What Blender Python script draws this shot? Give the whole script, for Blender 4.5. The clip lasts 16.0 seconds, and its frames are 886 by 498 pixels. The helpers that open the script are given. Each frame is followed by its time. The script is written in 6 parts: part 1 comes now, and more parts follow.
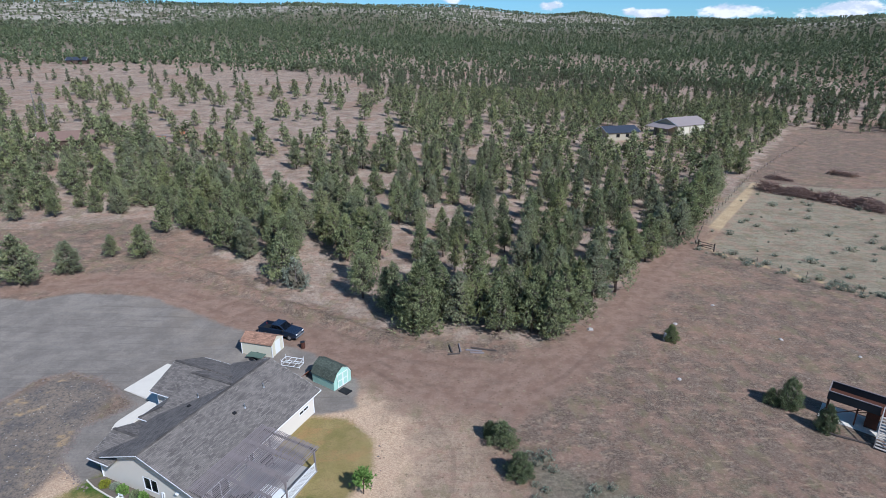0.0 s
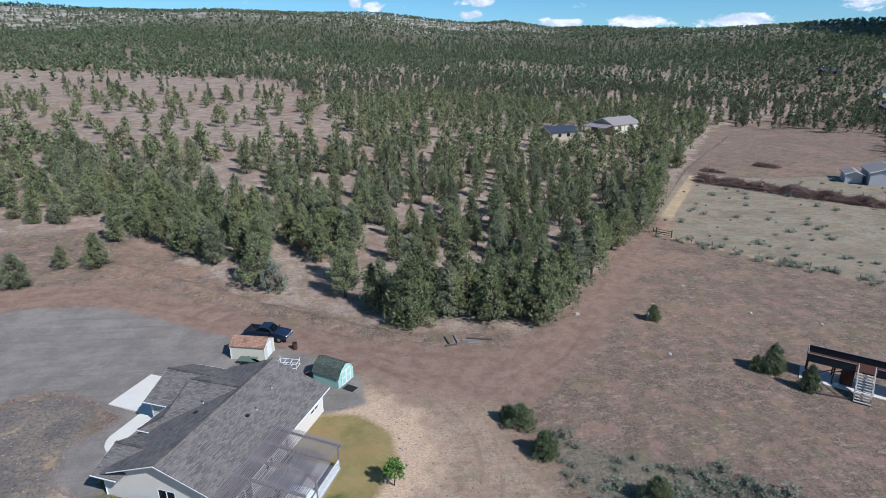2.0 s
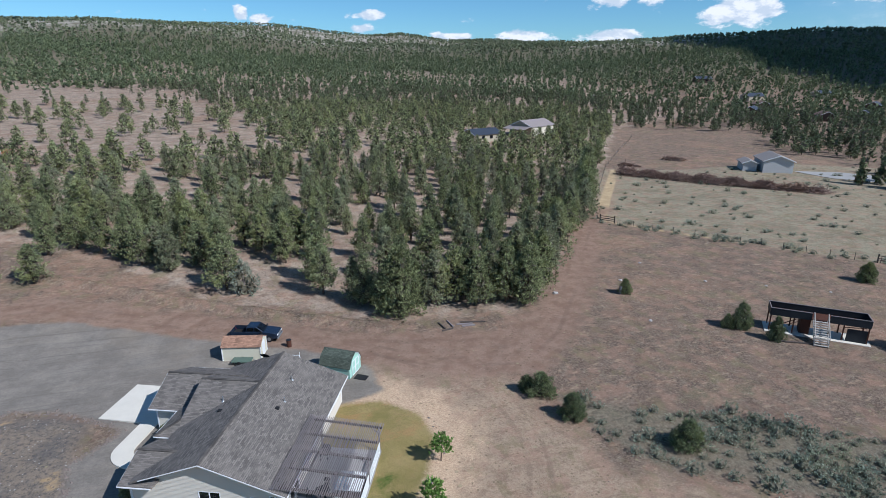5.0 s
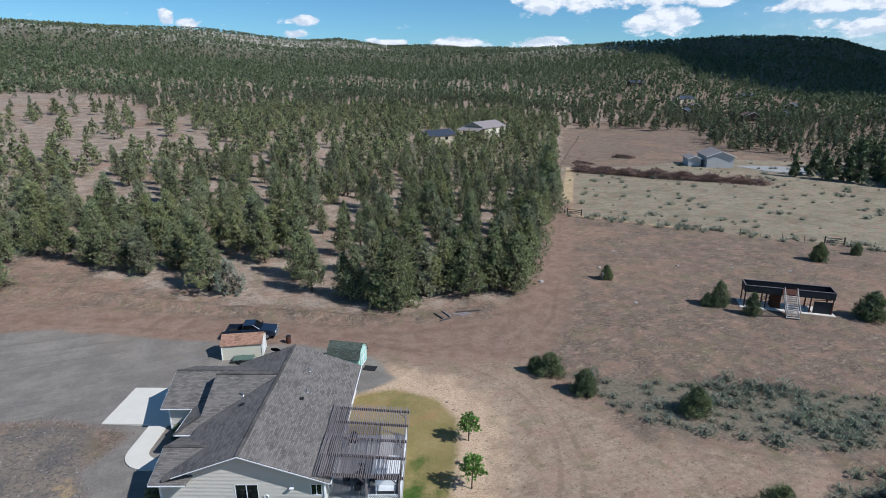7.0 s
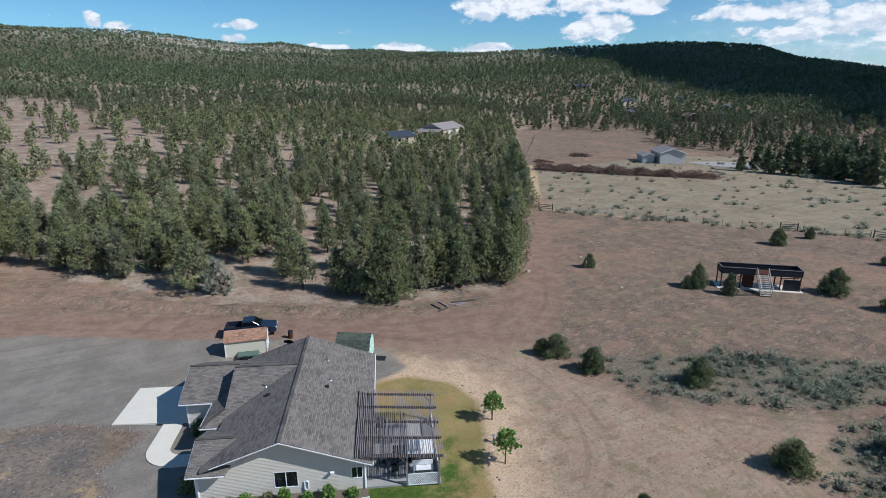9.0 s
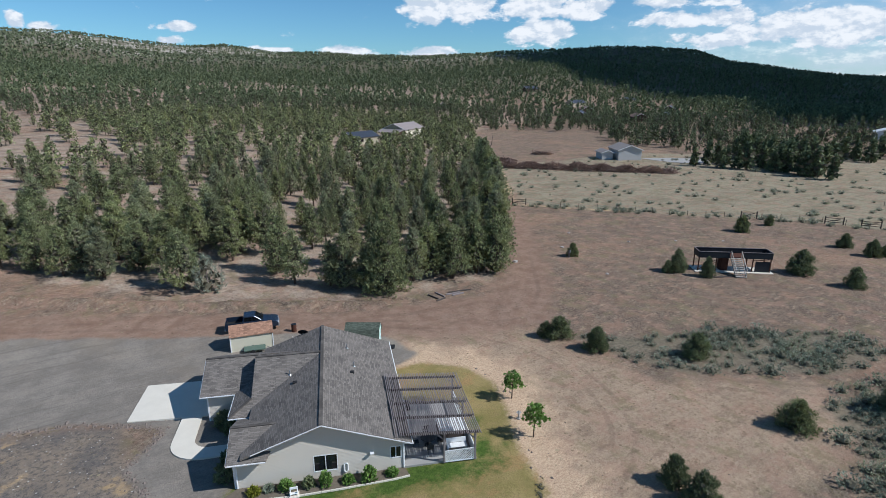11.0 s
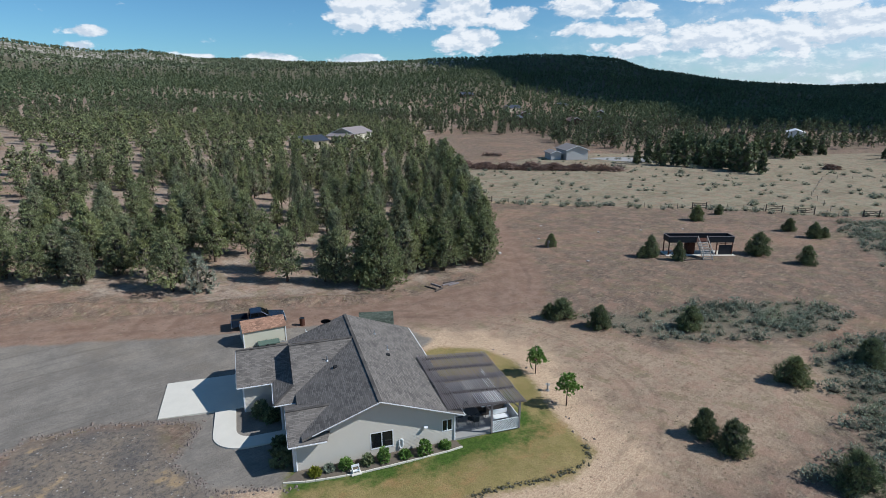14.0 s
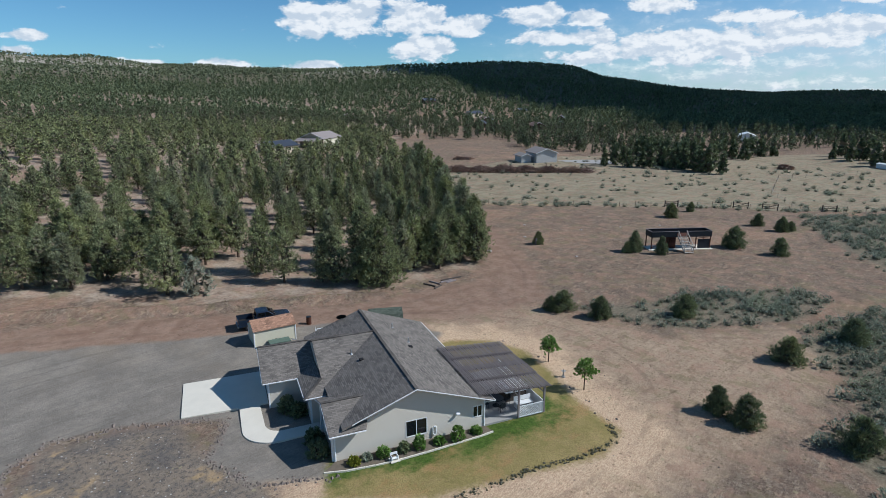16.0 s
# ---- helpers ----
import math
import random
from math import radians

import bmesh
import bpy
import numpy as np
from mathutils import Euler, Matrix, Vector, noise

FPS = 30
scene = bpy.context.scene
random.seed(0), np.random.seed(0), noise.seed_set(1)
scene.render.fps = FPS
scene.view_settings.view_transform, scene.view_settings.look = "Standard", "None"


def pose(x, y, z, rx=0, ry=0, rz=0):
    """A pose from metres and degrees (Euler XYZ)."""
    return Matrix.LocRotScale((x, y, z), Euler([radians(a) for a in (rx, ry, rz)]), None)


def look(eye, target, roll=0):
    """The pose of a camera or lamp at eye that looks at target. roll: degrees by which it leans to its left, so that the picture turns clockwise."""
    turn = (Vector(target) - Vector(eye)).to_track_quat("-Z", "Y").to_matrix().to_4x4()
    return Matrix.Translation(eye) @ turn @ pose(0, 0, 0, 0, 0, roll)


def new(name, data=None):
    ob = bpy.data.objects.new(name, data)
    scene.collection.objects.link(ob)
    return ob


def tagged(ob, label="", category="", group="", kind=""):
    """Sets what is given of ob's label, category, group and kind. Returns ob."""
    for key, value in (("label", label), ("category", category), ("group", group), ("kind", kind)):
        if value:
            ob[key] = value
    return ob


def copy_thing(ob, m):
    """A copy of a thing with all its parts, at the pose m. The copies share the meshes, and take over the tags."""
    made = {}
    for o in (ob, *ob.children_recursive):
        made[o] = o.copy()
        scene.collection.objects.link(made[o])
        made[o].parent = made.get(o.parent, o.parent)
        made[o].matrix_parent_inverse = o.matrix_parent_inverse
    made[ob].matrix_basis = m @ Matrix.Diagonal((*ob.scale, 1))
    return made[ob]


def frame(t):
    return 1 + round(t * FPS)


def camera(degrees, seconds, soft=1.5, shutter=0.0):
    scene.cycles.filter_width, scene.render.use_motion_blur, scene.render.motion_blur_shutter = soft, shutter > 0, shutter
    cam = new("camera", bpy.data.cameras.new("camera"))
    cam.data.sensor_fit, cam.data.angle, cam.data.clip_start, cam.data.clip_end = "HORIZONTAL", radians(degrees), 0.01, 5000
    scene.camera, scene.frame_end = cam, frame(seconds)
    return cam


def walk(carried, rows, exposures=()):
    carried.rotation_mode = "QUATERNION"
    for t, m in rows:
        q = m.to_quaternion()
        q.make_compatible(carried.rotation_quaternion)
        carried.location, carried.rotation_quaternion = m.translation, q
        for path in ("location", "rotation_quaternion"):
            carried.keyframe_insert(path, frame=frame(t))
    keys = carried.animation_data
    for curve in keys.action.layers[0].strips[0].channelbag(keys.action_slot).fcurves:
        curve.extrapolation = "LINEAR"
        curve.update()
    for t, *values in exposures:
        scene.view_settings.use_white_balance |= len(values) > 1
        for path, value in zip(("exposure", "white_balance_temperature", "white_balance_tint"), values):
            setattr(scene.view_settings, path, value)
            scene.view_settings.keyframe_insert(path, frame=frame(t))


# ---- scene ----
cam = camera(76.8, 16.0, soft=0.0)
METRES, EYE, TILT, LEAN, TURN = 54.0, 37.2, -20.0, 0.0, 0.0
ROWS = [
    (0.0, 0.0, 0.0, 0.0, -0.0, 0.0, 0.0),
    (0.5, -0.0366, 0.0012, -0.0098, -1.76, 0.19, 0.63),
    (1.0, -0.0733, 0.0033, -0.018, -3.53, 0.33, 1.28),
    (1.5, -0.1099, 0.0067, -0.0264, -5.27, 0.5, 1.91),
    (2.0, -0.1462, 0.0104, -0.0348, -7.01, 0.61, 2.55),
    (2.5, -0.1826, 0.0144, -0.0433, -8.71, 0.77, 3.17),
    (3.0, -0.2184, 0.0185, -0.0516, -10.43, 0.87, 3.79),
    (3.5, -0.2536, 0.024, -0.0599, -12.1, 0.94, 4.38),
    (4.0, -0.2872, 0.0299, -0.0678, -13.67, 1.03, 4.96),
    (6.5, -0.4483, 0.0662, -0.0977, -21.17, 1.0, 7.55),
    (7.0, -0.4792, 0.0739, -0.1019, -22.61, 0.93, 8.02),
    (7.5, -0.5092, 0.082, -0.1061, -23.98, 0.87, 8.48),
    (8.0, -0.539, 0.091, -0.1099, -25.37, 0.75, 8.91),
    (8.5, -0.566, 0.0997, -0.1134, -26.6, 0.7, 9.33),
    (9.0, -0.5949, 0.1087, -0.1171, -27.94, 0.59, 9.75),
    (11.5, -0.7294, 0.162, -0.1298, -34.23, -0.15, 11.59),
    (12.0, -0.7543, 0.1726, -0.1318, -35.38, -0.3, 11.93),
    (12.5, -0.7793, 0.1836, -0.1332, -36.51, -0.47, 12.23),
    (13.0, -0.8033, 0.1949, -0.1343, -37.64, -0.57, 12.56),
    (13.5, -0.8271, 0.2066, -0.1341, -38.75, -0.64, 12.86),
    (14.0, -0.851, 0.218, -0.1336, -39.87, -0.73, 13.16),
    (14.5, -0.874, 0.23, -0.1336, -40.93, -0.83, 13.45),
    (15.0, -0.8962, 0.2426, -0.1337, -41.97, -0.9, 13.72),
    (15.5, -0.9177, 0.256, -0.1331, -43.03, -0.99, 13.98),
    (16.0, -0.9393, 0.2689, -0.1321, -44.09, -1.09, 14.23),
]
EXPOSURES = [(0.0, 0.23, 5620, 13), (4.0, 0.19, 5700, 11), (8.0, 0.12, 5850, 10), (12.0, 0.10, 5950, 9), (16.0, 0.05, 5950, 8)]
walk(cam, [(t, pose(0, 0, EYE, TILT, LEAN, TURN) @ pose(METRES * x, METRES * y, METRES * z, 90 + pitch, roll, yaw)) for t, x, y, z, yaw, pitch, roll in ROWS], EXPOSURES)

# ---- light ----
SUN_AZ, SUN_EL = 138.0, 42.0  # degrees clockwise from +y, degrees up
sun_way = Vector((math.sin(radians(SUN_AZ)) * math.cos(radians(SUN_EL)), math.cos(radians(SUN_AZ)) * math.cos(radians(SUN_EL)), math.sin(radians(SUN_EL))))
sun = new("sun", bpy.data.lights.new("sun", "SUN"))
sun.data.energy, sun.data.angle, sun.data.color = 4.3, radians(0.55), (1.0, 0.975, 0.945)
sun.matrix_world = look(sun_way * 500, (0, 0, 0))

world = bpy.data.worlds.new("sky")
scene.world = world
world.use_nodes = True
wn, wl = world.node_tree.nodes, world.node_tree.links
wn.clear()


def wnode(kind, **values):
    n = wn.new(kind)
    for k, v in values.items():
        n.inputs[k.replace("_", " ")].default_value = v
    return n


sky = wn.new("ShaderNodeTexSky")
sky.sky_type, sky.sun_disc = "NISHITA", False
sky.sun_elevation, sky.sun_rotation = radians(SUN_EL), radians(SUN_AZ)
sky.altitude, sky.air_density, sky.dust_density, sky.ozone_density = 1200, 1.0, 0.4, 1.6
# fair-weather cumulus: heaps set by compass bearing and height, broken up by noise
geo = wn.new("ShaderNodeTexCoord")
sep = wn.new("ShaderNodeSeparateXYZ")
wl.new(geo.outputs["Generated"], sep.inputs[0])


def wmath(op, a, b=0.0, c=None):
    n = wn.new("ShaderNodeMath")
    n.operation = op
    for i, v in enumerate((a, b) if c is None else (a, b, c)):
        if isinstance(v, (int, float)):
            n.inputs[i].default_value = v
        else:
            wl.new(v, n.inputs[i])
    return n.outputs[0]


bearing = wmath("MULTIPLY", wmath("ARCTAN2", sep.outputs["X"], sep.outputs["Y"]), 57.2958)
rise = wmath("MULTIPLY", wmath("ARCSINE", sep.outputs["Z"]), 57.2958)
flat = wn.new("ShaderNodeCombineXYZ")
wl.new(bearing, flat.inputs[0]), wl.new(rise, flat.inputs[1])


def wscaled(size, shift=(0.0, 0.0, 0.0)):
    """Bearing and height in degrees, stretched and shifted."""
    n = wn.new("ShaderNodeMapping")
    n.inputs["Scale"].default_value, n.inputs["Location"].default_value = size, shift
    wl.new(flat.outputs[0], n.inputs["Vector"])
    return n.outputs[0]


def wrange(v, lo, hi, to_lo=0.0, to_hi=1.0):
    n = wn.new("ShaderNodeMapRange")
    n.interpolation_type = "SMOOTHSTEP"
    wl.new(v, n.inputs["Value"])
    for key, x in (("From Min", lo), ("From Max", hi), ("To Min", to_lo), ("To Max", to_hi)):
        n.inputs[key].default_value = x
    return n.outputs["Result"]


def puffs(shift=(0.0, 0.0, 0.0)):
    """Billowing noise, wider than high."""
    n = wnode("ShaderNodeTexNoise", Scale=1.0, Detail=9.0, Roughness=0.6, Distortion=0.15)
    wl.new(wscaled((0.42, 0.75, 1.0), shift), n.inputs["Vector"])
    return n.outputs["Fac"]


# bearing, height, half width, half height, weight: all in degrees
HEAPS = ((33.2, 6.9, 3.8, 2.6, 1.05), (37.0, 7.3, 5.0, 2.5, 1.05), (43.2, 7.1, 5.0, 2.4, 1.05), (47.8, 6.5, 3.6, 1.5, 1.1), (43.9, 4.5, 4.8, 1.8, 1.1), (54.8, 7.2, 4.6, 1.7, 0.95),
         (59.2, 7.0, 3.2, 1.1, 0.9), (65.7, 8.2, 4.2, 1.9, 1.0), (58.0, 5.3, 9.5, 1.2, 0.85), (68.5, 4.2, 15.0, 2.7, 1.0), (78.5, 5.0, 9.0, 2.2, 1.0), (73.1, 6.6, 5.5, 0.9, 0.9), (60.0, 3.5, 7.0, 1.3, 0.85),
         (81.0, 7.6, 3.5, 1.1, 0.9), (10.9, 4.65, 2.8, 0.7, 0.9), (9.8, 3.4, 1.8, 0.7, 0.9), (-0.8, 4.6, 1.0, 1.1, 0.9), (1.0, 4.2, 1.6, 0.7, 0.9), (25.5, 2.9, 4.5, 0.9, 0.9), (18.6, 2.7, 3.2, 0.7, 0.85), (33.5, 2.7, 4.5, 0.8, 0.85),
         (95.0, 5.0, 14.0, 4.0, 0.9), (120.0, 9.0, 16.0, 5.0, 0.9), (-150.0, 12.0, 20.0, 6.0, 0.9), (-80.0, 8.0, 14.0, 3.0, 0.9))
heaped = 0.0
for az, el, wide, tall, weight in HEAPS:
    n = wn.new("ShaderNodeVectorMath")
    n.operation = "LENGTH"
    wl.new(wscaled((1 / wide, 1 / tall, 0), (-az / wide, -el / tall, 0)), n.inputs[0])
    heaped = wmath("MAXIMUM", wrange(n.outputs["Value"], 1.15, 0.0, 0.0, weight), heaped)
billow = puffs()
cover = wmath("ADD", wmath("MULTIPLY", heaped, 0.5), billow)
body = wrange(cover, 0.64, 0.80, 0.0, 0.97)
# thin veil low in the east
veil = wmath("MULTIPLY", wmath("MULTIPLY", wrange(bearing, 44.0, 75.0), wrange(bearing, 150.0, 110.0)), wmath("MULTIPLY", wrange(rise, 10.0, 3.0), wmath("MULTIPLY", billow, 1.35)))
mask = wmath("MAXIMUM", body, veil)
# sunlit tops, bluish hollows
lit = wmath("SUBTRACT", billow, puffs((0.10, 0.34, 0.0)))
lit_way = wrange(wmath("ADD", lit, wmath("MULTIPLY", wmath("SUBTRACT", cover, 0.84), 0.25)), -0.10, 0.13)
white = wn.new("ShaderNodeMix")
white.data_type = "RGBA"
wl.new(lit_way, white.inputs["Factor"])
white.inputs["A"].default_value, white.inputs["B"].default_value = (7.2, 7.9, 8.7, 1), (10.8, 10.7, 10.6, 1)
skymix = wn.new("ShaderNodeMix")
skymix.data_type = "RGBA"
wl.new(mask, skymix.inputs["Factor"])
tint = wn.new("ShaderNodeMix")
tint.data_type, tint.blend_type = "RGBA", "MULTIPLY"
tint.inputs["Factor"].default_value = 1.0
wl.new(sky.outputs["Color"], tint.inputs["A"])
tint.inputs["B"].default_value = (0.62, 0.96, 1.13, 1)
wl.new(tint.outputs["Result"], skymix.inputs["A"])
wl.new(white.outputs["Result"], skymix.inputs["B"])
back = wnode("ShaderNodeBackground", Strength=0.08)
wl.new(skymix.outputs["Result"], back.inputs["Color"])
wout = wn.new("ShaderNodeOutputWorld")
wl.new(back.outputs[0], wout.inputs["Surface"])

# ---- materials ----
def srgb(r, g, b):
    return tuple(((c / 255) / 12.92 if c <= 10 else ((c / 255 + 0.055) / 1.055) ** 2.4) for c in (r, g, b)) + (1,)


class Mat:
    """A node material with short helpers."""

    def __init__(self, name, rough=0.8, metal=0.0, spec=0.3):
        self.m = bpy.data.materials.new(name)
        self.m.use_nodes = True
        self.n, self.l = self.m.node_tree.nodes, self.m.node_tree.links
        self.b = self.n["Principled BSDF"]
        self.b.inputs["Roughness"].default_value, self.b.inputs["Metallic"].default_value = rough, metal
        self.b.inputs["Specular IOR Level"].default_value = spec
        self.pos = self.n.new("ShaderNodeNewGeometry").outputs["Position"]
        self.obj = self.n.new("ShaderNodeTexCoord").outputs["Object"]

    def put(self, v, socket):
        if hasattr(v, "is_output"):
            self.l.new(v, socket)
        else:
            socket.default_value = v

    def noise(self, scale, detail=3.0, rough=0.55, where=None, stretch=None, distort=0.0):
        t = self.n.new("ShaderNodeTexNoise")
        t.inputs["Scale"].default_value, t.inputs["Detail"].default_value, t.inputs["Roughness"].default_value = scale, detail, rough
        t.inputs["Distortion"].default_value = distort
        v = self.pos if where is None else where
        if stretch:
            mp = self.n.new("ShaderNodeMapping")
            mp.inputs["Scale"].default_value = stretch
            self.l.new(v, mp.inputs["Vector"])
            v = mp.outputs[0]
        self.l.new(v, t.inputs["Vector"])
        return t.outputs["Fac"]

    def voronoi(self, scale, where=None, out="Distance"):
        t = self.n.new("ShaderNodeTexVoronoi")
        t.inputs["Scale"].default_value = scale
        self.l.new(self.pos if where is None else where, t.inputs["Vector"])
        return t.outputs[out]

    def math(self, op, a, b=0.0):
        t = self.n.new("ShaderNodeMath")
        t.operation = op
        self.put(a, t.inputs[0]), self.put(b, t.inputs[1])
        return t.outputs[0]

    def step(self, v, lo, hi, to=1.0, frm=0.0):
        t = self.n.new("ShaderNodeMapRange")
        t.interpolation_type = "SMOOTHSTEP"
        self.put(v, t.inputs["Value"])
        t.inputs["From Min"].default_value, t.inputs["From Max"].default_value = lo, hi
        t.inputs["To Min"].default_value, t.inputs["To Max"].default_value = frm, to
        return t.outputs["Result"]

    def mix(self, f, a, b, blend="MIX"):
        t = self.n.new("ShaderNodeMix")
        t.data_type, t.blend_type = "RGBA", blend
        self.put(f, t.inputs["Factor"]), self.put(a, t.inputs["A"]), self.put(b, t.inputs["B"])
        return t.outputs["Result"]

    def attr(self, name):
        t = self.n.new("ShaderNodeAttribute")
        t.attribute_name = name
        return t.outputs["Fac"]

    def rand(self):
        return self.n.new("ShaderNodeObjectInfo").outputs["Random"]

    def island(self):
        return self.n.new("ShaderNodeNewGeometry").outputs["Random Per Island"]

    def colour(self, v):
        self.put(v, self.b.inputs["Base Color"])
        return self

    def bump(self, v, strength=0.5, distance=0.05):
        t = self.n.new("ShaderNodeBump")
        t.inputs["Strength"].default_value, t.inputs["Distance"].default_value = strength, distance
        self.l.new(v, t.inputs["Height"])
        self.l.new(t.outputs[0], self.b.inputs["Normal"])
        return self


def plain(name, rgb, rough=0.7, metal=0.0, vary=0.25, scale=3.0, bump=0.0, spec=0.3):
    """A paint, wood or metal with worn patches and grain."""
    m = Mat(name, rough, metal, spec)
    a = tuple(c * (1 - vary) for c in rgb[:3]) + (1,)
    b = tuple(min(1, c * (1 + vary)) for c in rgb[:3]) + (1,)
    c = m.mix(m.noise(scale, 5, 0.65), a, b)
    c = m.mix(m.math("MULTIPLY", m.noise(scale * 9, 2), 0.35), c, a)
    m.colour(c)
    if bump:
        m.bump(m.noise(scale * 12, 3), bump, 0.02)
    return m.m


def weathered_wood(name, rgb, along=(1, 1, 12)):
    m = Mat(name, 0.85)
    g = m.noise(5, 4, 0.6, m.obj, along)
    c = m.mix(g, tuple(v * 0.6 for v in rgb[:3]) + (1,), tuple(min(1, v * 1.35) for v in rgb[:3]) + (1,))
    m.colour(m.mix(m.math("MULTIPLY", m.rand(), 0.5), c, tuple(v * 0.7 for v in rgb[:3]) + (1,)))
    return m.m


def foliage(name, dark, light, grey=(0.12, 0.12, 0.085, 1)):
    m = Mat(name, 0.75, 0, 0.15)
    c = m.mix(m.step(m.island(), 0.1, 0.9), dark, light)
    c = m.mix(m.step(m.rand(), 0.35, 1.0, 0.55), c, grey)
    c = m.mix(m.step(m.noise(0.6, 2), 0.4, 0.7, 0.45), c, light)
    # each crown has its own shade: dull, fresh or yellowing
    c = m.mix(m.step(m.noise(0.19, 1), 0.52, 0.38, 0.38), c, dark)
    c = m.mix(m.step(m.noise(0.16, 1, 0.5, m.pos, (1, 1.2, 0.4)), 0.53, 0.66, 0.3), c, (light[0] * 1.2, light[1] * 1.1, light[2] * 0.85, 1))
    m.colour(c)
    thin = m.n.new("ShaderNodeBsdfTranslucent")
    m.l.new(c, thin.inputs["Color"])
    both = m.n.new("ShaderNodeMixShader")
    both.inputs["Fac"].default_value = 0.2
    m.l.new(m.b.outputs[0], both.inputs[1]), m.l.new(thin.outputs[0], both.inputs[2])
    m.l.new(both.outputs[0], m.n["Material Output"].inputs["Surface"])
    return m.m


def shingle_material(name="asphalt_shingles", tint=(1.0, 1.0, 1.0), wide=0.42, row=0.145):
    """Courses of shingles with a blend of tones; tint shifts the grey."""
    def hue(r, g, b):
        return (r * tint[0], g * tint[1], b * tint[2], 1)

    m = Mat(name, 0.9, 0, 0.2)
    br = m.n.new("ShaderNodeTexBrick")
    mp = m.n.new("ShaderNodeUVMap")
    m.l.new(mp.outputs[0], br.inputs["Vector"])
    br.offset, br.inputs["Scale"].default_value = 0.37, 1.0
    br.inputs["Mortar Size"].default_value, br.inputs["Brick Width"].default_value, br.inputs["Row Height"].default_value = 0.012, wide, row
    br.inputs["Color1"].default_value, br.inputs["Color2"].default_value, br.inputs["Mortar"].default_value = hue(0.102, 0.098, 0.096), hue(0.238, 0.228, 0.22), hue(0.06, 0.058, 0.057)
    br.inputs["Bias"].default_value = -0.1
    patch = m.noise(0.9, 4, 0.6, None, None)
    c = m.mix(m.step(patch, 0.35, 0.7, 0.45), br.outputs["Color"], hue(0.23, 0.218, 0.208))
    c = m.mix(m.math("MULTIPLY", m.noise(30, 2), 0.4), c, hue(0.12, 0.117, 0.114))
    m.colour(c)
    m.bump(br.outputs["Fac"], -0.6, 0.02)
    return m.m


M_SHINGLE = shingle_material("asphalt_shingles", (1.07, 0.985, 0.89))
M_SIDING = plain("vinyl_siding", srgb(208, 200, 186), 0.6, 0, 0.06, 0.7)
M_TRIM = plain("white_trim", srgb(232, 232, 230), 0.5, 0, 0.06, 1.5)
M_GLASS = Mat("window_glass", 0.06, 0, 0.6).colour((0.012, 0.014, 0.017, 1)).m
M_CONCRETE = plain("concrete", srgb(216, 208, 192), 0.9, 0, 0.12, 0.8, 0.3)
M_GREYWOOD = weathered_wood("grey_weathered_wood", srgb(138, 129, 127))
M_DARKWOOD = weathered_wood("dark_weathered_wood", srgb(84, 76, 70))
M_RUST = plain("rust", srgb(88, 56, 44), 0.85, 0.2, 0.4, 4, 0.4)
M_DARKMETAL = plain("dark_steel", srgb(52, 56, 60), 0.6, 0.5, 0.3, 2, 0.2)
M_METAL = plain("galvanised_metal", srgb(165, 168, 170), 0.45, 0.7, 0.2, 3)
M_BLACK = plain("black_rubber", (0.018, 0.018, 0.019), 0.8, 0, 0.3, 6)
M_BARK = plain("bark", (0.105, 0.075, 0.055), 0.95, 0, 0.4, 4, 0.6)
M_DEADWOOD = plain("dead_wood", (0.23, 0.19, 0.165), 0.95, 0, 0.4, 3, 0.4)
M_WHITE = plain("white_paint", srgb(225, 226, 224), 0.5, 0, 0.07, 2)
M_ROCK = plain("basalt_rock", (0.20, 0.16, 0.135), 0.95, 0, 0.4, 3, 0.6)
M_PINE = foliage("pine_needles", (0.045, 0.056, 0.026, 1), (0.39, 0.425, 0.205, 1), (0.315, 0.315, 0.225, 1))
M_JUNIPER = foliage("juniper_foliage", (0.075, 0.10, 0.05, 1), (0.27, 0.305, 0.15, 1), (0.20, 0.225, 0.13, 1))
M_FARTREE = foliage("far_pine_foliage", (0.05, 0.07, 0.037, 1), (0.215, 0.255, 0.133, 1), (0.18, 0.18, 0.128, 1))
M_SAGE = foliage("sagebrush_foliage", (0.10, 0.12, 0.08, 1), (0.42, 0.46, 0.34, 1), (0.27, 0.29, 0.225, 1))
M_LEAF = foliage("garden_leaves", (0.08, 0.15, 0.03, 1), (0.25, 0.38, 0.10, 1), (0.15, 0.26, 0.06, 1))
M_STRAW = foliage("dry_grass_blades", (0.16, 0.125, 0.075, 1), (0.36, 0.30, 0.19, 1), (0.3, 0.24, 0.15, 1))


M_TWIG = plain("grey_brown_twigs", (0.14, 0.125, 0.085), 0.95, 0, 0.35, 3)
M_WEED = foliage("weed_leaves", (0.07, 0.075, 0.03, 1), (0.24, 0.24, 0.11, 1), (0.17, 0.15, 0.08, 1))
M_PALEROCK = plain("pale_rock", (0.42, 0.38, 0.34), 0.95, 0, 0.2, 3, 0.4)
M_CLOUD = plain("cloud_white", (0.85, 0.86, 0.88), 1.0, 0, 0.02, 0.01)
M_YARD = plain("pale_gravel", srgb(158, 155, 150), 0.95, 0, 0.15, 0.6, 0.3)
M_MULCH = plain("bark_mulch", (0.165, 0.135, 0.10), 0.95, 0, 0.4, 5, 0.6)
M_YELLOWLEAF = foliage("yellow_leaves", (0.12, 0.14, 0.02, 1), (0.42, 0.42, 0.06, 1), (0.3, 0.3, 0.05, 1))
M_CREAM = plain("cream_paint", srgb(206, 200, 178), 0.65, 0, 0.08, 1.2)
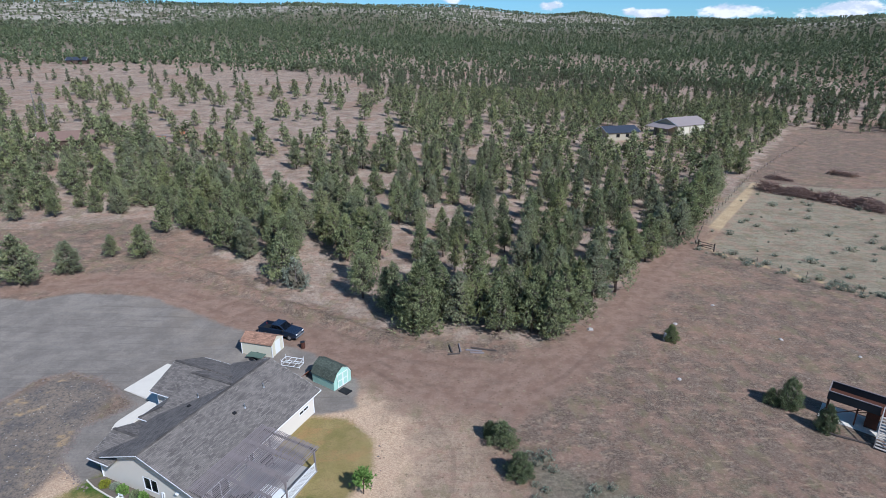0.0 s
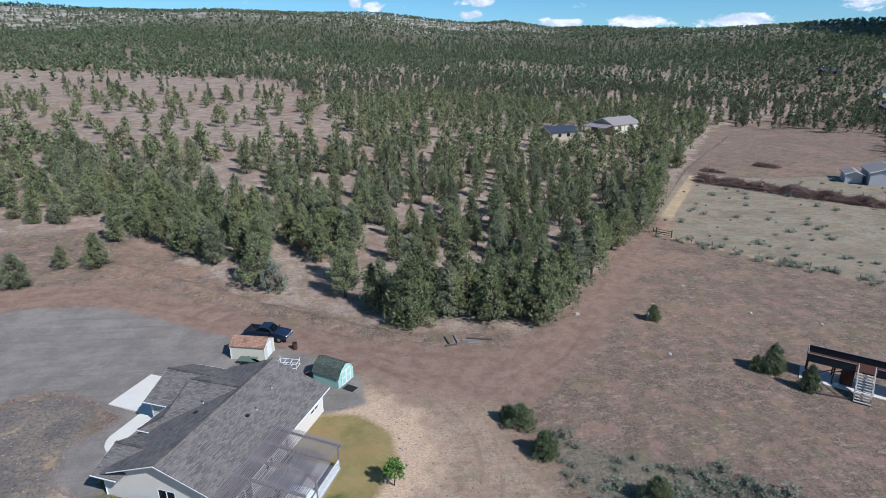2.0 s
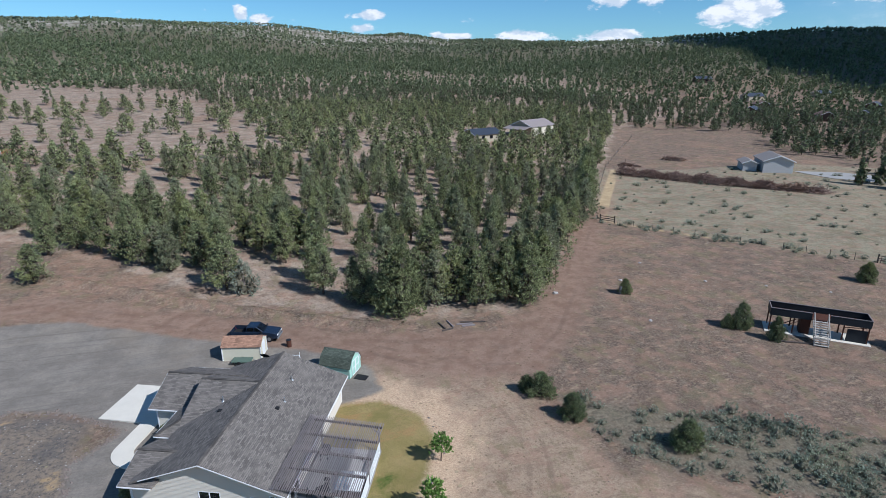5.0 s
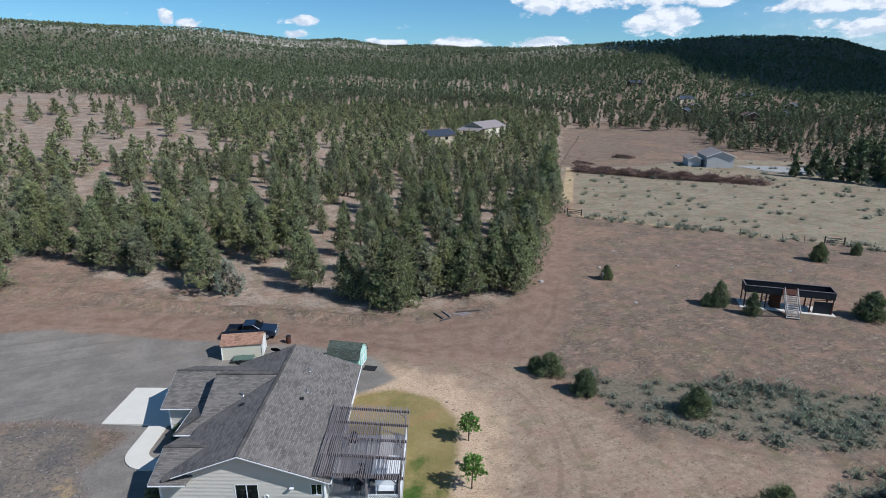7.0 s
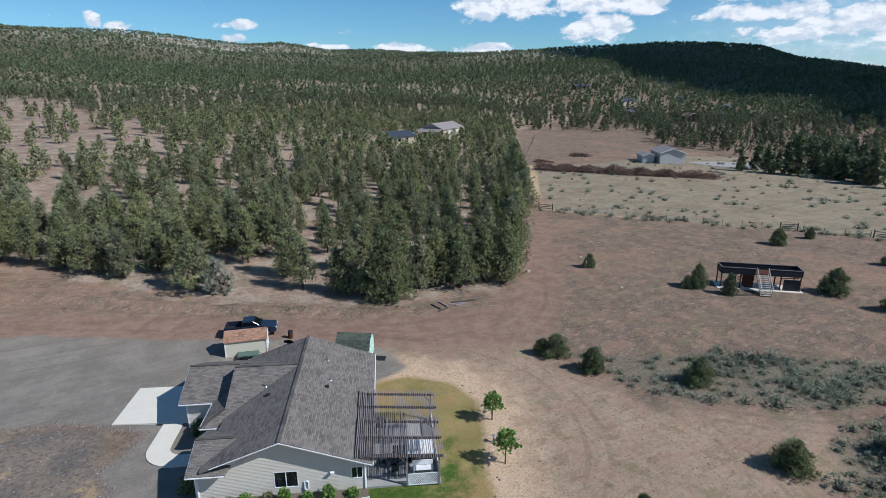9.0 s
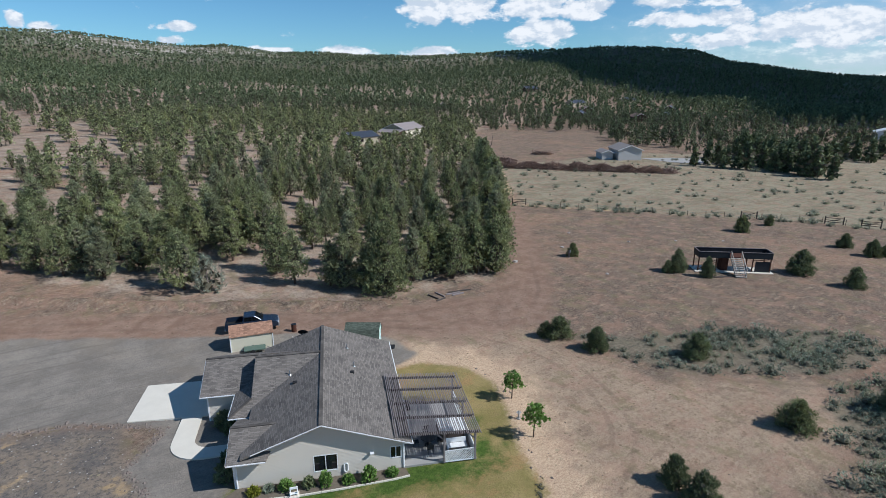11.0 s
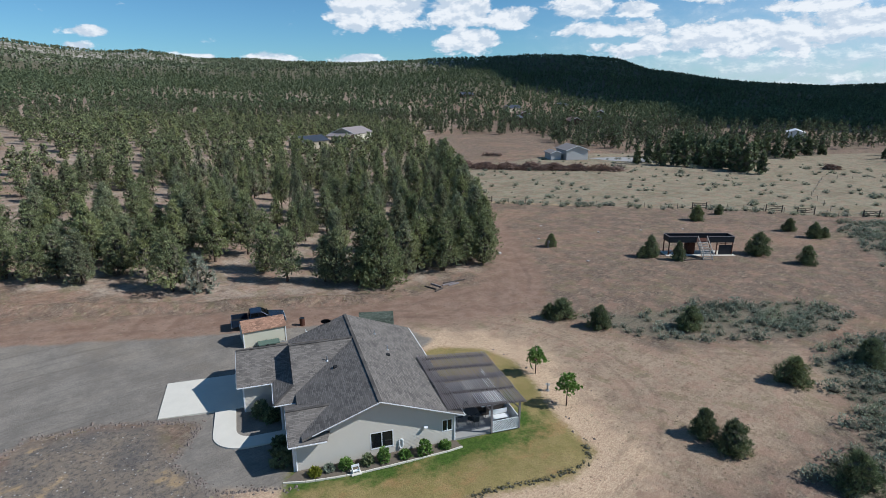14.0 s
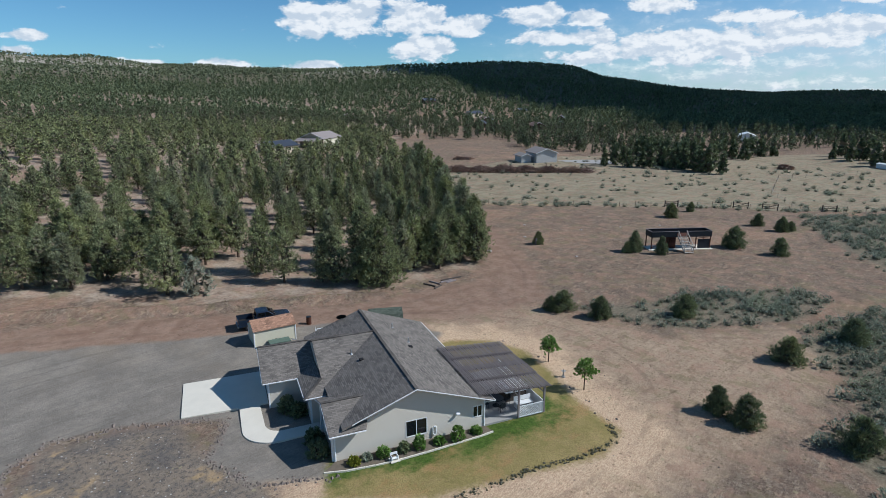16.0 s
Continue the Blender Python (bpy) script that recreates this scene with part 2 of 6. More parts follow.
M_MINT = plain("mint_paint", srgb(164, 200, 184), 0.6, 0, 0.1, 1.2)
M_DARKGREEN = plain("dark_green_cover", srgb(92, 110, 98), 0.6, 0, 0.2, 2)
M_BROWNSHINGLE = shingle_material("brown_shingles", (2.1, 1.25, 0.85), 0.34, 0.17)
M_GREENSHINGLE = shingle_material("green_shingles", (0.56, 0.68, 0.54), 0.3, 0.15)
M_RUSTWOOD = plain("reddish_plywood", srgb(170, 108, 78), 0.85, 0, 0.2, 2)
M_PALEWOOD = weathered_wood("pale_weathered_wood", srgb(176, 168, 158))
M_CARPAINT = plain("dark_blue_car_paint", (0.022, 0.035, 0.06), 0.22, 0.3, 0.1, 1.0, 0, 0.5)
M_REDLAMP = plain("red_lamp", (0.25, 0.01, 0.01), 0.3, 0, 0.1, 3)
M_BROWNROOF = plain("brown_roofing", srgb(128, 104, 92), 0.9, 0, 0.2, 0.8, 0.3)
M_TAN = plain("tan_wall", srgb(172, 162, 140), 0.8, 0, 0.1, 0.5)
M_BROWNWALL = plain("dark_brown_wall", srgb(88, 72, 62), 0.85, 0, 0.2, 0.8)
M_SHEETROOF = plain("ribbed_sheet_roof", srgb(146, 135, 130), 0.6, 0.0, 0.1, 0.4)
M_TANROOF = plain("tan_sheet_roof", srgb(150, 140, 131), 0.6, 0.0, 0.1, 0.4)
M_DARKROOF = plain("dark_roof", srgb(62, 68, 78), 0.6, 0.1, 0.2, 0.5)
M_GREYWALL = plain("pale_grey_wall", srgb(186, 184, 180), 0.7, 0, 0.08, 0.4)
M_BLUE = plain("blue_plastic", srgb(40, 96, 190), 0.4, 0, 0.1, 1)
M_SLASH = foliage("dead_branches", (0.17, 0.095, 0.07, 1), (0.44, 0.33, 0.27, 1), (0.3, 0.2, 0.16, 1))


def ground_material():
    m = Mat("dry_ground", 0.97, 0, 0.1)
    big, mid, fine, grit = m.noise(0.035, 6, 0.66), m.noise(0.22, 8, 0.74), m.noise(2.6, 9, 0.8), m.noise(11, 5, 0.8)
    rough = m.noise(0.8, 9, 0.82)

    def zone(name, spread, lo, hi, to=1.0, by=None):
        """Where a kind of ground lies, with a ragged edge."""
        return m.step(m.math("ADD", m.attr(name), m.math("MULTIPLY", m.math("SUBTRACT", mid if by is None else by, 0.5), spread)), lo, hi, to)

    def specks(scale, size, share, ragged=0.25):
        """Scattered small marks: a ragged blot in some of the cells."""
        d = m.math("ADD", m.voronoi(scale), m.math("MULTIPLY", m.math("SUBTRACT", fine, 0.5), ragged * 2))
        return m.math("MULTIPLY", m.step(d, size, size * 0.55), m.step(m.voronoi(scale, None, "Color"), 1 - share, 1 - share + 0.05))

    def swept(turn, scale):
        """Fine lines that wheels and wind have drawn along one way."""
        mp = m.n.new("ShaderNodeMapping")
        mp.inputs["Rotation"].default_value, mp.inputs["Scale"].default_value = (0, 0, radians(turn)), scale
        m.l.new(m.pos, mp.inputs["Vector"])
        return m.noise(1.0, 7, 0.72, mp.outputs[0], None, 0.3)

    streak, rake = swept(36, (0.09, 1.5, 1)), swept(40, (0.28, 3.6, 1))
    # bare brown soil with reddish and pale patches
    soil = m.mix(m.step(mid, 0.4, 0.62), srgb(95, 81, 70), srgb(118, 100, 86))
    soil = m.mix(m.step(big, 0.5, 0.64, 0.6), soil, srgb(158, 122, 98))
    soil = m.mix(m.step(fine, 0.47, 0.63, 0.6), soil, srgb(160, 143, 126))
    soil = m.mix(m.step(streak, 0.5, 0.64, 0.3), soil, srgb(98, 84, 74))
    soil = m.mix(m.step(m.noise(0.06, 6, 0.7, m.pos, (1, 1.3, 1)), 0.54, 0.66, 0.45), soil, srgb(112, 108, 80))
    soil = m.mix(m.step(rough, 0.53, 0.62, 0.4), soil, srgb(170, 159, 136))
    soil = m.mix(m.step(m.noise(1.7, 7, 0.8), 0.55, 0.63, 0.5), soil, srgb(78, 68, 58))
    # dry pasture
    past = m.mix(m.step(mid, 0.35, 0.65), srgb(150, 142, 119), srgb(126, 119, 99))
    past = m.mix(m.step(fine, 0.46, 0.6, 0.8), past, srgb(162, 153, 126))
    past = m.mix(m.step(m.noise(0.1, 6, 0.7, m.pos, (0.7, 1.6, 1)), 0.5, 0.62, 0.5), past, srgb(106, 104, 82))
    c = m.mix(zone("pasture", 5, -0.5, 0.8), soil, past)
    # needle litter and pale clearings under the woods
    lit = m.mix(m.step(mid, 0.4, 0.62), srgb(144, 127, 111), srgb(188, 171, 152))
    lit = m.mix(m.step(fine, 0.42, 0.66, 0.7), lit, srgb(112, 94, 80))
    lit = m.mix(m.step(big, 0.52, 0.62, 0.5), lit, srgb(142, 108, 86))
    c = m.mix(zone("woodland", 9, -1.5, 1.5), c, lit)
    # straw-pale dry turf
    straw = m.mix(m.step(fine, 0.38, 0.62), srgb(178, 156, 130), srgb(152, 129, 108))
    straw = m.mix(m.step(streak, 0.48, 0.64, 0.35), straw, srgb(140, 119, 104))
    straw = m.mix(m.step(rough, 0.5, 0.6, 0.5), straw, srgb(142, 126, 102))
    c = m.mix(zone("straw", 10, -2.2, 2.2), c, straw)
    # bleached grass with rusty and dark mottling
    hay = m.noise(3.4, 8, 0.88, m.pos, (1, 2.2, 1))
    c = m.mix(m.step(m.noise(0.28, 7, 0.76), 0.52, 0.62, 0.35), c, srgb(142, 110, 88))
    c = m.mix(m.step(hay, 0.5, 0.58, 0.34), c, srgb(188, 166, 142))
    c = m.mix(m.step(hay, 0.46, 0.38, 0.34), c, srgb(92, 78, 66))
    c = m.mix(m.step(rake, 0.54, 0.64, 0.12), c, srgb(88, 76, 64))
    c = m.mix(m.step(m.noise(0.42, 5, 0.62), 0.48, 0.6, 0.42), c, srgb(166, 132, 112))
    c = m.mix(m.step(m.noise(0.3, 6, 0.66, m.pos, (1.5, 0.8, 1)), 0.53, 0.63, 0.5), c, srgb(126, 117, 86))
    c = m.mix(m.step(m.noise(0.55, 5, 0.64, m.pos, (0.8, 1.4, 1)), 0.53, 0.63, 0.28), c, srgb(98, 80, 67))
    c = m.mix(m.step(m.noise(1.1, 4, 0.6, m.pos, (0.6, 1.3, 1)), 0.57, 0.66, 0.45), c, srgb(178, 154, 126))
    c = m.mix(m.step(m.noise(0.13, 6, 0.64), 0.5, 0.6, 0.2), c, srgb(114, 93, 79))
    # grey-green turf under the sagebrush
    c = m.mix(zone("sage", 5, -0.6, 1.2, 0.7), c, m.mix(m.step(fine, 0.4, 0.62), srgb(96, 92, 78), srgb(134, 128, 108)))
    # pale trampled skirt round the lawn
    c = m.mix(zone("skirt", 10, 0.4, 5.0, 0.75, m.noise(0.5, 8, 0.76)), c, m.mix(m.step(hay, 0.4, 0.58), srgb(184, 148, 120), srgb(228, 200, 165)))
    # footpath of flattened straw beside the wood
    c = m.mix(zone("path", 1.2, -0.1, 0.5, 0.85, fine), c, m.mix(m.step(mid, 0.4, 0.6), srgb(180, 155, 118), srgb(200, 176, 138)))
    # red-brown wheel-worn track
    track = m.mix(m.step(m.noise(0.5, 7, 0.72), 0.38, 0.62), srgb(134, 107, 90), srgb(154, 128, 110))
    track = m.mix(m.step(fine, 0.5, 0.7, 0.6), track, srgb(118, 97, 83))
    c = m.mix(zone("track", 5, -1.6, 1.6, 0.85), c, track)
    rut = m.math("MULTIPLY", m.step(m.attr("track"), 2.0, 2.3), m.step(m.attr("track"), 2.6, 2.9, 0.0, 1.0))
    c = m.mix(m.math("MULTIPLY", rut, m.step(mid, 0.42, 0.6, 0.28)), c, srgb(98, 81, 70))
    # pairs of wheel marks across the dry turf, pale between
    wob = m.math("ADD", m.attr("wheels"), m.math("MULTIPLY", m.math("SUBTRACT", rough, 0.5), 0.55))
    pair = m.math("MULTIPLY", m.step(wob, 0.55, 0.75), m.step(wob, 1.0, 1.25, 0.0, 1.0))
    c = m.mix(m.math("MULTIPLY", pair, m.step(mid, 0.42, 0.58, 0.34)), c, srgb(112, 94, 80))
    # pebbly rubble beside the drive
    rub = m.mix(m.step(mid, 0.38, 0.6), srgb(112, 105, 98), srgb(142, 127, 110))
    rub = m.mix(m.step(fine, 0.48, 0.58, 0.8), rub, srgb(88, 84, 80))
    rub = m.mix(m.step(rough, 0.55, 0.62, 0.6), rub, srgb(150, 138, 122))
    rub = m.mix(specks(4.5, 0.36, 0.22), rub, srgb(188, 182, 172))
    rub = m.mix(m.step(m.noise(0.14, 5, 0.66), 0.6, 0.68, 0.7), rub, srgb(190, 160, 118))
    c = m.mix(zone("rubble", 5, -1.0, 1.0), c, rub)
    # grey gravel yard, swept by wheels
    grav = m.mix(m.step(m.noise(0.3, 8, 0.72), 0.38, 0.64), srgb(130, 122, 112), srgb(151, 142, 130))
    grav = m.mix(m.math("MULTIPLY", m.voronoi(7.0, None, "Color"), 0.35), grav, srgb(100, 95, 89))
    grav = m.mix(m.step(big, 0.53, 0.66, 0.4), grav, srgb(146, 132, 114))
    grav = m.mix(m.step(swept(28, (0.06, 1.1, 1)), 0.5, 0.66, 0.3), grav, srgb(154, 143, 128))
    grav = m.mix(m.step(swept(31, (0.05, 2.4, 1)), 0.54, 0.64, 0.3), grav, srgb(92, 87, 81))
    grav = m.mix(m.step(rough, 0.58, 0.66, 0.35), grav, srgb(150, 144, 134))
    c = m.mix(zone("gravel", 2.6, -0.5, 0.5), c, grav)
    # lawn: watered by the wall, yellowing outwards
    grn = m.mix(m.step(fine, 0.35, 0.65), srgb(56, 80, 30), srgb(86, 106, 46))
    yel = m.mix(m.step(mid, 0.35, 0.65), srgb(140, 128, 78), srgb(166, 146, 98))
    yel = m.mix(m.step(rough, 0.5, 0.62, 0.7), yel, srgb(164, 140, 98))
    yel = m.mix(m.step(m.noise(0.33, 6, 0.7, m.pos, (1.4, 1, 1)), 0.46, 0.64, 0.4), yel, srgb(112, 110, 60))
    yel = m.mix(m.step(m.noise(0.22, 7, 0.74, m.pos, (1, 1.6, 1)), 0.5, 0.62, 0.65), yel, srgb(172, 134, 92))
    yel = m.mix(m.math("MULTIPLY", m.step(grit, 0.42, 0.62), 0.5), yel, srgb(112, 100, 62))
    lawn = m.mix(zone("watered", 7, -1.0, 1.0, 1.0, m.noise(0.45, 7, 0.7)), yel, grn)
    c = m.mix(zone("lawn", 2.2, -0.5, 0.5, 1.0, fine), c, lawn)
    # far hills: pale stony grass slopes
    hill = m.mix(m.noise(0.02, 6, 0.7), srgb(90, 86, 68), srgb(118, 110, 90))
    hill = m.mix(m.math("MULTIPLY", m.step(m.noise(0.03, 6, 0.7), 0.4, 0.58), m.step(m.attr("crest"), 0.1, 0.8)), hill, srgb(172, 164, 149))
    c = m.mix(m.step(m.attr("hill"), 0.0, 1.0), c, hill)
    # tufts, clods and pebbles
    open_soil = m.math("MULTIPLY", m.step(m.attr("gravel"), 0.2, -0.4), m.step(m.attr("lawn"), 0.3, -0.6))
    c = m.mix(m.math("MULTIPLY", specks(1.9, 0.26, 0.4, 0.3), m.math("MULTIPLY", open_soil, 0.5)), c, srgb(84, 76, 56))
    c = m.mix(m.math("MULTIPLY", specks(1.15, 0.24, 0.24, 0.3), m.math("MULTIPLY", open_soil, 0.6)), c, srgb(158, 148, 116))
    c = m.mix(m.math("MULTIPLY", specks(3.3, 0.26, 0.25), m.math("MULTIPLY", open_soil, 0.35)), c, srgb(174, 160, 142))
    c = m.mix(m.math("MULTIPLY", m.step(grit, 0.5, 0.6), 0.22), c, srgb(92, 79, 67))
    m.colour(c)
    m.bump(m.math("ADD", fine, m.math("MULTIPLY", grit, 0.5)), 0.6, 0.14)
    return m.m


M_GROUND = ground_material()

# ---- terrain ----
def smooth(v, lo, hi):
    k = np.clip((v - lo) / (hi - lo), 0, 1)
    return k * k * (3 - 2 * k)


SKY_AZ = np.array([-180, -60, -38, -25, -12, -5, 1, 6, 9, 11, 14, 18.5, 26, 31, 36, 40, 45, 50, 54, 57.6, 60.7, 63, 68, 75, 83, 100, 180])
SKY_EL = np.array([1.0, 2.5, 3.3, 3.5, 3.95, 3.7, 3.5, 3.2, 2.95, 2.9, 3.05, 2.3, 2.15, 2.3, 2.45, 2.65, 2.8, 2.9, 2.8, 2.5, 1.6, 1.3, 0.6, 0.12, 0.05, 0.3, 1.0])
EYE_AT = (-25.0, 8.0, 31.0)


def base_height(x, y):
    u = np.logaddexp(0, (y - 0.75 * x - 98) / 6) * 6
    return 30 * (1 - np.exp(-0.055 * u / 30))


def height(x, y):
    """The land's height: a flat yard, woods that climb slowly, hills all round."""
    x, y = np.asarray(x, float), np.asarray(y, float)
    dx, dy = x - EYE_AT[0], y - EYE_AT[1]
    r = np.hypot(dx, dy)
    az = np.degrees(np.arctan2(dx, dy))
    el = np.interp(az, SKY_AZ, SKY_EL)
    near = np.clip((r - 90) / 200, 0, 1)
    crest = 1750 + 120 * np.sin(np.radians(az * 7)) - 350 * smooth(az, 30, 45) + 500 * smooth(az, 62, 80)
    top = EYE_AT[2] + crest * np.tan(np.radians(el)) - 7
    b = base_height(x, y)
    s = smooth(r, 350, crest) * 0.75 + 0.25 * smooth(r, 0.45 * crest, crest)
    h = b + (top - np.minimum(b, 30)) * s
    h = np.where(r > crest, top - (r - crest) * 0.03, h)
    h += near * (1.2 * np.sin(x / 37 + 1) * np.cos(y / 43) + 0.5 * np.sin(x / 13) * np.sin(y / 17 + 2))
    far = np.clip((r - 500) / 600, 0, 1) * (1 - smooth(r, crest - 250, crest))
    h += far * (9 * np.sin(x / 160 + y / 210) * np.cos(y / 130 - x / 300))
    # low bank along the track's far side
    line = 87.5 - (x + 43) * 0.62
    bank = (np.exp(-((y - line - 1.3) / 1.0) ** 2) - 0.4 * np.exp(-((y - line + 0.5) / 0.7) ** 2)) * smooth(x, -75, -50) * (1 - smooth(x, -12, -3)) * (0.8 + 0.2 * np.sin(x * 0.8))
    return h + 0.8 * bank + 0.05 * np.sin(x * 0.9) * np.sin(y * 0.8)


def bare_crest(r, az):
    """Where the hills are nearly treeless, 0 to 1."""
    return smooth(r, 950, 1350) * (1 - smooth(az, 14, 24)) + smooth(r, 1000, 1250) * smooth(az, 26, 32) * (1 - smooth(az, 42, 47))


def seg_distance(x, y, pts):
    """Distance to a line through the points."""
    best = np.full(x.shape, 1e9)
    for (ax, ay), (bx, by) in zip(pts, pts[1:]):
        vx, vy = bx - ax, by - ay
        k = np.clip(((x - ax) * vx + (y - ay) * vy) / (vx * vx + vy * vy), 0, 1)
        best = np.minimum(best, np.hypot(x - ax - k * vx, y - ay - k * vy))
    return best


def inside(x, y, pts):
    """Metres inside a closed outline (outside: minus)."""
    d = seg_distance(x, y, pts + pts[:1])
    odd = np.zeros(x.shape, bool)
    for (ax, ay), (bx, by) in zip(pts, pts[1:] + pts[:1]):
        with np.errstate(divide="ignore", invalid="ignore"):
            odd ^= ((ay > y) != (by > y)) & (x < (bx - ax) * (y - ay) / (by - ay + 1e-12) + ax)
    return np.where(odd, d, -d)


GRAVEL = [(-90, 78), (-62, 76), (-56, 79), (-45, 78.5), (-37, 74), (-27, 68.5), (-17, 63), (-10, 57), (-9.5, 51.5), (-14, 50), (-32, 39.5), (-36.5, 43), (-37.5, 48), (-34, 52), (-37, 54.5), (-41, 57), (-45, 58.5), (-48, 56.5), (-50, 50), (-60, 40), (-90, 36)]
WEEDS = [(-30.5, 33.0), (-27.4, 32.0), (-26.1, 31.6), (-22.4, 30.6), (-19.4, 29.3), (-16.5, 28.1), (-14.5, 27.8), (-12.6, 29.5)]
LAWN = [(-14, 50), (-10, 49.5), (-6.9, 46), (-6.6, 42), (-8.5, 38), (-11.5, 33), (-13, 28), (-17, 27.5), (-23, 30.5), (-29, 33.5), (-34, 38.5), (-31, 42), (-20, 37), (-15, 49)]
WATERED = [(-33.5, 39.6), (-32, 41.5), (-20, 36.5), (-15, 35), (-12, 38), (-13.2, 33.2), (-17, 32.8), (-22, 34.3), (-28, 37)]
TRACK = [(-110, 84), (-70, 80), (-50, 83.5), (-33, 75.5), (-17, 66), (-9, 60.5), (-2, 55), (7, 53), (14, 58.5), (24, 71), (36, 88), (45, 101), (56, 114)]
TRACK_B = [(-17, 66), (-4, 61), (8, 58), (20, 66)]
STRAW = [(-11, 57), (-4, 56.5), (5, 49), (5, 42), (8, 33), (19, 23), (14, 18), (4, 17.5), (-8, 19), (-20, 22), (-28, 29), (-14, 30), (-6.5, 41), (-6.9, 46), (-11, 51)]
RUBBLE = [(-64, 34), (-36, 38), (-36, 44), (-37.5, 50), (-37, 54.5), (-41, 57), (-46, 57.5), (-50, 50), (-60, 42)]
SAGE_A = [(7.5, 41), (9.7, 33), (23.3, 23.6), (33, 22), (35, 26), (24, 36), (11.3, 42), (7, 46)]
SAGE_B = [(16, 22), (26, 20.5), (36, 17), (44, 8), (20, -12), (-10, 8), (-3.5, 17), (2, 14.5), (8, 16.5)]
SAGE_C = [(90, 37), (112, 22), (95, 10), (60, 12), (52, 18), (65, 27), (80, 35)]
PASTURE = [(50, 105), (57, 95), (67, 81), (78, 66.5), (88, 56), (95, 42), (112, 24), (190, 10), (260, 60), (190, 120), (150, 145), (110, 150), (88, 160), (72, 140)]
FENCE_EAST = [(50, 104.5), (57, 94.5), (67, 81.4), (78, 67), (88.5, 56.6), (95, 42), (110, 26), (130, 8)]
FENCE_NORTH = [(50, 104.5), (57, 117), (71, 136), (89, 161), (129, 207), (151, 233)]
WHEELS = ([(1.5, 54), (2.6, 46.2), (5.9, 39.1), (8.9, 32.5), (13.0, 27.5), (18.6, 22.6), (24.8, 20.8), (36, 20.5), (60, 26)], [(-8, 60), (-1, 52), (2.2, 45), (1.5, 37), (-1.5, 31), (-5.5, 27.5), (-12.6, 25.5), (-20, 25.5), (-31, 29)], [(-2, 55), (5, 46), (8, 37), (9, 29), (6, 20), (-2, 13)])


def rounded(line, times=3):
    """A line with its corners cut off again and again."""
    for _ in range(times):
        line = [line[0]] + [(a[0] + (b[0] - a[0]) * f, a[1] + (b[1] - a[1]) * f) for a, b in zip(line, line[1:]) for f in (0.25, 0.75)] + [line[-1]]
    return line


PATH_STRAW = [(52, 106), (64, 122.5), (81.3, 145.4), (90, 157)]
WOOD = [(-2, 67), (14, 66), (22, 73), (33, 88), (45, 101), (54, 115), (68, 135), (87, 161), (101, 178), (160, 260), (300, 330), (300, 800), (-400, 800), (-400, 140), (-100, 100), (-82, 104), (-62, 112), (-45, 100), (-27, 81), (-16, 75)]


def axis(lo, hi, fine, step, end, grow=1.06):
    """Grid lines, close together between lo and hi and wider beyond."""
    mid = list(np.arange(lo, hi + step / 2, step))
    up, down, s = [hi], [lo], step
    while up[-1] < end:
        s *= grow
        up.append(up[-1] + s), down.append(down[-1] - s)
    return np.array(down[:0:-1] + mid + up[1:])


gx, gy = axis(-62, 40, 0, 0.55, 4300), axis(16, 92, 0, 0.55, 4300)
X, Y = np.meshgrid(gx, gy)
X, Y = X.ravel(), Y.ravel()
nx, ny = len(gx), len(gy)
i = (np.arange(ny - 1)[:, None] * nx + np.arange(nx - 1)).ravel()
land = bpy.data.meshes.new("ground")
Z = height(X, Y)
land.vertices.add(nx * ny), land.vertices.foreach_set("co", np.column_stack((X, Y, Z)).ravel())
land.loops.add(4 * len(i)), land.loops.foreach_set("vertex_index", np.column_stack((i, i + 1, i + nx + 1, i + nx)).ravel())
land.polygons.add(len(i)), land.polygons.foreach_set("loop_start", np.arange(len(i)) * 4)
land.update(calc_edges=True)
land.polygons.foreach_set("use_smooth", np.ones(len(i), bool))
RR = np.hypot(X + 25, Y - 8)
zones = {
    "gravel": inside(X, Y, GRAVEL),
    "lawn": inside(X, Y, LAWN), "watered": inside(X, Y, WATERED),
    "track": np.maximum(3.4 - seg_distance(X, Y, TRACK), 2.6 - seg_distance(X, Y, TRACK_B)),
    "path": np.maximum(1.5 - seg_distance(X, Y, PATH_STRAW), 0.75 - seg_distance(X, Y, FENCE_EAST[:3])),
    "sage": np.maximum(inside(X, Y, SAGE_A), np.maximum(inside(X, Y, SAGE_B), inside(X, Y, SAGE_C))),
    "skirt": inside(X, Y, LAWN) + 6.5,
    "straw": np.maximum(inside(X, Y, STRAW), np.maximum(1.6 - seg_distance(X, Y, PATH_STRAW), 0.5 - seg_distance(X, Y, FENCE_EAST[:5]))),
    "wheels": np.min([seg_distance(X, Y, rounded(w)) for w in WHEELS], axis=0), "rubble": inside(X, Y, RUBBLE), "pasture": inside(X, Y, PASTURE), "woodland": inside(X, Y, WOOD),
    "hill": smooth(RR, 420, 900), "crest": bare_crest(RR, np.degrees(np.arctan2(X + 25, Y - 8))),
}
for key, v in zones.items():
    a = land.attributes.new(key, "FLOAT", "POINT")
    a.data.foreach_set("value", np.clip(v, -8, 8).astype(np.float32))
land.materials.append(M_GROUND)
ground = tagged(new("ground", land), "dry brown high-desert ground with gravel and dirt tracks", "ground", "", "structure")

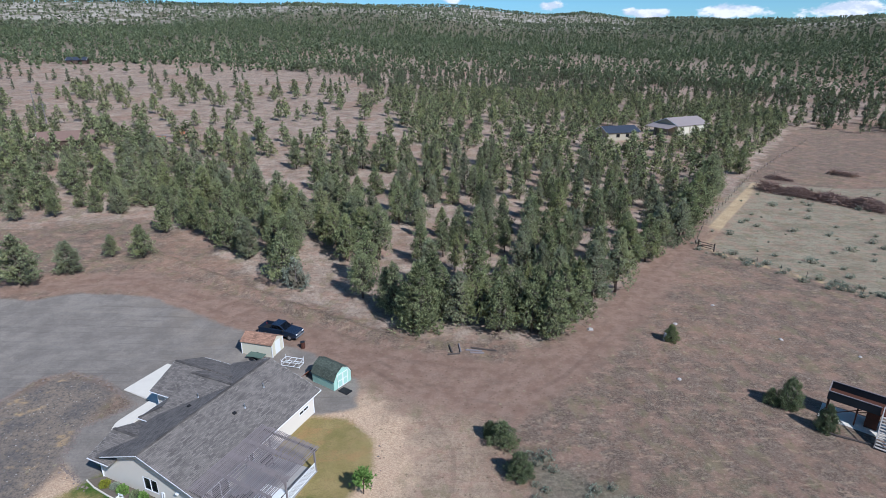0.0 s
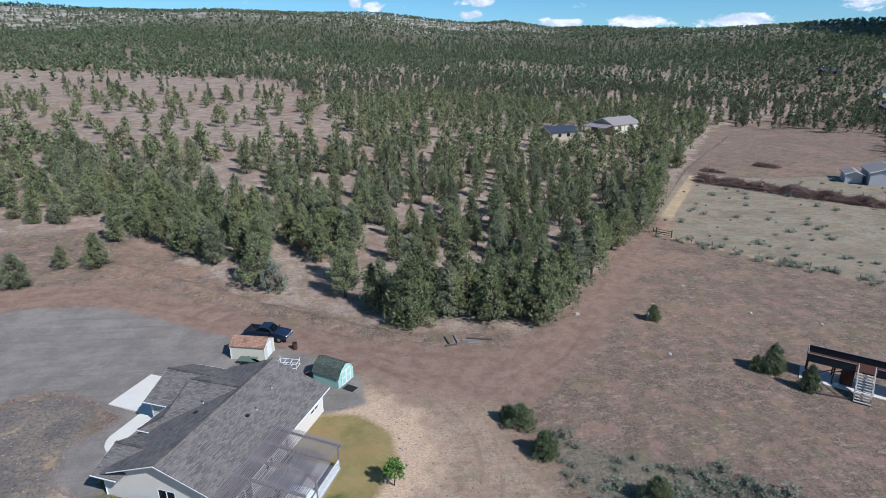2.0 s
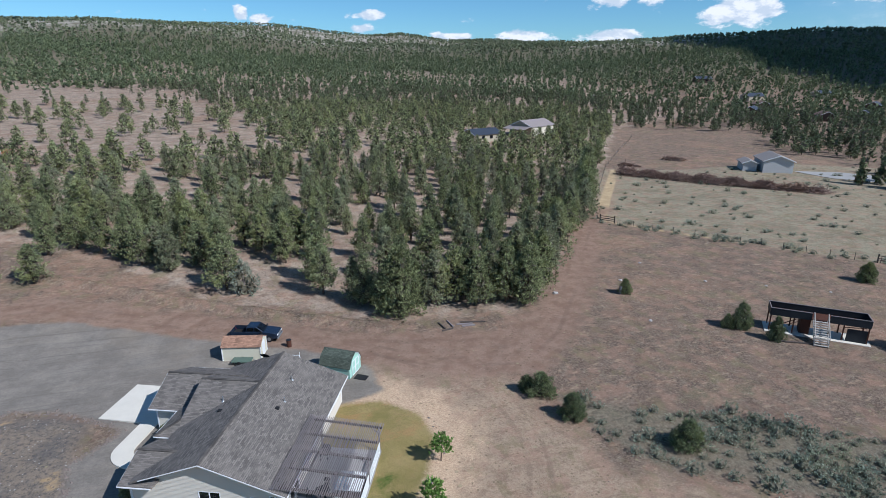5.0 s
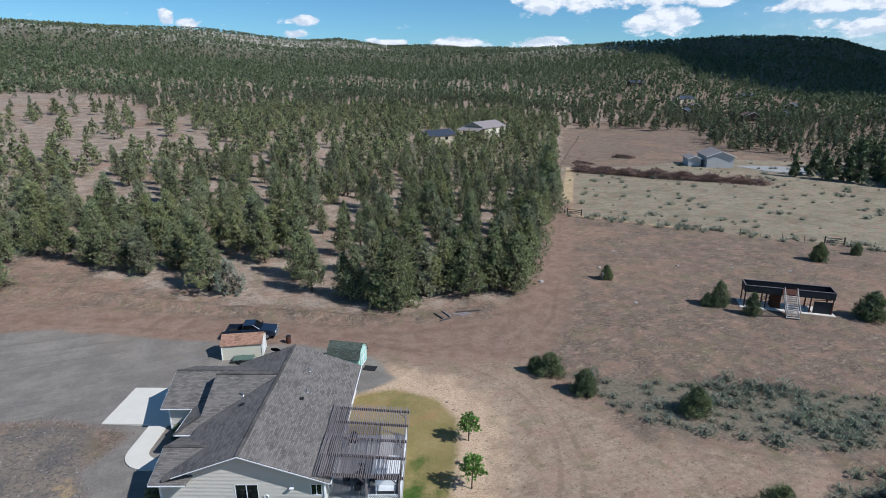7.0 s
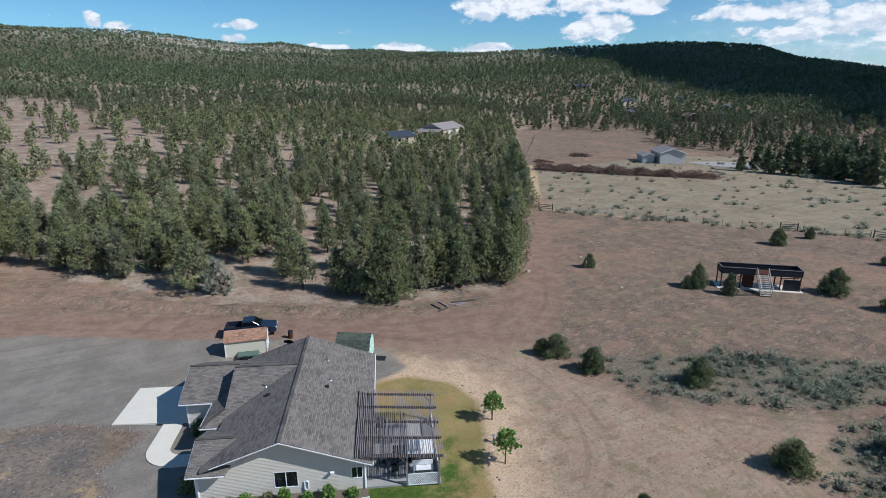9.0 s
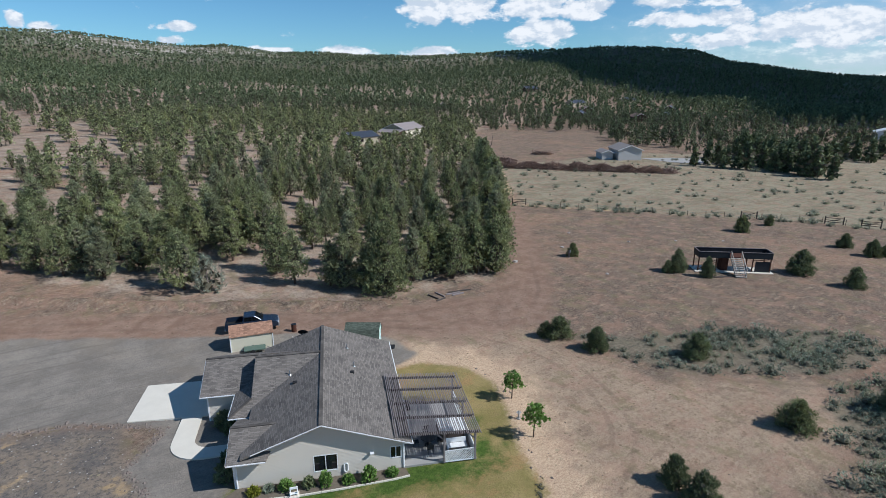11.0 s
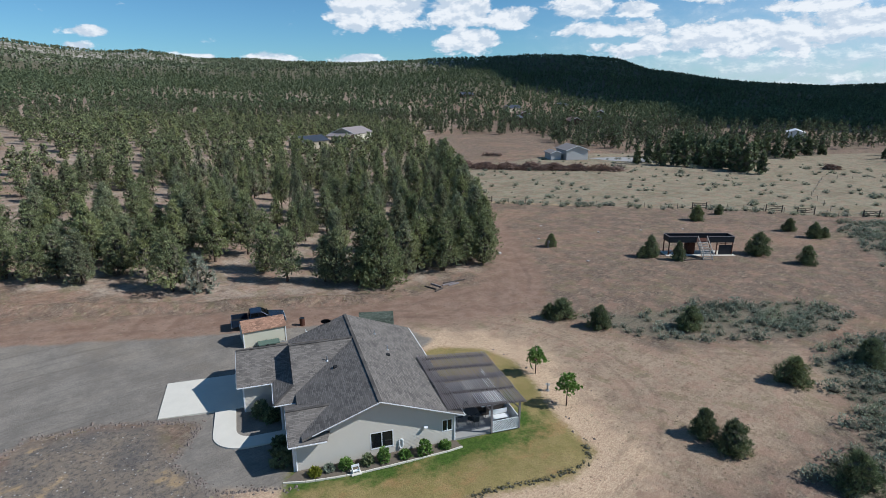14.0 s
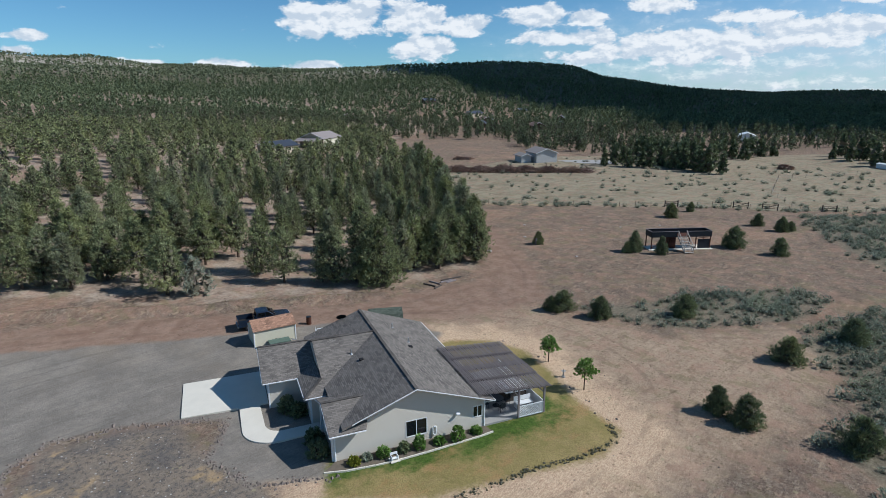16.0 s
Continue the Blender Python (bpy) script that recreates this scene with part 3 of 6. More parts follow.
# ---- shape helpers ----
def part(name, bm, material, parent=None, label=""):
    """Links a bmesh as one mesh object, under a thing or a part."""
    me = bpy.data.meshes.new(name)
    bmesh.ops.recalc_face_normals(bm, faces=bm.faces[:])
    bm.to_mesh(me)
    bm.free()
    me.materials.append(material)
    ob = new(name, me)
    ob.parent = parent
    return tagged(ob, label)


def thing(name, x, y, turn=0.0, label="", category="", group="", z=None, kind=""):
    """An Empty on the ground that carries the parts of a thing."""
    ob = new(name)
    ob.empty_display_size = 0.2
    ob.matrix_basis = pose(x, y, float(height(x, y)) if z is None else z, 0, 0, turn)
    return tagged(ob, label, category, group, kind)


def box(bm, lo, hi, m=None):
    vs = [bm.verts.new((x, y, z)) for z in (lo[2], hi[2]) for y in (lo[1], hi[1]) for x in (lo[0], hi[0])]
    for f in ((0, 2, 3, 1), (4, 5, 7, 6), (0, 1, 5, 4), (2, 6, 7, 3), (0, 4, 6, 2), (1, 3, 7, 5)):
        bm.faces.new([vs[k] for k in f])
    if m is not None:
        bmesh.ops.transform(bm, matrix=m, verts=vs)
    return vs


def tube(bm, a, b, r, r2=None, n=8):
    a, b = Vector(a), Vector(b)
    r2 = r if r2 is None else r2
    q = (b - a).to_track_quat("Z", "Y")
    ring = [[bm.verts.new(p + q @ Vector((k * math.cos(6.2832 * i / n), k * math.sin(6.2832 * i / n), 0))) for i in range(n)] for p, k in ((a, r), (b, max(r2, 0.004)))]
    for i in range(n):
        bm.faces.new((ring[0][i], ring[0][(i + 1) % n], ring[1][(i + 1) % n], ring[1][i]))
    bm.faces.new(ring[0][::-1]), bm.faces.new(ring[1])


def beam(bm, a, b, w, h):
    """A square bar from a to b."""
    a, b = Vector(a), Vector(b)
    d = b - a
    m = Matrix.Translation(a) @ d.to_track_quat("X", "Z").to_matrix().to_4x4()
    box(bm, (0, -w / 2, -h / 2), (d.length, w / 2, h / 2), m)


def prism(bm, outline, y0, y1, swap=False):
    """An outline of (x, z) pulled from y0 to y1 (swap: outline of (y, z) pulled along x)."""
    put = (lambda a, z, k: (k, a, z)) if swap else (lambda a, z, k: (a, k, z))
    p = [bm.verts.new(put(a, z, y0)) for a, z in outline]
    q = [bm.verts.new(put(a, z, y1)) for a, z in outline]
    for i in range(len(p)):
        j = (i + 1) % len(p)
        bm.faces.new((p[i], p[j], q[j], q[i]))
    bm.faces.new(p[::-1]), bm.faces.new(q)


def slab(bm, pts, thick):
    """A flat polygon with thickness straight down, and shingle coordinates."""
    uv = bm.loops.layers.uv.verify()
    top, low = [bm.verts.new(p) for p in pts], [bm.verts.new(Vector(p) - Vector((0, 0, thick))) for p in pts]
    faces = [bm.faces.new(top), bm.faces.new(low[::-1])]
    for i in range(len(pts)):
        j = (i + 1) % len(pts)
        faces.append(bm.faces.new((top[i], low[i], low[j], top[j])))
    n = (Vector(pts[1]) - Vector(pts[0])).cross(Vector(pts[2]) - Vector(pts[1])).normalized()
    along = n.cross(Vector((0, 0, 1))).normalized()
    up = n.cross(along)
    for f in faces:
        for lp in f.loops:
            lp[uv].uv = (lp.vert.co.dot(along), lp.vert.co.dot(up))


def bevelled(bm, width=0.01, segments=1):
    bmesh.ops.bevel(bm, geom=bm.edges[:], offset=width, segments=segments, affect="EDGES", profile=0.6)
    return bm


def lapped_wall(bm, length, top, openings, course=0.12, thick=0.18):
    """Lap siding along +x, outer face towards -y; top(x) is the wall's height, openings are (x0, x1, z0, z1)."""
    z, peak = 0.0, max(top(length * k / 40) for k in range(41))
    while z < peak - 0.01:
        z1 = min(z + course, peak)
        xs = [length * k / 200 for k in range(201) if top(length * k / 200) > z + 0.02]
        spans = [(min(xs), max(xs))] if xs else []
        for a, b, lo, hi in openings:
            if hi > z + 0.01 and lo < z1 - 0.01:
                cut = []
                for s, e in spans:
                    if b <= s or a >= e:
                        cut.append((s, e))
                    else:
                        cut += [(s, a)] * (a > s) + [(b, e)] * (b < e)
                spans = cut
        full = [x for x in xs if top(x) >= z1]
        cuts = [min(full), max(full)] if full else []
        pieces = []
        for s, e in spans:
            marks = [s] + [x for x in cuts if s + 0.01 < x < e - 0.01] + [e]
            pieces += list(zip(marks, marks[1:]))
        for s, e in pieces:
            if e - s > 0.02:
                lap = z - 0.004 if z > 0 else z
                vs = [bm.verts.new(p) for x in (s, e) for p in ((x, -0.022, lap), (x, 0, min(z1, max(top(x), z + 0.02))), (x, thick, min(z1, max(top(x), z + 0.02))), (x, thick, lap))]
                for f in ((0, 1, 2, 3), (7, 6, 5, 4), (0, 4, 5, 1), (1, 5, 6, 2), (2, 6, 7, 3), (3, 7, 4, 0)):
                    bm.faces.new([vs[k] for k in f])
        z = z1


def window(parent, m, x0, x1, z0, z1, lights=2, frame=0.06):
    """A framed window in a wall along +x: frame with mullions, and dark panes."""
    bm = bmesh.new()
    for lo, hi in (((x0, -0.03, z0), (x1, 0.08, z0 + frame)), ((x0, -0.03, z1 - frame), (x1, 0.08, z1)), ((x0, -0.03, z0 + frame), (x0 + frame, 0.08, z1 - frame)), ((x1 - frame, -0.03, z0 + frame), (x1, 0.08, z1 - frame))):
        box(bm, lo, hi, m)
    w = (x1 - x0) / lights
    for k in range(1, lights):
        box(bm, (x0 + k * w - frame / 2, -0.02, z0 + frame), (x0 + k * w + frame / 2, 0.07, z1 - frame), m)
    win = part("window", bm, M_TRIM, parent, "white framed slider window")
    for k in range(lights):
        bm = bmesh.new()
        box(bm, (x0 + k * w + frame / 2, 0.03, z0 + frame / 2), (x0 + (k + 1) * w - frame / 2, 0.045, z1 - frame / 2), m)
        part("pane", bm, M_GLASS, win)
    return win

# ---- trees and shrubs ----
rng = np.random.default_rng(7)


def tufts(n, blades, size, spread, centres, outward, width=0.3, up=0.35, seed=0, face=0.0):
    """Sprays of narrow leaf blades round the centres: arrays of corners, three to a blade; face turns their flat sides outwards."""
    g = np.random.default_rng(seed)
    c = np.repeat(centres, blades, axis=0)
    o = np.repeat(outward, blades, axis=0)
    d = o + g.normal(0, spread, c.shape)
    d[:, 2] += up
    d /= np.linalg.norm(d, axis=1)[:, None]
    wild = g.normal(0, 1, c.shape)
    if face:
        d = (1 - face) * d + face * np.cross(o, wild)
        d[:, 2] += 0.25 * face
        d /= np.linalg.norm(d, axis=1)[:, None] + 1e-9
        wild = o + wild * 0.45
    side = np.cross(d, wild)
    side /= np.linalg.norm(side, axis=1)[:, None] + 1e-9
    length = size * g.uniform(0.6, 1.35, (len(c), 1))
    start = c + g.normal(0, size * 0.22, c.shape) - d * length * 0.35
    w = length * width * g.uniform(0.7, 1.3, (len(c), 1))
    return np.stack((start - side * w, start + side * w, start + d * length), axis=1).reshape(-1, 3)


def crown_points(n, tall, rad, low, lump, point, seed, inner=0.45, lobes=0):
    """Places and outward ways of the sprays of a crown with an uneven outline."""
    g = np.random.default_rng(seed)
    if lobes:
        lf = (np.arange(lobes) + g.random(lobes)) / lobes
        la = np.arange(lobes) * 2.4 + g.normal(0, 0.5, lobes)
        lp = (1 - lf) ** point * np.minimum(1, 0.72 + lf / 0.3)
        lr = rad * lp * g.uniform(0.3, 0.95, lobes)
        lc = np.column_stack((lr * np.cos(la), lr * np.sin(la), low + lf * (tall - low) * 0.95))
        share = 0.35 + lp
        k = g.choice(lobes, n, p=share / share.sum())
        blob = (0.11 + 0.16 * lp[k])[:, None] * rad * g.uniform(0.75, 1.2, lobes)[k][:, None]
        off = g.normal(0, 1, (n, 3))
        off /= np.linalg.norm(off, axis=1)[:, None]
        off *= blob * g.uniform(0.5, 1.0, (n, 1)) * np.array((1.15, 1.15, 1.25))
        p = lc[k] + off
        o = off / np.linalg.norm(off, axis=1)[:, None] + 0.5 * np.column_stack((np.cos(la[k]), np.sin(la[k]), np.full(n, 0.4)))
        return p, o / np.linalg.norm(o, axis=1)[:, None]
    f = g.beta(1.15, 1.35, n)
    a = g.uniform(0, 2 * np.pi, n)
    whorl = 1 + lump * np.sin(f * 21 + 2.3 * np.sin(a * 2 + seed)) + lump * 0.8 * np.sin(a * 3 + f * 9 + seed * 1.7) + lump * 0.5 * np.sin(a * 5 - f * 14 + seed)
    prof = (1 - f) ** point * np.minimum(1, 0.45 + f / 0.22)
    r = rad * prof * whorl * g.uniform(inner, 1.0, n) ** 0.6 + 0.1
    p = np.column_stack((r * np.cos(a), r * np.sin(a), low + f * (tall - low)))
    o = np.column_stack((np.cos(a), np.sin(a), 0.2 + 0.9 * f))
    return p, o / np.linalg.norm(o, axis=1)[:, None]


def inner_twigs(p, share, size, seed, pull=0.55):
    """Bare twigs deep inside a crown that close it against the light."""
    g = np.random.default_rng(seed + 900)
    q = p[g.choice(len(p), max(2, int(len(p) * share)), replace=False)] * (pull, pull, 0.92)
    o = g.normal(0, 1, q.shape)
    return tufts(len(q), 3, size, 0.8, q, o / np.linalg.norm(o, axis=1)[:, None], 0.26, 0.2, seed + 901)


def tri_mesh(name, corners, material, second=None, kinds=None):
    """A mesh of loose triangles; kinds says which of them take the second material."""
    me = bpy.data.meshes.new(name)
    n = len(corners) // 3
    me.vertices.add(3 * n), me.vertices.foreach_set("co", corners.astype(np.float32).ravel())
    me.loops.add(3 * n), me.loops.foreach_set("vertex_index", np.arange(3 * n))
    me.polygons.add(n), me.polygons.foreach_set("loop_start", np.arange(n) * 3)
    me.update(calc_edges=True)
    me.materials.append(material)
    if second:
        me.materials.append(second)
        me.polygons.foreach_set("material_index", kinds.astype(np.int32))
    return me


# ---- the ranch house ----
HX, HY, HTURN = -31.1, 41.1, -23.5
HM = pose(HX, HY, 0, 0, 0, HTURN)


def at_house(u, v, z=0.0):
    """World place of a point given along and across the house."""
    return HM @ Vector((u, v, z))


house = thing("house", HX, HY, HTURN, "single-storey ranch house with grey siding and grey shingle roof", "house", z=0.0)
EAVE, RIDGE, RU = 2.62, 4.95, 6.1


def roof_plane(name, pts, thick=0.16):
    bm = bmesh.new()
    slab(bm, pts, thick)
    return part(name, bm, M_SHINGLE, house, "grey architectural asphalt shingle roof slope")


SLOPE = (RIDGE - EAVE) / (12.55 - RU)
roof_plane("roof", [(RU, -0.65, RIDGE), (12.55, -0.65, EAVE), (12.55, 16.3, EAVE), (RU, 16.3, RIDGE)])
roof_plane("roof", [(0.5, -0.65, RIDGE - SLOPE * (RU - 0.5)), (RU, -0.65, RIDGE), (RU, 16.3, RIDGE), (0.5, 16.3, RIDGE - SLOPE * (RU - 0.5))])
# entrance gable at the south-west corner
roof_plane("roof", [(-0.45, -0.75, EAVE), (2.2, -0.75, EAVE), (3.3, 2.1, 3.72), (-0.45, 2.1, 3.72)])
roof_plane("roof", [(-0.45, 2.1, 3.72), (3.3, 2.1, 3.72), (0.9, 4.75, EAVE + 0.06), (-0.45, 4.75, EAVE + 0.06)])
# cross wing with a gablet over a hipped skirt
roof_plane("roof", [(-1.2, 5.1, EAVE), (0.45, 5.1, EAVE), (RU, 10.7, RIDGE), (0.42, 10.7, RIDGE), (0.42, 6.7, 3.29)])
roof_plane("roof", [(0.42, 10.7, RIDGE), (RU, 10.7, RIDGE), (RU - 1.5, 12.9, 4.05), (0.42, 12.9, 4.05)])
roof_plane("roof", [(-1.2, 10.4, EAVE), (-1.2, 5.1, EAVE), (0.42, 6.7, 3.29), (0.42, 10.4, 3.29)])
# garage
roof_plane("roof", [(-4.05, 8.85, EAVE), (0.6, 8.85, EAVE), (0.6, 12.6, 4.24), (-4.05, 12.6, 4.24)])
roof_plane("roof", [(-4.05, 12.6, 4.24), (4.2, 12.6, 4.24), (0.3, 16.35, EAVE), (-4.05, 16.35, EAVE)])
bm = bmesh.new()
prism(bm, [(6.75, 3.2), (10.7, 4.86), (13.2, 3.9), (13.2, 3.2)], 0.5, 0.62, True)
part("gablet_wall", bm, M_SIDING, house, "grey siding in the roof gablet")
# ridge caps
for a, b in (((RU, -0.65, RIDGE), (RU, 16.3, RIDGE)), ((0.42, 10.7, RIDGE), (RU, 10.7, RIDGE)), ((-4.05, 12.6, 4.24), (0.42, 12.6, 4.24)), ((-0.45, 2.1, 3.72), (3.3, 2.1, 3.72)), ((-1.2, 5.1, EAVE), (0.42, 6.7, 3.29))):
    bm = bmesh.new()
    a, b = Vector(a), Vector(b)
    n = max(2, int((b - a).length / 0.3))
    for k in range(n):
        p, q = a.lerp(b, k / n), a.lerp(b, (k + 1.15) / n if k < n - 1 else 1)
        beam(bm, p + Vector((0, 0, 0.012)), q + Vector((0, 0, 0.026)), 0.26, 0.035)
    part("ridge_cap", bm, M_SHINGLE, house, "overlapping ridge cap shingles")
# walls
walls = (
    ("wall_south", (0, 0), 0, 12.0, lambda x: 2.6 + SLOPE * (6.0 - abs(x - 6.1)), [(5.38, 7.12, 0.62, 2.02), (10.95, 11.8, 1.0, 2.03)]),
    ("wall_east", (12.0, 0), 90, 15.6, lambda x: 2.6, [(1.2, 3.2, 0.15, 2.2), (5.2, 6.4, 0.9, 2.1), (13.15, 14.7, 1.15, 1.6)]),
    ("wall_north", (12.0, 15.6), 180, 15.6, lambda x: (2.6 + SLOPE * (6.0 - abs(x - 5.9))) if x < 12 else 2.55, [(4.5, 6.0, 0.9, 2.1)]),
    ("wall_garage_west", (-3.6, 15.6), 270, 6.3, lambda x: 2.5 + 0.43 * (3.15 - abs(x - 3.15)), [(0.7, 5.6, 0.05, 2.2)]),
    ("wall_garage_south", (-3.6, 9.3), 0, 2.9, lambda x: 2.55, []),
    ("wall_wing_west", (-0.7, 9.3), 270, 3.7, lambda x: 2.6, [(1.0, 2.4, 0.9, 2.1)]),
    ("wall_wing_south", (-0.7, 5.6), 0, 2.0, lambda x: 2.55, []),
    ("wall_entry", (1.3, 5.6), 270, 1.6, lambda x: 2.7, [(0.35, 1.3, 0.05, 2.1)]),
    ("wall_entry_north", (1.3, 4.0), 180, 1.3, lambda x: 2.6, []),
    ("wall_west", (0, 4.0), 270, 4.0, lambda x: 2.55 + 0.4 * (2.0 - abs(x - 2.0)), [(1.3, 2.7, 0.8, 2.0)]),
)
for name, (u, v), turn, length, top, holes in walls:
    bm = bmesh.new()
    lapped_wall(bm, length, top, holes)
    m = pose(u, v, 0, 0, 0, turn)
    bmesh.ops.transform(bm, matrix=m, verts=bm.verts[:])
    part(name, bm, M_SIDING, house, "grey horizontal lap siding")
    for a, b, lo, hi in holes:
        if hi - lo > 1.8 and b - a < 1.5:
            bm = bmesh.new()
            box(bm, (a, 0.02, lo), (b, 0.07, hi), m)
            box(bm, (a + 0.15, 0.005, lo + 0.2), (b - 0.15, 0.02, hi - 0.9), m)
            door = part("front_door", bm, M_DARKWOOD, house, "dark front door")
        elif b - a > 4:
            bm = bmesh.new()
            for k in range(4):
                box(bm, (a, 0.04, lo + k * (hi - lo) / 4 + 0.01), (b, 0.09, lo + (k + 1) * (hi - lo) / 4 - 0.01), m)
            part("garage_door", bm, M_WHITE, house, "white sectional garage door")
        else:
            window(house, m, a, b, lo, hi, 2)
    for x in (0.03, length - 0.03):
        bm = bmesh.new()
        box(bm, (x - 0.06, -0.035, 0), (x + 0.06, 0.0, top(x)), m)
        part("corner_board", bm, M_TRIM, house, "white corner board")
bm = bmesh.new()
box(bm, (0.05, 0.05, 0), (11.9, 15.5, 0.06)), box(bm, (-3.5, 9.4, 0), (0, 15.5, 0.05))
part("floor_slab", bm, M_CONCRETE, house)
# white rake boards and gutters
for a, b in (((RU, -0.68, RIDGE), (12.55, -0.68, EAVE)), ((1.2, -0.68, RIDGE - SLOPE * (RU - 1.2)), (RU, -0.68, RIDGE)), ((RU, 16.33, RIDGE), (12.55, 16.33, EAVE)), ((RU, 16.33, RIDGE), (0.5, 16.33, 2.9)),
             ((-4.08, 8.85, EAVE), (-4.08, 12.6, 4.24)), ((-4.08, 16.35, EAVE), (-4.08, 12.6, 4.24)), ((-0.48, -0.75, EAVE), (-0.48, 2.1, 3.72)), ((-0.48, 4.75, EAVE + 0.06), (-0.48, 2.1, 3.72))):
    bm = bmesh.new()
    beam(bm, Vector(a) - Vector((0, 0, 0.08)), Vector(b) - Vector((0, 0, 0.08)), 0.03, 0.075)
    part("rake_board", bm, M_TRIM, house, "white rake board")
for a, b in (((12.6, -0.65, EAVE), (12.6, 16.3, EAVE)), ((-0.45, -0.8, EAVE), (2.2, -0.8, EAVE)), ((-1.25, 5.1, EAVE), (-1.25, 8.8, EAVE)), ((-1.2, 5.05, EAVE), (0.45, 5.05, EAVE)), ((-4.05, 8.8, EAVE), (-1.2, 8.8, EAVE)), ((-4.05, 16.4, EAVE), (0.3, 16.4, EAVE))):
    bm = bmesh.new()
    beam(bm, Vector(a) - Vector((0, 0, 0.08)), Vector(b) - Vector((0, 0, 0.08)), 0.07, 0.07)
    part("gutter", bm, M_TRIM, house, "white rain gutter")
for u, v in ((11.95, -0.06), (0.02, -0.06)):
    bm = bmesh.new()
    tube(bm, (u, v, 0.1), (u, v, 2.2), 0.04, n=6), tube(bm, (u, v, 2.2), (u + (0.5 if u > 5 else -0.3), v - 0.5, 2.5), 0.04, n=6)
    part("downspout", bm, M_TRIM, house, "white downspout")
# porch posts
for v in (4.45, 0.15):
    bm = bmesh.new()
    box(bm, (-0.2, v - 0.08, 0), (-0.04, v + 0.08, 2.5))
    part("porch_post", bm, M_TRIM, house, "white porch post")
# roof vents
for u, v, tall in ((3.4, 8.6, 1), (3.9, 7.0, 0), (8.8, 9.2, 1), (8.6, 8.0, 0), (8.3, 12.5, 1)):
    z = RIDGE - SLOPE * abs(u - RU) if v < 7.5 or u > RU else max(RIDGE - SLOPE * abs(u - RU), EAVE + 0.416 * (v - 5.1))
    bm = bmesh.new()
    if tall:
        tube(bm, (u, v, z - 0.1), (u, v, z + 0.42), 0.05, 0.05, 8), tube(bm, (u, v, z - 0.06), (u, v, z + 0.05), 0.16, 0.08, 10)
        part("vent_pipe", bm, M_METAL, house, "metal roof vent pipe")
    else:
        box(bm, (u - 0.17, v - 0.17, z - 0.12), (u + 0.17, v + 0.17, z + 0.12))
        part("roof_vent", bevelled(bm, 0.03), M_BLACK, house, "black box roof vent")
bm = bmesh.new()
box(bm, (9.45, -0.3, 1.72), (9.75, -0.02, 1.84))
part("wall_light", bevelled(bm, 0.02), M_TRIM, house, "white floodlight on the gable wall")
bm = bmesh.new()
pts = [at for at in ((7.55, -0.05, 1.05), (7.55, -0.1, 0.55), (7.62, -0.12, 0.42), (7.72, -0.12, 0.4), (7.82, -0.1, 0.52), (7.82, -0.06, 1.0), (7.76, -0.05, 1.08), (7.66, -0.05, 1.06))]
for a, b in zip(pts, pts[1:]):
    tube(bm, a, b, 0.05, n=6)
part("garden_hose", bm, M_WHITE, house, "coiled pale hose on the wall")

# ---- concrete drive, walk and patio ----
def flat_patch(name, outline, z0, z1, material, label, category):
    bm = bmesh.new()
    top = [bm.verts.new((*at_house(u, v).xy, z1)) for u, v in outline]
    low = [bm.verts.new((*at_house(u, v).xy, z0)) for u, v in outline]
    bm.faces.new(top), bm.faces.new(low[::-1])
    for k in range(len(top)):
        j = (k + 1) % len(top)
        bm.faces.new((top[k], low[k], low[j], top[j]))
    return tagged(part(name, bm, material), label, category, "", "structure")


flat_patch("driveway", [(-10.5, 10.3), (-3.65, 10.0), (-3.65, 16.3), (-10.5, 16.4)], -0.2, 0.12, M_CONCRETE, "pale concrete driveway apron before the garage", "driveway")
arc = [(-3.2 - 2.6 * math.cos(a), 6.4 - 2.4 * math.sin(a)) for a in [k * math.pi / 16 for k in range(9)]]
arc_in = [(-3.0 - 1.25 * math.cos(a), 6.7 - 1.3 * math.sin(a)) for a in [k * math.pi / 16 for k in range(8, -1, -1)]]
flat_patch("walkway", [(-6.0, 10.1)] + [(u - 0.2, v) for u, v in arc] + [(1.2, 4.05), (1.2, 5.5)] + arc_in + [(-4.35, 10.1)], -0.2, 0.115, M_CONCRETE, "pale curved concrete walkway to the front door", "walkway")
flat_patch("patio", [(12.05, 0.0), (17.6, 0.0), (17.6, 8.3), (12.05, 8.3)], -0.2, 0.14, M_YARD, "grey concrete patio slab under the pergola", "patio")

# ---- yard: pergola and patio ----
pergola = thing("pergola", HX, HY, HTURN, "weathered grey timber slat pergola beside the house", "pergola", z=0.0)
PT = 2.62


def slat_height(u):
    """The pergola falls gently from above the eave to its outer posts."""
    return PT + 0.08 * (17.8 - u)


for v in (-0.1, 2.05, 4.15, 6.25, 8.25):
    bm = bmesh.new()
    for dv in (-0.045, 0.045):
        beam(bm, (11.75, v + dv, slat_height(11.75) - 0.11), (17.75, v + dv, slat_height(17.75) - 0.11), 0.044, 0.18)
    part("beam", bm, M_DARKWOOD, pergola, "dark doubled roof beam")
for u, v in ((17.45, -0.1), (17.45, 4.15), (17.45, 8.25), (15.05, -0.1), (12.3, 8.25)):
    bm = bmesh.new()
    box(bm, (u - 0.07, v - 0.07, 0.1), (u + 0.07, v + 0.07, slat_height(u) - 0.2))
    beam(bm, (u, v, slat_height(u) - 0.75), (u - 0.55, v, slat_height(u) - 0.2), 0.05, 0.09)
    part("post", bm, M_GREYWOOD, pergola)
n = 42
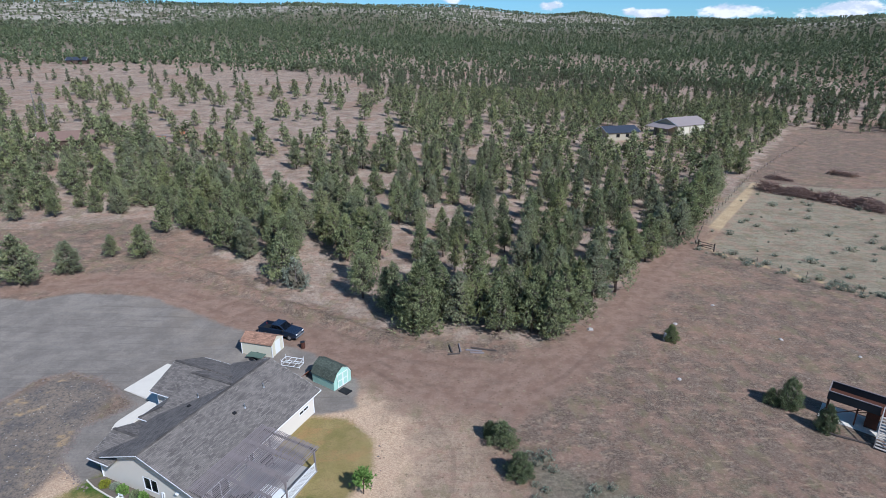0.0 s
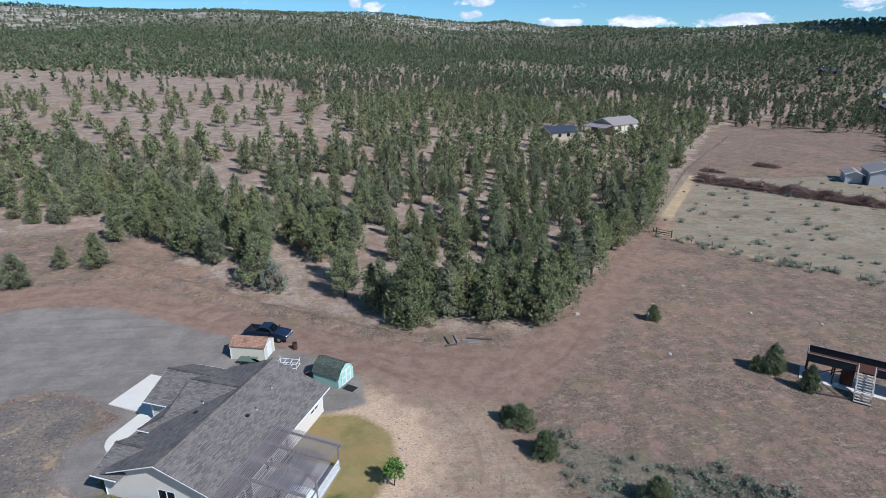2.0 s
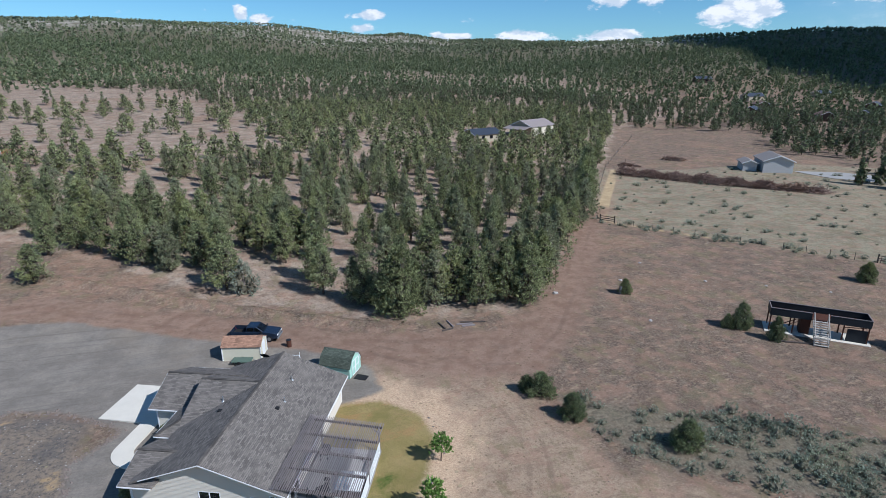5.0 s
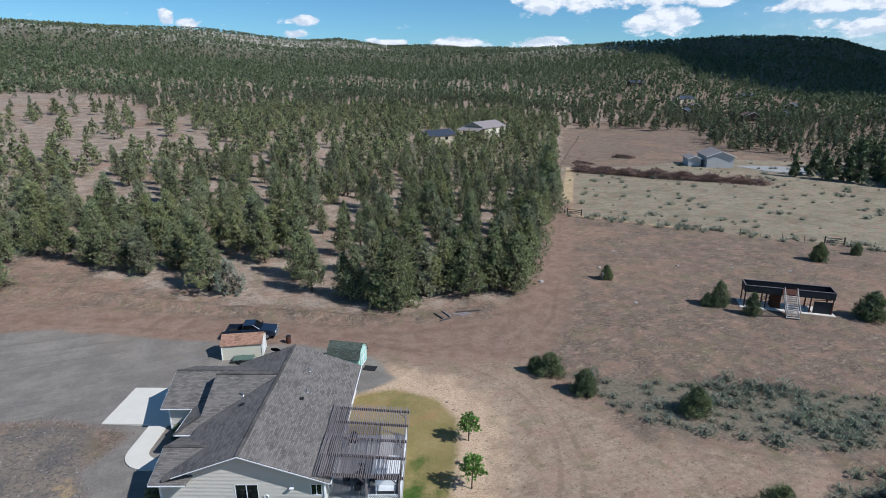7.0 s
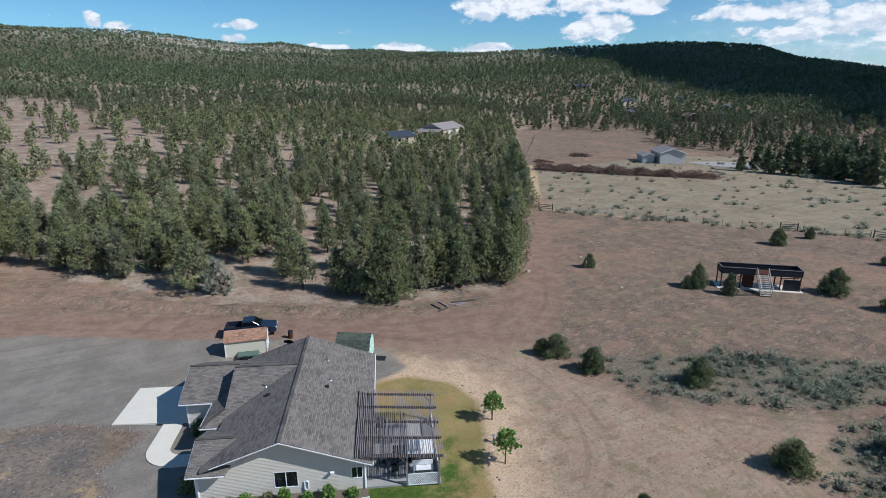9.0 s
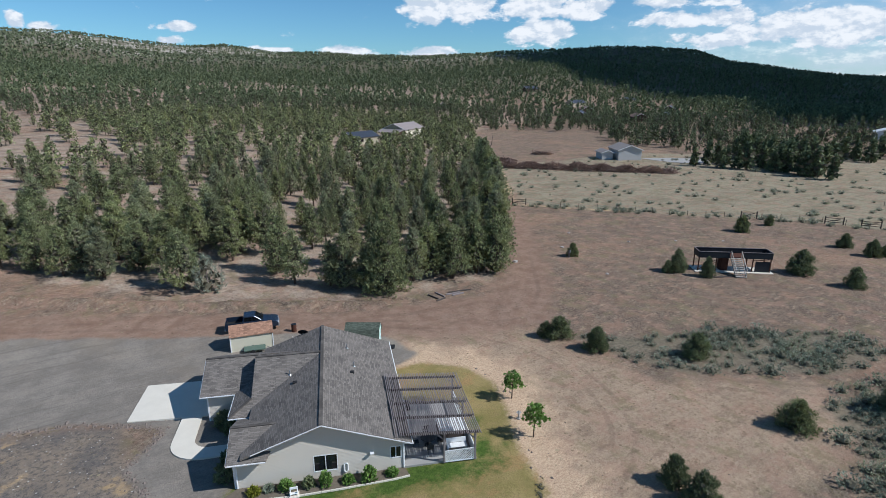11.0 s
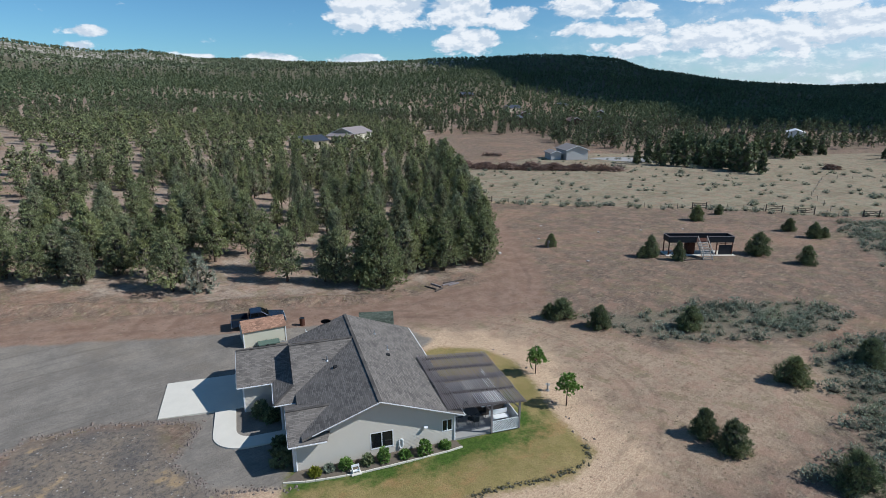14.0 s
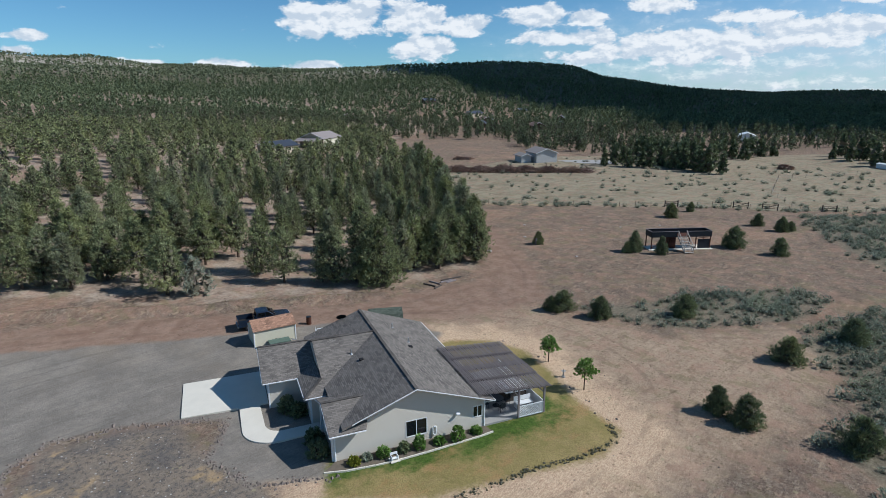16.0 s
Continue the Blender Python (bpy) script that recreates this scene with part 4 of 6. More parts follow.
slat_bm = bmesh.new()
box(slat_bm, (-0.026, 0, -0.03), (0.026, 2.62, 0.045))
slat_me = bpy.data.meshes.new("slat")
slat_bm.to_mesh(slat_me), slat_bm.free()
slat_me.materials.append(M_GREYWOOD)
g = random.Random(4)
for row, v in enumerate((-0.5, 1.75, 3.85, 5.95)):
    for k in range(n):
        ob = new("slat", slat_me)
        ob.parent = pergola
        u = 11.35 + 6.45 * k / (n - 1) + g.uniform(-0.02, 0.02)
        ob.matrix_basis = pose(u, v + g.uniform(-0.06, 0.06), slat_height(u) + 0.03 + 0.07 * (row % 2), 0, 0, g.uniform(-0.5, 0.5))


def lattice(parent, a, b, z0, z1, step=0.16):
    """A framed diagonal lattice panel between two plan points."""
    a, b = Vector((*a, 0)), Vector((*b, 0))
    d = (b - a)
    length, d = d.length, d.normalized()
    bm = bmesh.new()
    h = z1 - z0
    k = -h
    while k < length:
        for s in (1, -1):
            x0, x1 = max(0, k), min(length, k + h)
            if x1 > x0:
                p, q = (x0, z0 + (x0 - k)), (x1, z0 + (x1 - k))
                if s < 0:
                    p, q = (p[0], z1 - (p[1] - z0)), (q[0], z1 - (q[1] - z0))
                beam(bm, a + d * p[0] + Vector((0, 0, p[1])), a + d * q[0] + Vector((0, 0, q[1])), 0.012, 0.035)
        k += step
    for z in (z0, z1):
        beam(bm, a + Vector((0, 0, z)), b + Vector((0, 0, z)), 0.05, 0.07)
    for p in (a, b):
        beam(bm, p + Vector((0, 0, z0)), p + Vector((0, 0, z1)), 0.07, 0.05)
    return part("lattice_panel", bm, M_WHITE, parent, "white diagonal lattice panel")


lattice(pergola, (15.15, -0.12), (17.35, -0.12), 0.16, 1.1)
lattice(pergola, (17.5, 4.3), (17.5, 8.1), 0.16, 1.1)
bm = bmesh.new()
box(bm, (17.44, 0.1, 0.14), (17.5, 4.0, 1.1))
part("privacy_panel", bm, M_WHITE, pergola, "solid white patio side panel")
# spa with a pale cover
spa = thing("hot_tub", *at_house(16.2, 3.3).xy, HTURN, "square hot tub with a pale folding cover", "hot tub", z=0.14)
bm = bmesh.new()
box(bm, (-1.0, -1.0, 0), (1.0, 1.0, 0.82))
part("tub", bevelled(bm, 0.06, 2), M_DARKWOOD, spa)
for s in (-1, 1):
    bm = bmesh.new()
    box(bm, (-1.06, 0.01 if s > 0 else -1.06, 0.83), (1.06, 1.06 if s > 0 else -0.01, 0.95))
    part("cover", bevelled(bm, 0.03, 2), M_WHITE, spa, "pale vinyl cover half")
bench = thing("patio_bench", *at_house(16.3, 1.2).xy, HTURN, "white patio bench with slatted seat", "bench", z=0.14)
for k in range(5):
    bm = bmesh.new()
    box(bm, (-0.8, -0.3 + k * 0.12, 0.42), (0.8, -0.2 + k * 0.12, 0.46))
    part("slat", bm, M_WHITE, bench)
for x in (-0.7, 0.7):
    bm = bmesh.new()
    box(bm, (x - 0.04, -0.28, 0), (x + 0.04, 0.28, 0.42))
    part("leg", bm, M_WHITE, bench)
bm = bmesh.new()
box(bm, (-0.8, 0.28, 0.5), (0.8, 0.33, 0.9))
part("backrest", bm, M_WHITE, bench)
table = thing("patio_table", *at_house(14.2, 2.2).xy, HTURN, "round dark metal patio table", "table", z=0.14)
bm = bmesh.new()
tube(bm, (0, 0, 0.7), (0, 0, 0.74), 0.62, n=24)
part("tabletop", bm, M_DARKMETAL, table)
bm = bmesh.new()
tube(bm, (0, 0, 0.02), (0, 0, 0.7), 0.05), tube(bm, (0, 0, 0), (0, 0, 0.04), 0.3, n=14)
part("pedestal", bm, M_DARKMETAL, table)
chair = thing("patio_chair", *at_house(14.2, 1.2).xy, HTURN, "dark metal patio chair by the round table", "chair", "patio chairs", 0.14)
bm = bmesh.new()
box(bm, (-0.24, -0.24, 0.42), (0.24, 0.24, 0.46))
part("seat", bevelled(bm, 0.012), M_DARKMETAL, chair)
bm = bmesh.new()
box(bm, (-0.24, -0.26, 0.5), (0.24, -0.22, 0.92))
part("backrest", bevelled(bm, 0.012), M_DARKMETAL, chair)
for x in (-0.21, 0.21):
    for y in (-0.21, 0.21):
        bm = bmesh.new()
        tube(bm, (x, y, 0), (x, y, 0.42), 0.016, n=6)
        part("leg", bm, M_DARKMETAL, chair)
for u, v, turn in ((14.2, 3.25, 180), (15.2, 2.2, 90), (13.2, 2.2, 270)):
    copy_thing(chair, pose(*at_house(u, v, 0.14), 0, 0, HTURN + turn))
grill = thing("barbecue", *at_house(13.0, 6.9).xy, HTURN, "black covered barbecue grill on the patio", "grill", z=0.14)
bm = bmesh.new()
prism(bm, [(-0.35, 0.6), (0.35, 0.6), (0.35, 0.85), (0.2, 1.08), (-0.2, 1.08), (-0.35, 0.85)], -0.5, 0.5)
part("hood", bevelled(bm, 0.02), M_BLACK, grill)
for x, y in ((-0.3, -0.45), (0.3, -0.45), (-0.3, 0.45), (0.3, 0.45)):
    bm = bmesh.new()
    box(bm, (x - 0.03, y - 0.03, 0), (x + 0.03, y + 0.03, 0.6))
    part("leg", bm, M_DARKMETAL, grill)

# ---- flower bed along the gable wall ----
edging = thing("bed_edging", HX, HY, HTURN, "pale concrete edging of the flower bed", "edging", z=0.0)
line = [(-1.0, -1.0), (0.5, -1.35), (2.6, -1.55), (4.1, -1.6), (6.5, -1.5), (9.0, -1.35), (11.0, -1.2), (12.3, -1.0)]
for a, b in zip(line, line[1:]):
    k = max(1, int(math.dist(a, b) / 0.6))
    for j in range(k):
        p, q = Vector((*a, 0.06)).lerp(Vector((*b, 0.06)), j / k), Vector((*a, 0.06)).lerp(Vector((*b, 0.06)), (j + 0.96) / k)
        bm = bmesh.new()
        beam(bm, p, q, 0.1, 0.12)
        part("edging_block", bm, M_CONCRETE, edging)
bm = bmesh.new()
pts = line + [(12.0, -0.02), (0.0, -0.02)]
bm.faces.new([bm.verts.new((*at_house(u, v).xy, 0.07)) for u, v in pts])
tagged(part("flower_bed", bm, M_MULCH), "brown bark mulch of the flower bed", "flower bed", "", "structure")
step_seat = thing("garden_bench", *at_house(4.0, -1.45).xy, HTURN + 4, "small pale garden bench on a slab", "bench", z=0.06)
for lo, hi, nm in (((-0.45, -0.45, 0), (0.45, 0.35, 0.1), "slab"), ((-0.36, -0.28, 0.3), (0.36, -0.02, 0.36), "seat"), ((-0.36, 0.1, 0.55), (0.36, 0.16, 0.8), "backrest"), ((-0.34, -0.25, 0.1), (-0.26, 0.14, 0.55), "side_panel"), ((0.26, -0.25, 0.1), (0.34, 0.14, 0.55), "side_panel")):
    bm = bmesh.new()
    box(bm, lo, hi)
    part(nm, bevelled(bm, 0.015), M_WHITE if nm != "slab" else M_CONCRETE, step_seat)
step_seat.scale = (0.8, 0.8, 0.75)


def shrub(name, x, y, tall, rad, material, label, seed, count=150, blades=5, size=0.2, group="", z=None):
    """A leafy shrub: short stems and a crown of leaf sprays."""
    root = thing(name, x, y, 0, label, "shrub", group, z)
    g = random.Random(seed)
    bm = bmesh.new()
    for k in range(5):
        a = g.uniform(0, 6.28)
        tube(bm, (0, 0, -0.05), (rad * 0.5 * math.cos(a), rad * 0.5 * math.sin(a), tall * 0.6), 0.03, 0.01, 4)
    part("stems", bm, M_BARK, root)
    p, o = crown_points(count, tall, rad, 0.02, 0.12, 0.38, seed, 0.3)
    cr = new("leaves", tri_mesh("leaves", tufts(count, blades, size, 0.6, p, o, 0.33, 0.3, seed), material))
    cr.parent = root
    return root


for k, (u, v, tall, rad, mat, lab) in enumerate(((1.2, -0.8, 0.6, 0.45, M_YELLOWLEAF, "yellow-green flowering plant in the bed"), (3.4, -0.75, 0.85, 0.55, M_LEAF, "rounded bright green shrub in the bed"), (5.0, -0.75, 0.8, 0.5, M_JUNIPER, "dark green shrub under the window"),
                                                 (6.2, -0.85, 1.25, 0.5, M_LEAF, "tall pale green shrub under the window"), (7.8, -0.8, 0.55, 0.5, M_LEAF, "low spreading green shrub by the hose"), (9.3, -0.85, 1.2, 0.65, M_LEAF, "large leafy shrub against the gable wall"),
                                                 (11.0, -0.6, 0.5, 0.5, M_LEAF, "low green plant by the downspout"), (2.2, -0.6, 0.4, 0.4, M_SAGE, "small grey-green plant in the bed"))):
    shrub("garden_shrub", *at_house(u, v).xy, tall * 0.9, rad * 0.82, mat, lab, 200 + k, 170, 5, 0.17, "shrubs of the flower bed", 0.06)
for k, (u, v, tall, rad) in enumerate(((-1.0, 1.2, 1.35, 0.85), (-1.0, 2.9, 1.2, 0.7), (-2.3, 8.3, 1.4, 0.7), (-1.5, 7.4, 1.1, 0.7))):
    shrub("entry_shrub", *at_house(u, v).xy, tall, rad, M_JUNIPER, "dark evergreen shrub beside the entrance", 220 + k, 220, 5, 0.22, "shrubs by the entrance")

# ---- young lawn trees ----
for k, (x, y, tall) in enumerate(((-9.4, 33.6, 3.1), (-7.0, 39.0, 2.7))):
    root = thing("sapling", x, y, 0, "young leafy shade tree at the lawn's edge", "tree", "saplings of the lawn")
    bm = bmesh.new()
    tube(bm, (0, 0, -0.1), (0.05, 0.03, tall * 0.55), 0.06, 0.04, 7)
    for j in range(7):
        a = j * 0.9
        tube(bm, (0.05, 0.03, tall * (0.42 + 0.02 * j)), (0.7 * math.cos(a), 0.7 * math.sin(a), tall * (0.66 + 0.03 * j)), 0.03, 0.01, 5)
    part("trunk", bm, M_BARK, root)
    p, o = crown_points(200, tall, 0.82, tall * 0.46, 0.34, 0.4, 300 + k, 0.35)
    cr = new("crown", tri_mesh("crown", tufts(200, 5, 0.22, 0.7, p, o, 0.36, 0.1, 310 + k), M_LEAF))
    cr.parent = root
bath = thing("bird_bath", -8.7, 36.2, 0, "grey concrete bird bath at the lawn's edge", "bird bath")
for nm, a, b, r, r2 in (("base", 0, 0.08, 0.2, 0.18), ("pedestal", 0.08, 0.5, 0.09, 0.07), ("bowl", 0.5, 0.62, 0.1, 0.22), ("finial", 0.62, 0.8, 0.07, 0.03)):
    bm = bmesh.new()
    tube(bm, (0, 0, a), (0, 0, b), r, r2, 14)
    part(nm, bm, M_YARD, bath)

# ---- tan garden shed with a brown roof ----
shed = thing("garden_shed", -25.75, 62.95, -15, "cream garden shed with a weathered brown shingle roof", "shed")
W, D, H, R = 4.35, 2.6, 1.85, 2.55
bm = bmesh.new()
prism(bm, [(0, 0), (D, 0), (D, H), (D / 2, R), (0, H)], 0, W, True)
part("wall", bm, M_CREAM, shed, "cream painted panel walls")
for pts in (((-0.1, -0.15, H - 0.05), (W + 0.1, -0.15, H - 0.05), (W + 0.1, D / 2, R + 0.06), (-0.1, D / 2, R + 0.06)), ((-0.1, D / 2, R + 0.06), (W + 0.1, D / 2, R + 0.06), (W + 0.1, D + 0.15, H - 0.05), (-0.1, D + 0.15, H - 0.05))):
    bm = bmesh.new()
    slab(bm, pts, 0.06)
    part("roof", bm, M_BROWNSHINGLE, shed, "sun-bleached brown shingle slope")
for x in (0, W):
    for y in (0, D):
        bm = bmesh.new()
        box(bm, (x - 0.05, y - 0.05, 0), (x + 0.05, y + 0.05, H))
        part("corner_board", bm, M_WHITE, shed)
bm = bmesh.new()
box(bm, (W, 0.75, 0.1), (W + 0.04, 1.85, 1.85))
part("door", bm, M_WHITE, shed, "white shed door")
utility = thing("flat_trailer", -23.6, 61.7, -17, "small low trailer with a green cover by the shed", "trailer")
bm = bmesh.new()
box(bm, (-1.1, -0.55, 0.38), (1.1, 0.55, 0.52))
part("bed", bevelled(bm, 0.02), M_DARKGREEN, utility, "dark green tarpaulin cover")
for x, y in ((-0.2, -0.65), (-0.2, 0.65)):
    bm = bmesh.new()
    tube(bm, (x, y - 0.06, 0.26), (x, y + 0.06, 0.26), 0.26, n=14)
    part("wheel", bm, M_BLACK, utility)
for s in (-0.3, 0.3):
    bm = bmesh.new()
    beam(bm, (1.1, s, 0.42), (1.75, 0, 0.2), 0.05, 0.06)
    part("drawbar", bm, M_METAL, utility)

# ---- green gambrel shed ----
gshed = thing("barn_shed", -15.35, 56.65, -35, "small mint-green shed with a gambrel shingle roof", "shed")
W, D = 3.55, 2.75
outline = [(0, 0), (D, 0), (D, 1.35), (D - 0.5, 2.15), (D / 2, 2.6), (0.5, 2.15), (0, 1.35)]
bm = bmesh.new()
prism(bm, outline, 0, W, True)
part("wall", bm, M_MINT, gshed, "mint-green panel walls")
for a, b in (((-0.1, 1.28), (0.47, 2.2)), ((0.47, 2.2), (D / 2, 2.68)), ((D / 2, 2.68), (D - 0.47, 2.2)), ((D - 0.47, 2.2), (D + 0.1, 1.28))):
    bm = bmesh.new()
    slab(bm, [(-0.12, a[0], a[1]), (W + 0.12, a[0], a[1]), (W + 0.12, b[0], b[1]), (-0.12, b[0], b[1])], 0.06)
    part("roof", bm, M_GREENSHINGLE, gshed, "dark green shingle slope")
for y in (0.55, 1.38):
    bm = bmesh.new()
    box(bm, (W + 0.002, y, 0.12), (W + 0.05, y + 0.8, 1.85))
    d = part("door", bm, M_MINT, gshed, "mint door leaf with white trim")
    bm = bmesh.new()
    for lo, hi in (((0, 0.12), (0.8, 0.2)), ((0, 1.77), (0.8, 1.85)), ((0, 0.2), (0.08, 1.77)), ((0.72, 0.2), (0.8, 1.77)), ((0.08, 0.95), (0.72, 1.03))):
        box(bm, (W + 0.05, y + lo[0], lo[1]), (W + 0.075, y + hi[0], hi[1]))
    part("door_trim", bm, M_WHITE, d)
for a, b in zip(outline[2:], outline[3:]):
    bm = bmesh.new()
    beam(bm, (W + 0.03, a[0], a[1] - 0.02), (W + 0.03, b[0], b[1] - 0.02), 0.05, 0.1)
    part("rake_trim", bm, M_WHITE, gshed)
crate = thing("plywood_sheet", -16.6, 58.0, -35, "reddish plywood sheet leaning behind the shed", "board")
bm = bmesh.new()
beam(bm, (0, 0, 0), (0.9, 0, 0.9), 1.2, 0.03)
part("sheet", bm, M_RUSTWOOD, crate)
mat_ob = tagged(part("door_mat", (lambda b: (box(b, (-0.7, -0.5, 0), (0.7, 0.5, 0.03)), b)[1])(bmesh.new()), M_BLACK), "dark rubber mat before the green shed", "mat")
mat_ob.matrix_basis = pose(-11.2, 54.6, float(height(-11.2, 54.6)) + 0.02, 0, 0, -35)

# ---- barrel, dish and metal rack ----
barrel = thing("oil_barrel", -18.3, 64.3, 0, "rusty brown oil barrel on the gravel", "barrel")
bm = bmesh.new()
for z0, z1, r in ((0, 0.3, 0.29), (0.3, 0.33, 0.305), (0.33, 0.6, 0.29), (0.6, 0.63, 0.305), (0.63, 0.88, 0.29)):
    tube(bm, (0, 0, z0), (0, 0, z1), r, n=18)
part("drum", bm, M_RUST, barrel)
bm = bmesh.new()
tube(bm, (0, 0, 0.88), (0, 0, 0.91), 0.3, n=18)
part("rim", bm, M_DARKMETAL, barrel)
dish = thing("satellite_dish", *at_house(4.2, 16.05).xy, 0, "dark satellite dish on a mast at the roof's edge", "satellite dish", z=1.1)
bm = bmesh.new()
tube(bm, (0, 0, 0), (0, 0, 3.3), 0.035)
part("mast", bm, M_METAL, dish)
bm = bmesh.new()
rings = [[bm.verts.new((0.5 * r * math.cos(a), 0.12 * r * r - 0.1, 0.4 * r * math.sin(a) + 3.45)) for a in [k * 6.2832 / 16 for k in range(16)]] for r in (0.25, 0.6, 1.0)]
for p, q in zip(rings, rings[1:]):
    for k in range(16):
        bm.faces.new((p[k], p[(k + 1) % 16], q[(k + 1) % 16], q[k]))
bm.faces.new(rings[0])
bmesh.ops.solidify(bm, geom=bm.faces[:], thickness=0.02)
bmesh.ops.transform(bm, matrix=Matrix.Translation((0, 0, 3.45)) @ pose(0, 0, 0, -35, 0, 150) @ Matrix.Translation((0, 0, -3.45)), verts=bm.verts[:])
part("reflector", bm, M_DARKMETAL, dish)
rack = thing("metal_rack", *at_house(3.9, 22.4).xy, HTURN + 10, "white tubular metal rack frames on the gravel", "rack")
for k in range(2):
    bm = bmesh.new()
    z = 0.25 + 0.5 * k
    for a, b in (((-1.2, -0.6), (1.2, -0.6)), ((1.2, -0.6), (1.2, 0.6)), ((1.2, 0.6), (-1.2, 0.6)), ((-1.2, 0.6), (-1.2, -0.6)), ((-0.4, -0.6), (-0.4, 0.6)), ((0.4, -0.6), (0.4, 0.6))):
        tube(bm, (*a, z), (*b, z + 0.05 * k), 0.035, n=6)
    part("frame", bm, M_WHITE, rack)
for x in (-1.2, 1.2):
    for y in (-0.6, 0.6):
        bm = bmesh.new()
        tube(bm, (x, y, 0), (x, y, 1.1), 0.03, n=6)
        part("leg", bm, M_WHITE, rack)

# ---- pickup ----
pickup = thing("pickup_truck", -22.0, 67.7, -19, "dark blue crew-cab pickup truck parked on the gravel", "truck")


def hull(outline, half, round_by):
    """A side outline drawn across the truck, its edges rounded."""
    bm = bmesh.new()
    prism(bm, outline, -half, half)
    return bevelled(bm, round_by, 3)


part("body", hull([(-1.1, 0.5), (-1.1, 1.28), (1.12, 1.3), (1.4, 1.27), (2.6, 1.16), (2.88, 1.02), (2.92, 0.5), (2.45, 0.42), (-0.9, 0.42)], 0.98, 0.08), M_CARPAINT, pickup, "dark blue painted body")
part("bed_floor", hull([(-2.9, 0.5), (-2.9, 0.78), (-1.14, 0.78), (-1.14, 0.5)], 0.93, 0.01), M_BLACK, pickup, "black lined truck bed")
for s in (-1, 1):
    bm = bmesh.new()
    box(bm, (-2.95, s * 0.94 - 0.05, 0.5), (-1.12, s * 0.94 + 0.05, 1.3))
    part("bed_side", bevelled(bm, 0.03, 2), M_CARPAINT, pickup)
    bm = bmesh.new()
    box(bm, (-2.96, s * 0.94 - 0.04, 1.302), (-1.12, s * 0.94 + 0.04, 1.325))
    part("bed_rail", bm, M_BLACK, pickup)
bm = bmesh.new()
box(bm, (-2.96, -0.89, 0.55), (-2.88, 0.89, 1.29))
part("tailgate", bevelled(bm, 0.03, 2), M_CARPAINT, pickup)
part("cab", hull([(-1.05, 1.24), (-0.93, 1.9), (0.3, 1.94), (1.2, 1.26)], 0.84, 0.1), M_CARPAINT, pickup)
bm = bmesh.new()
bm.faces.new([bm.verts.new(p) for p in ((-1.06, -0.68, 1.4), (-1.06, 0.68, 1.4), (-0.97, 0.62, 1.8), (-0.97, -0.62, 1.8))])
bmesh.ops.solidify(bm, geom=bm.faces[:], thickness=0.012)
part("rear_window", bm, M_GLASS, pickup)
for s in (-1, 1):
    for x0, x1, x2, x3 in ((-0.88, -0.02, -0.02, -0.8), (0.05, 0.98, 0.36, 0.05)):
        bm = bmesh.new()
        bm.faces.new([bm.verts.new(p) for p in ((x0, s * 0.852, 1.36), (x1, s * 0.852, 1.36), (x2, s * 0.845, 1.82), (x3, s * 0.845, 1.82))])
        bmesh.ops.solidify(bm, geom=bm.faces[:], thickness=0.012)
        part("side_window", bm, M_GLASS, pickup)
    bm = bmesh.new()
    box(bm, (0.95, s * 1.12 - 0.1, 1.25), (1.1, s * 1.12 + 0.1, 1.48))
    part("mirror", bevelled(bm, 0.03), M_BLACK, pickup)
    bm = bmesh.new()
    box(bm, (2.78, s * 0.72 - 0.2, 0.82), (2.9, s * 0.72 + 0.2, 1.0))
    part("headlight", bevelled(bm, 0.02), M_WHITE, pickup)
    bm = bmesh.new()
    box(bm, (-2.93, s * 0.86 - 0.08, 0.8), (-2.88, s * 0.86 + 0.08, 1.15))
    part("tail_light", bm, M_REDLAMP, pickup)
    for x in (-1.85, 1.85):
        bm = bmesh.new()
        tube(bm, (x, s * 0.72, 0.4), (x, s * 1.0, 0.4), 0.4, n=22)
        w = part("wheel", bm, M_BLACK, pickup)
        bm = bmesh.new()
        tube(bm, (x, s * 0.99, 0.4), (x, s * 1.015, 0.4), 0.25, 0.2, 14)
        part("rim", bm, M_METAL, w)
bm = bmesh.new()
bm.faces.new([bm.verts.new(p) for p in ((1.14, -0.76, 1.34), (1.14, 0.76, 1.34), (0.42, 0.7, 1.88), (0.42, -0.7, 1.88))])
bmesh.ops.solidify(bm, geom=bm.faces[:], thickness=0.015)
bmesh.ops.translate(bm, vec=(0.04, 0, 0.02), verts=bm.verts[:])
part("windscreen", bm, M_GLASS, pickup)
for x, nm, mt in ((2.93, "front_bumper", M_METAL), (-2.98, "rear_bumper", M_METAL)):
    bm = bmesh.new()
    box(bm, (x - 0.09, -0.96, 0.42), (x + 0.06, 0.96, 0.62))
    part(nm, bevelled(bm, 0.03, 2), mt, pickup)
bm = bmesh.new()
for k in range(4):
    box(bm, (2.86, -0.5, 0.68 + k * 0.09), (2.92, 0.5, 0.73 + k * 0.09))
part("grille", bm, M_METAL, pickup)

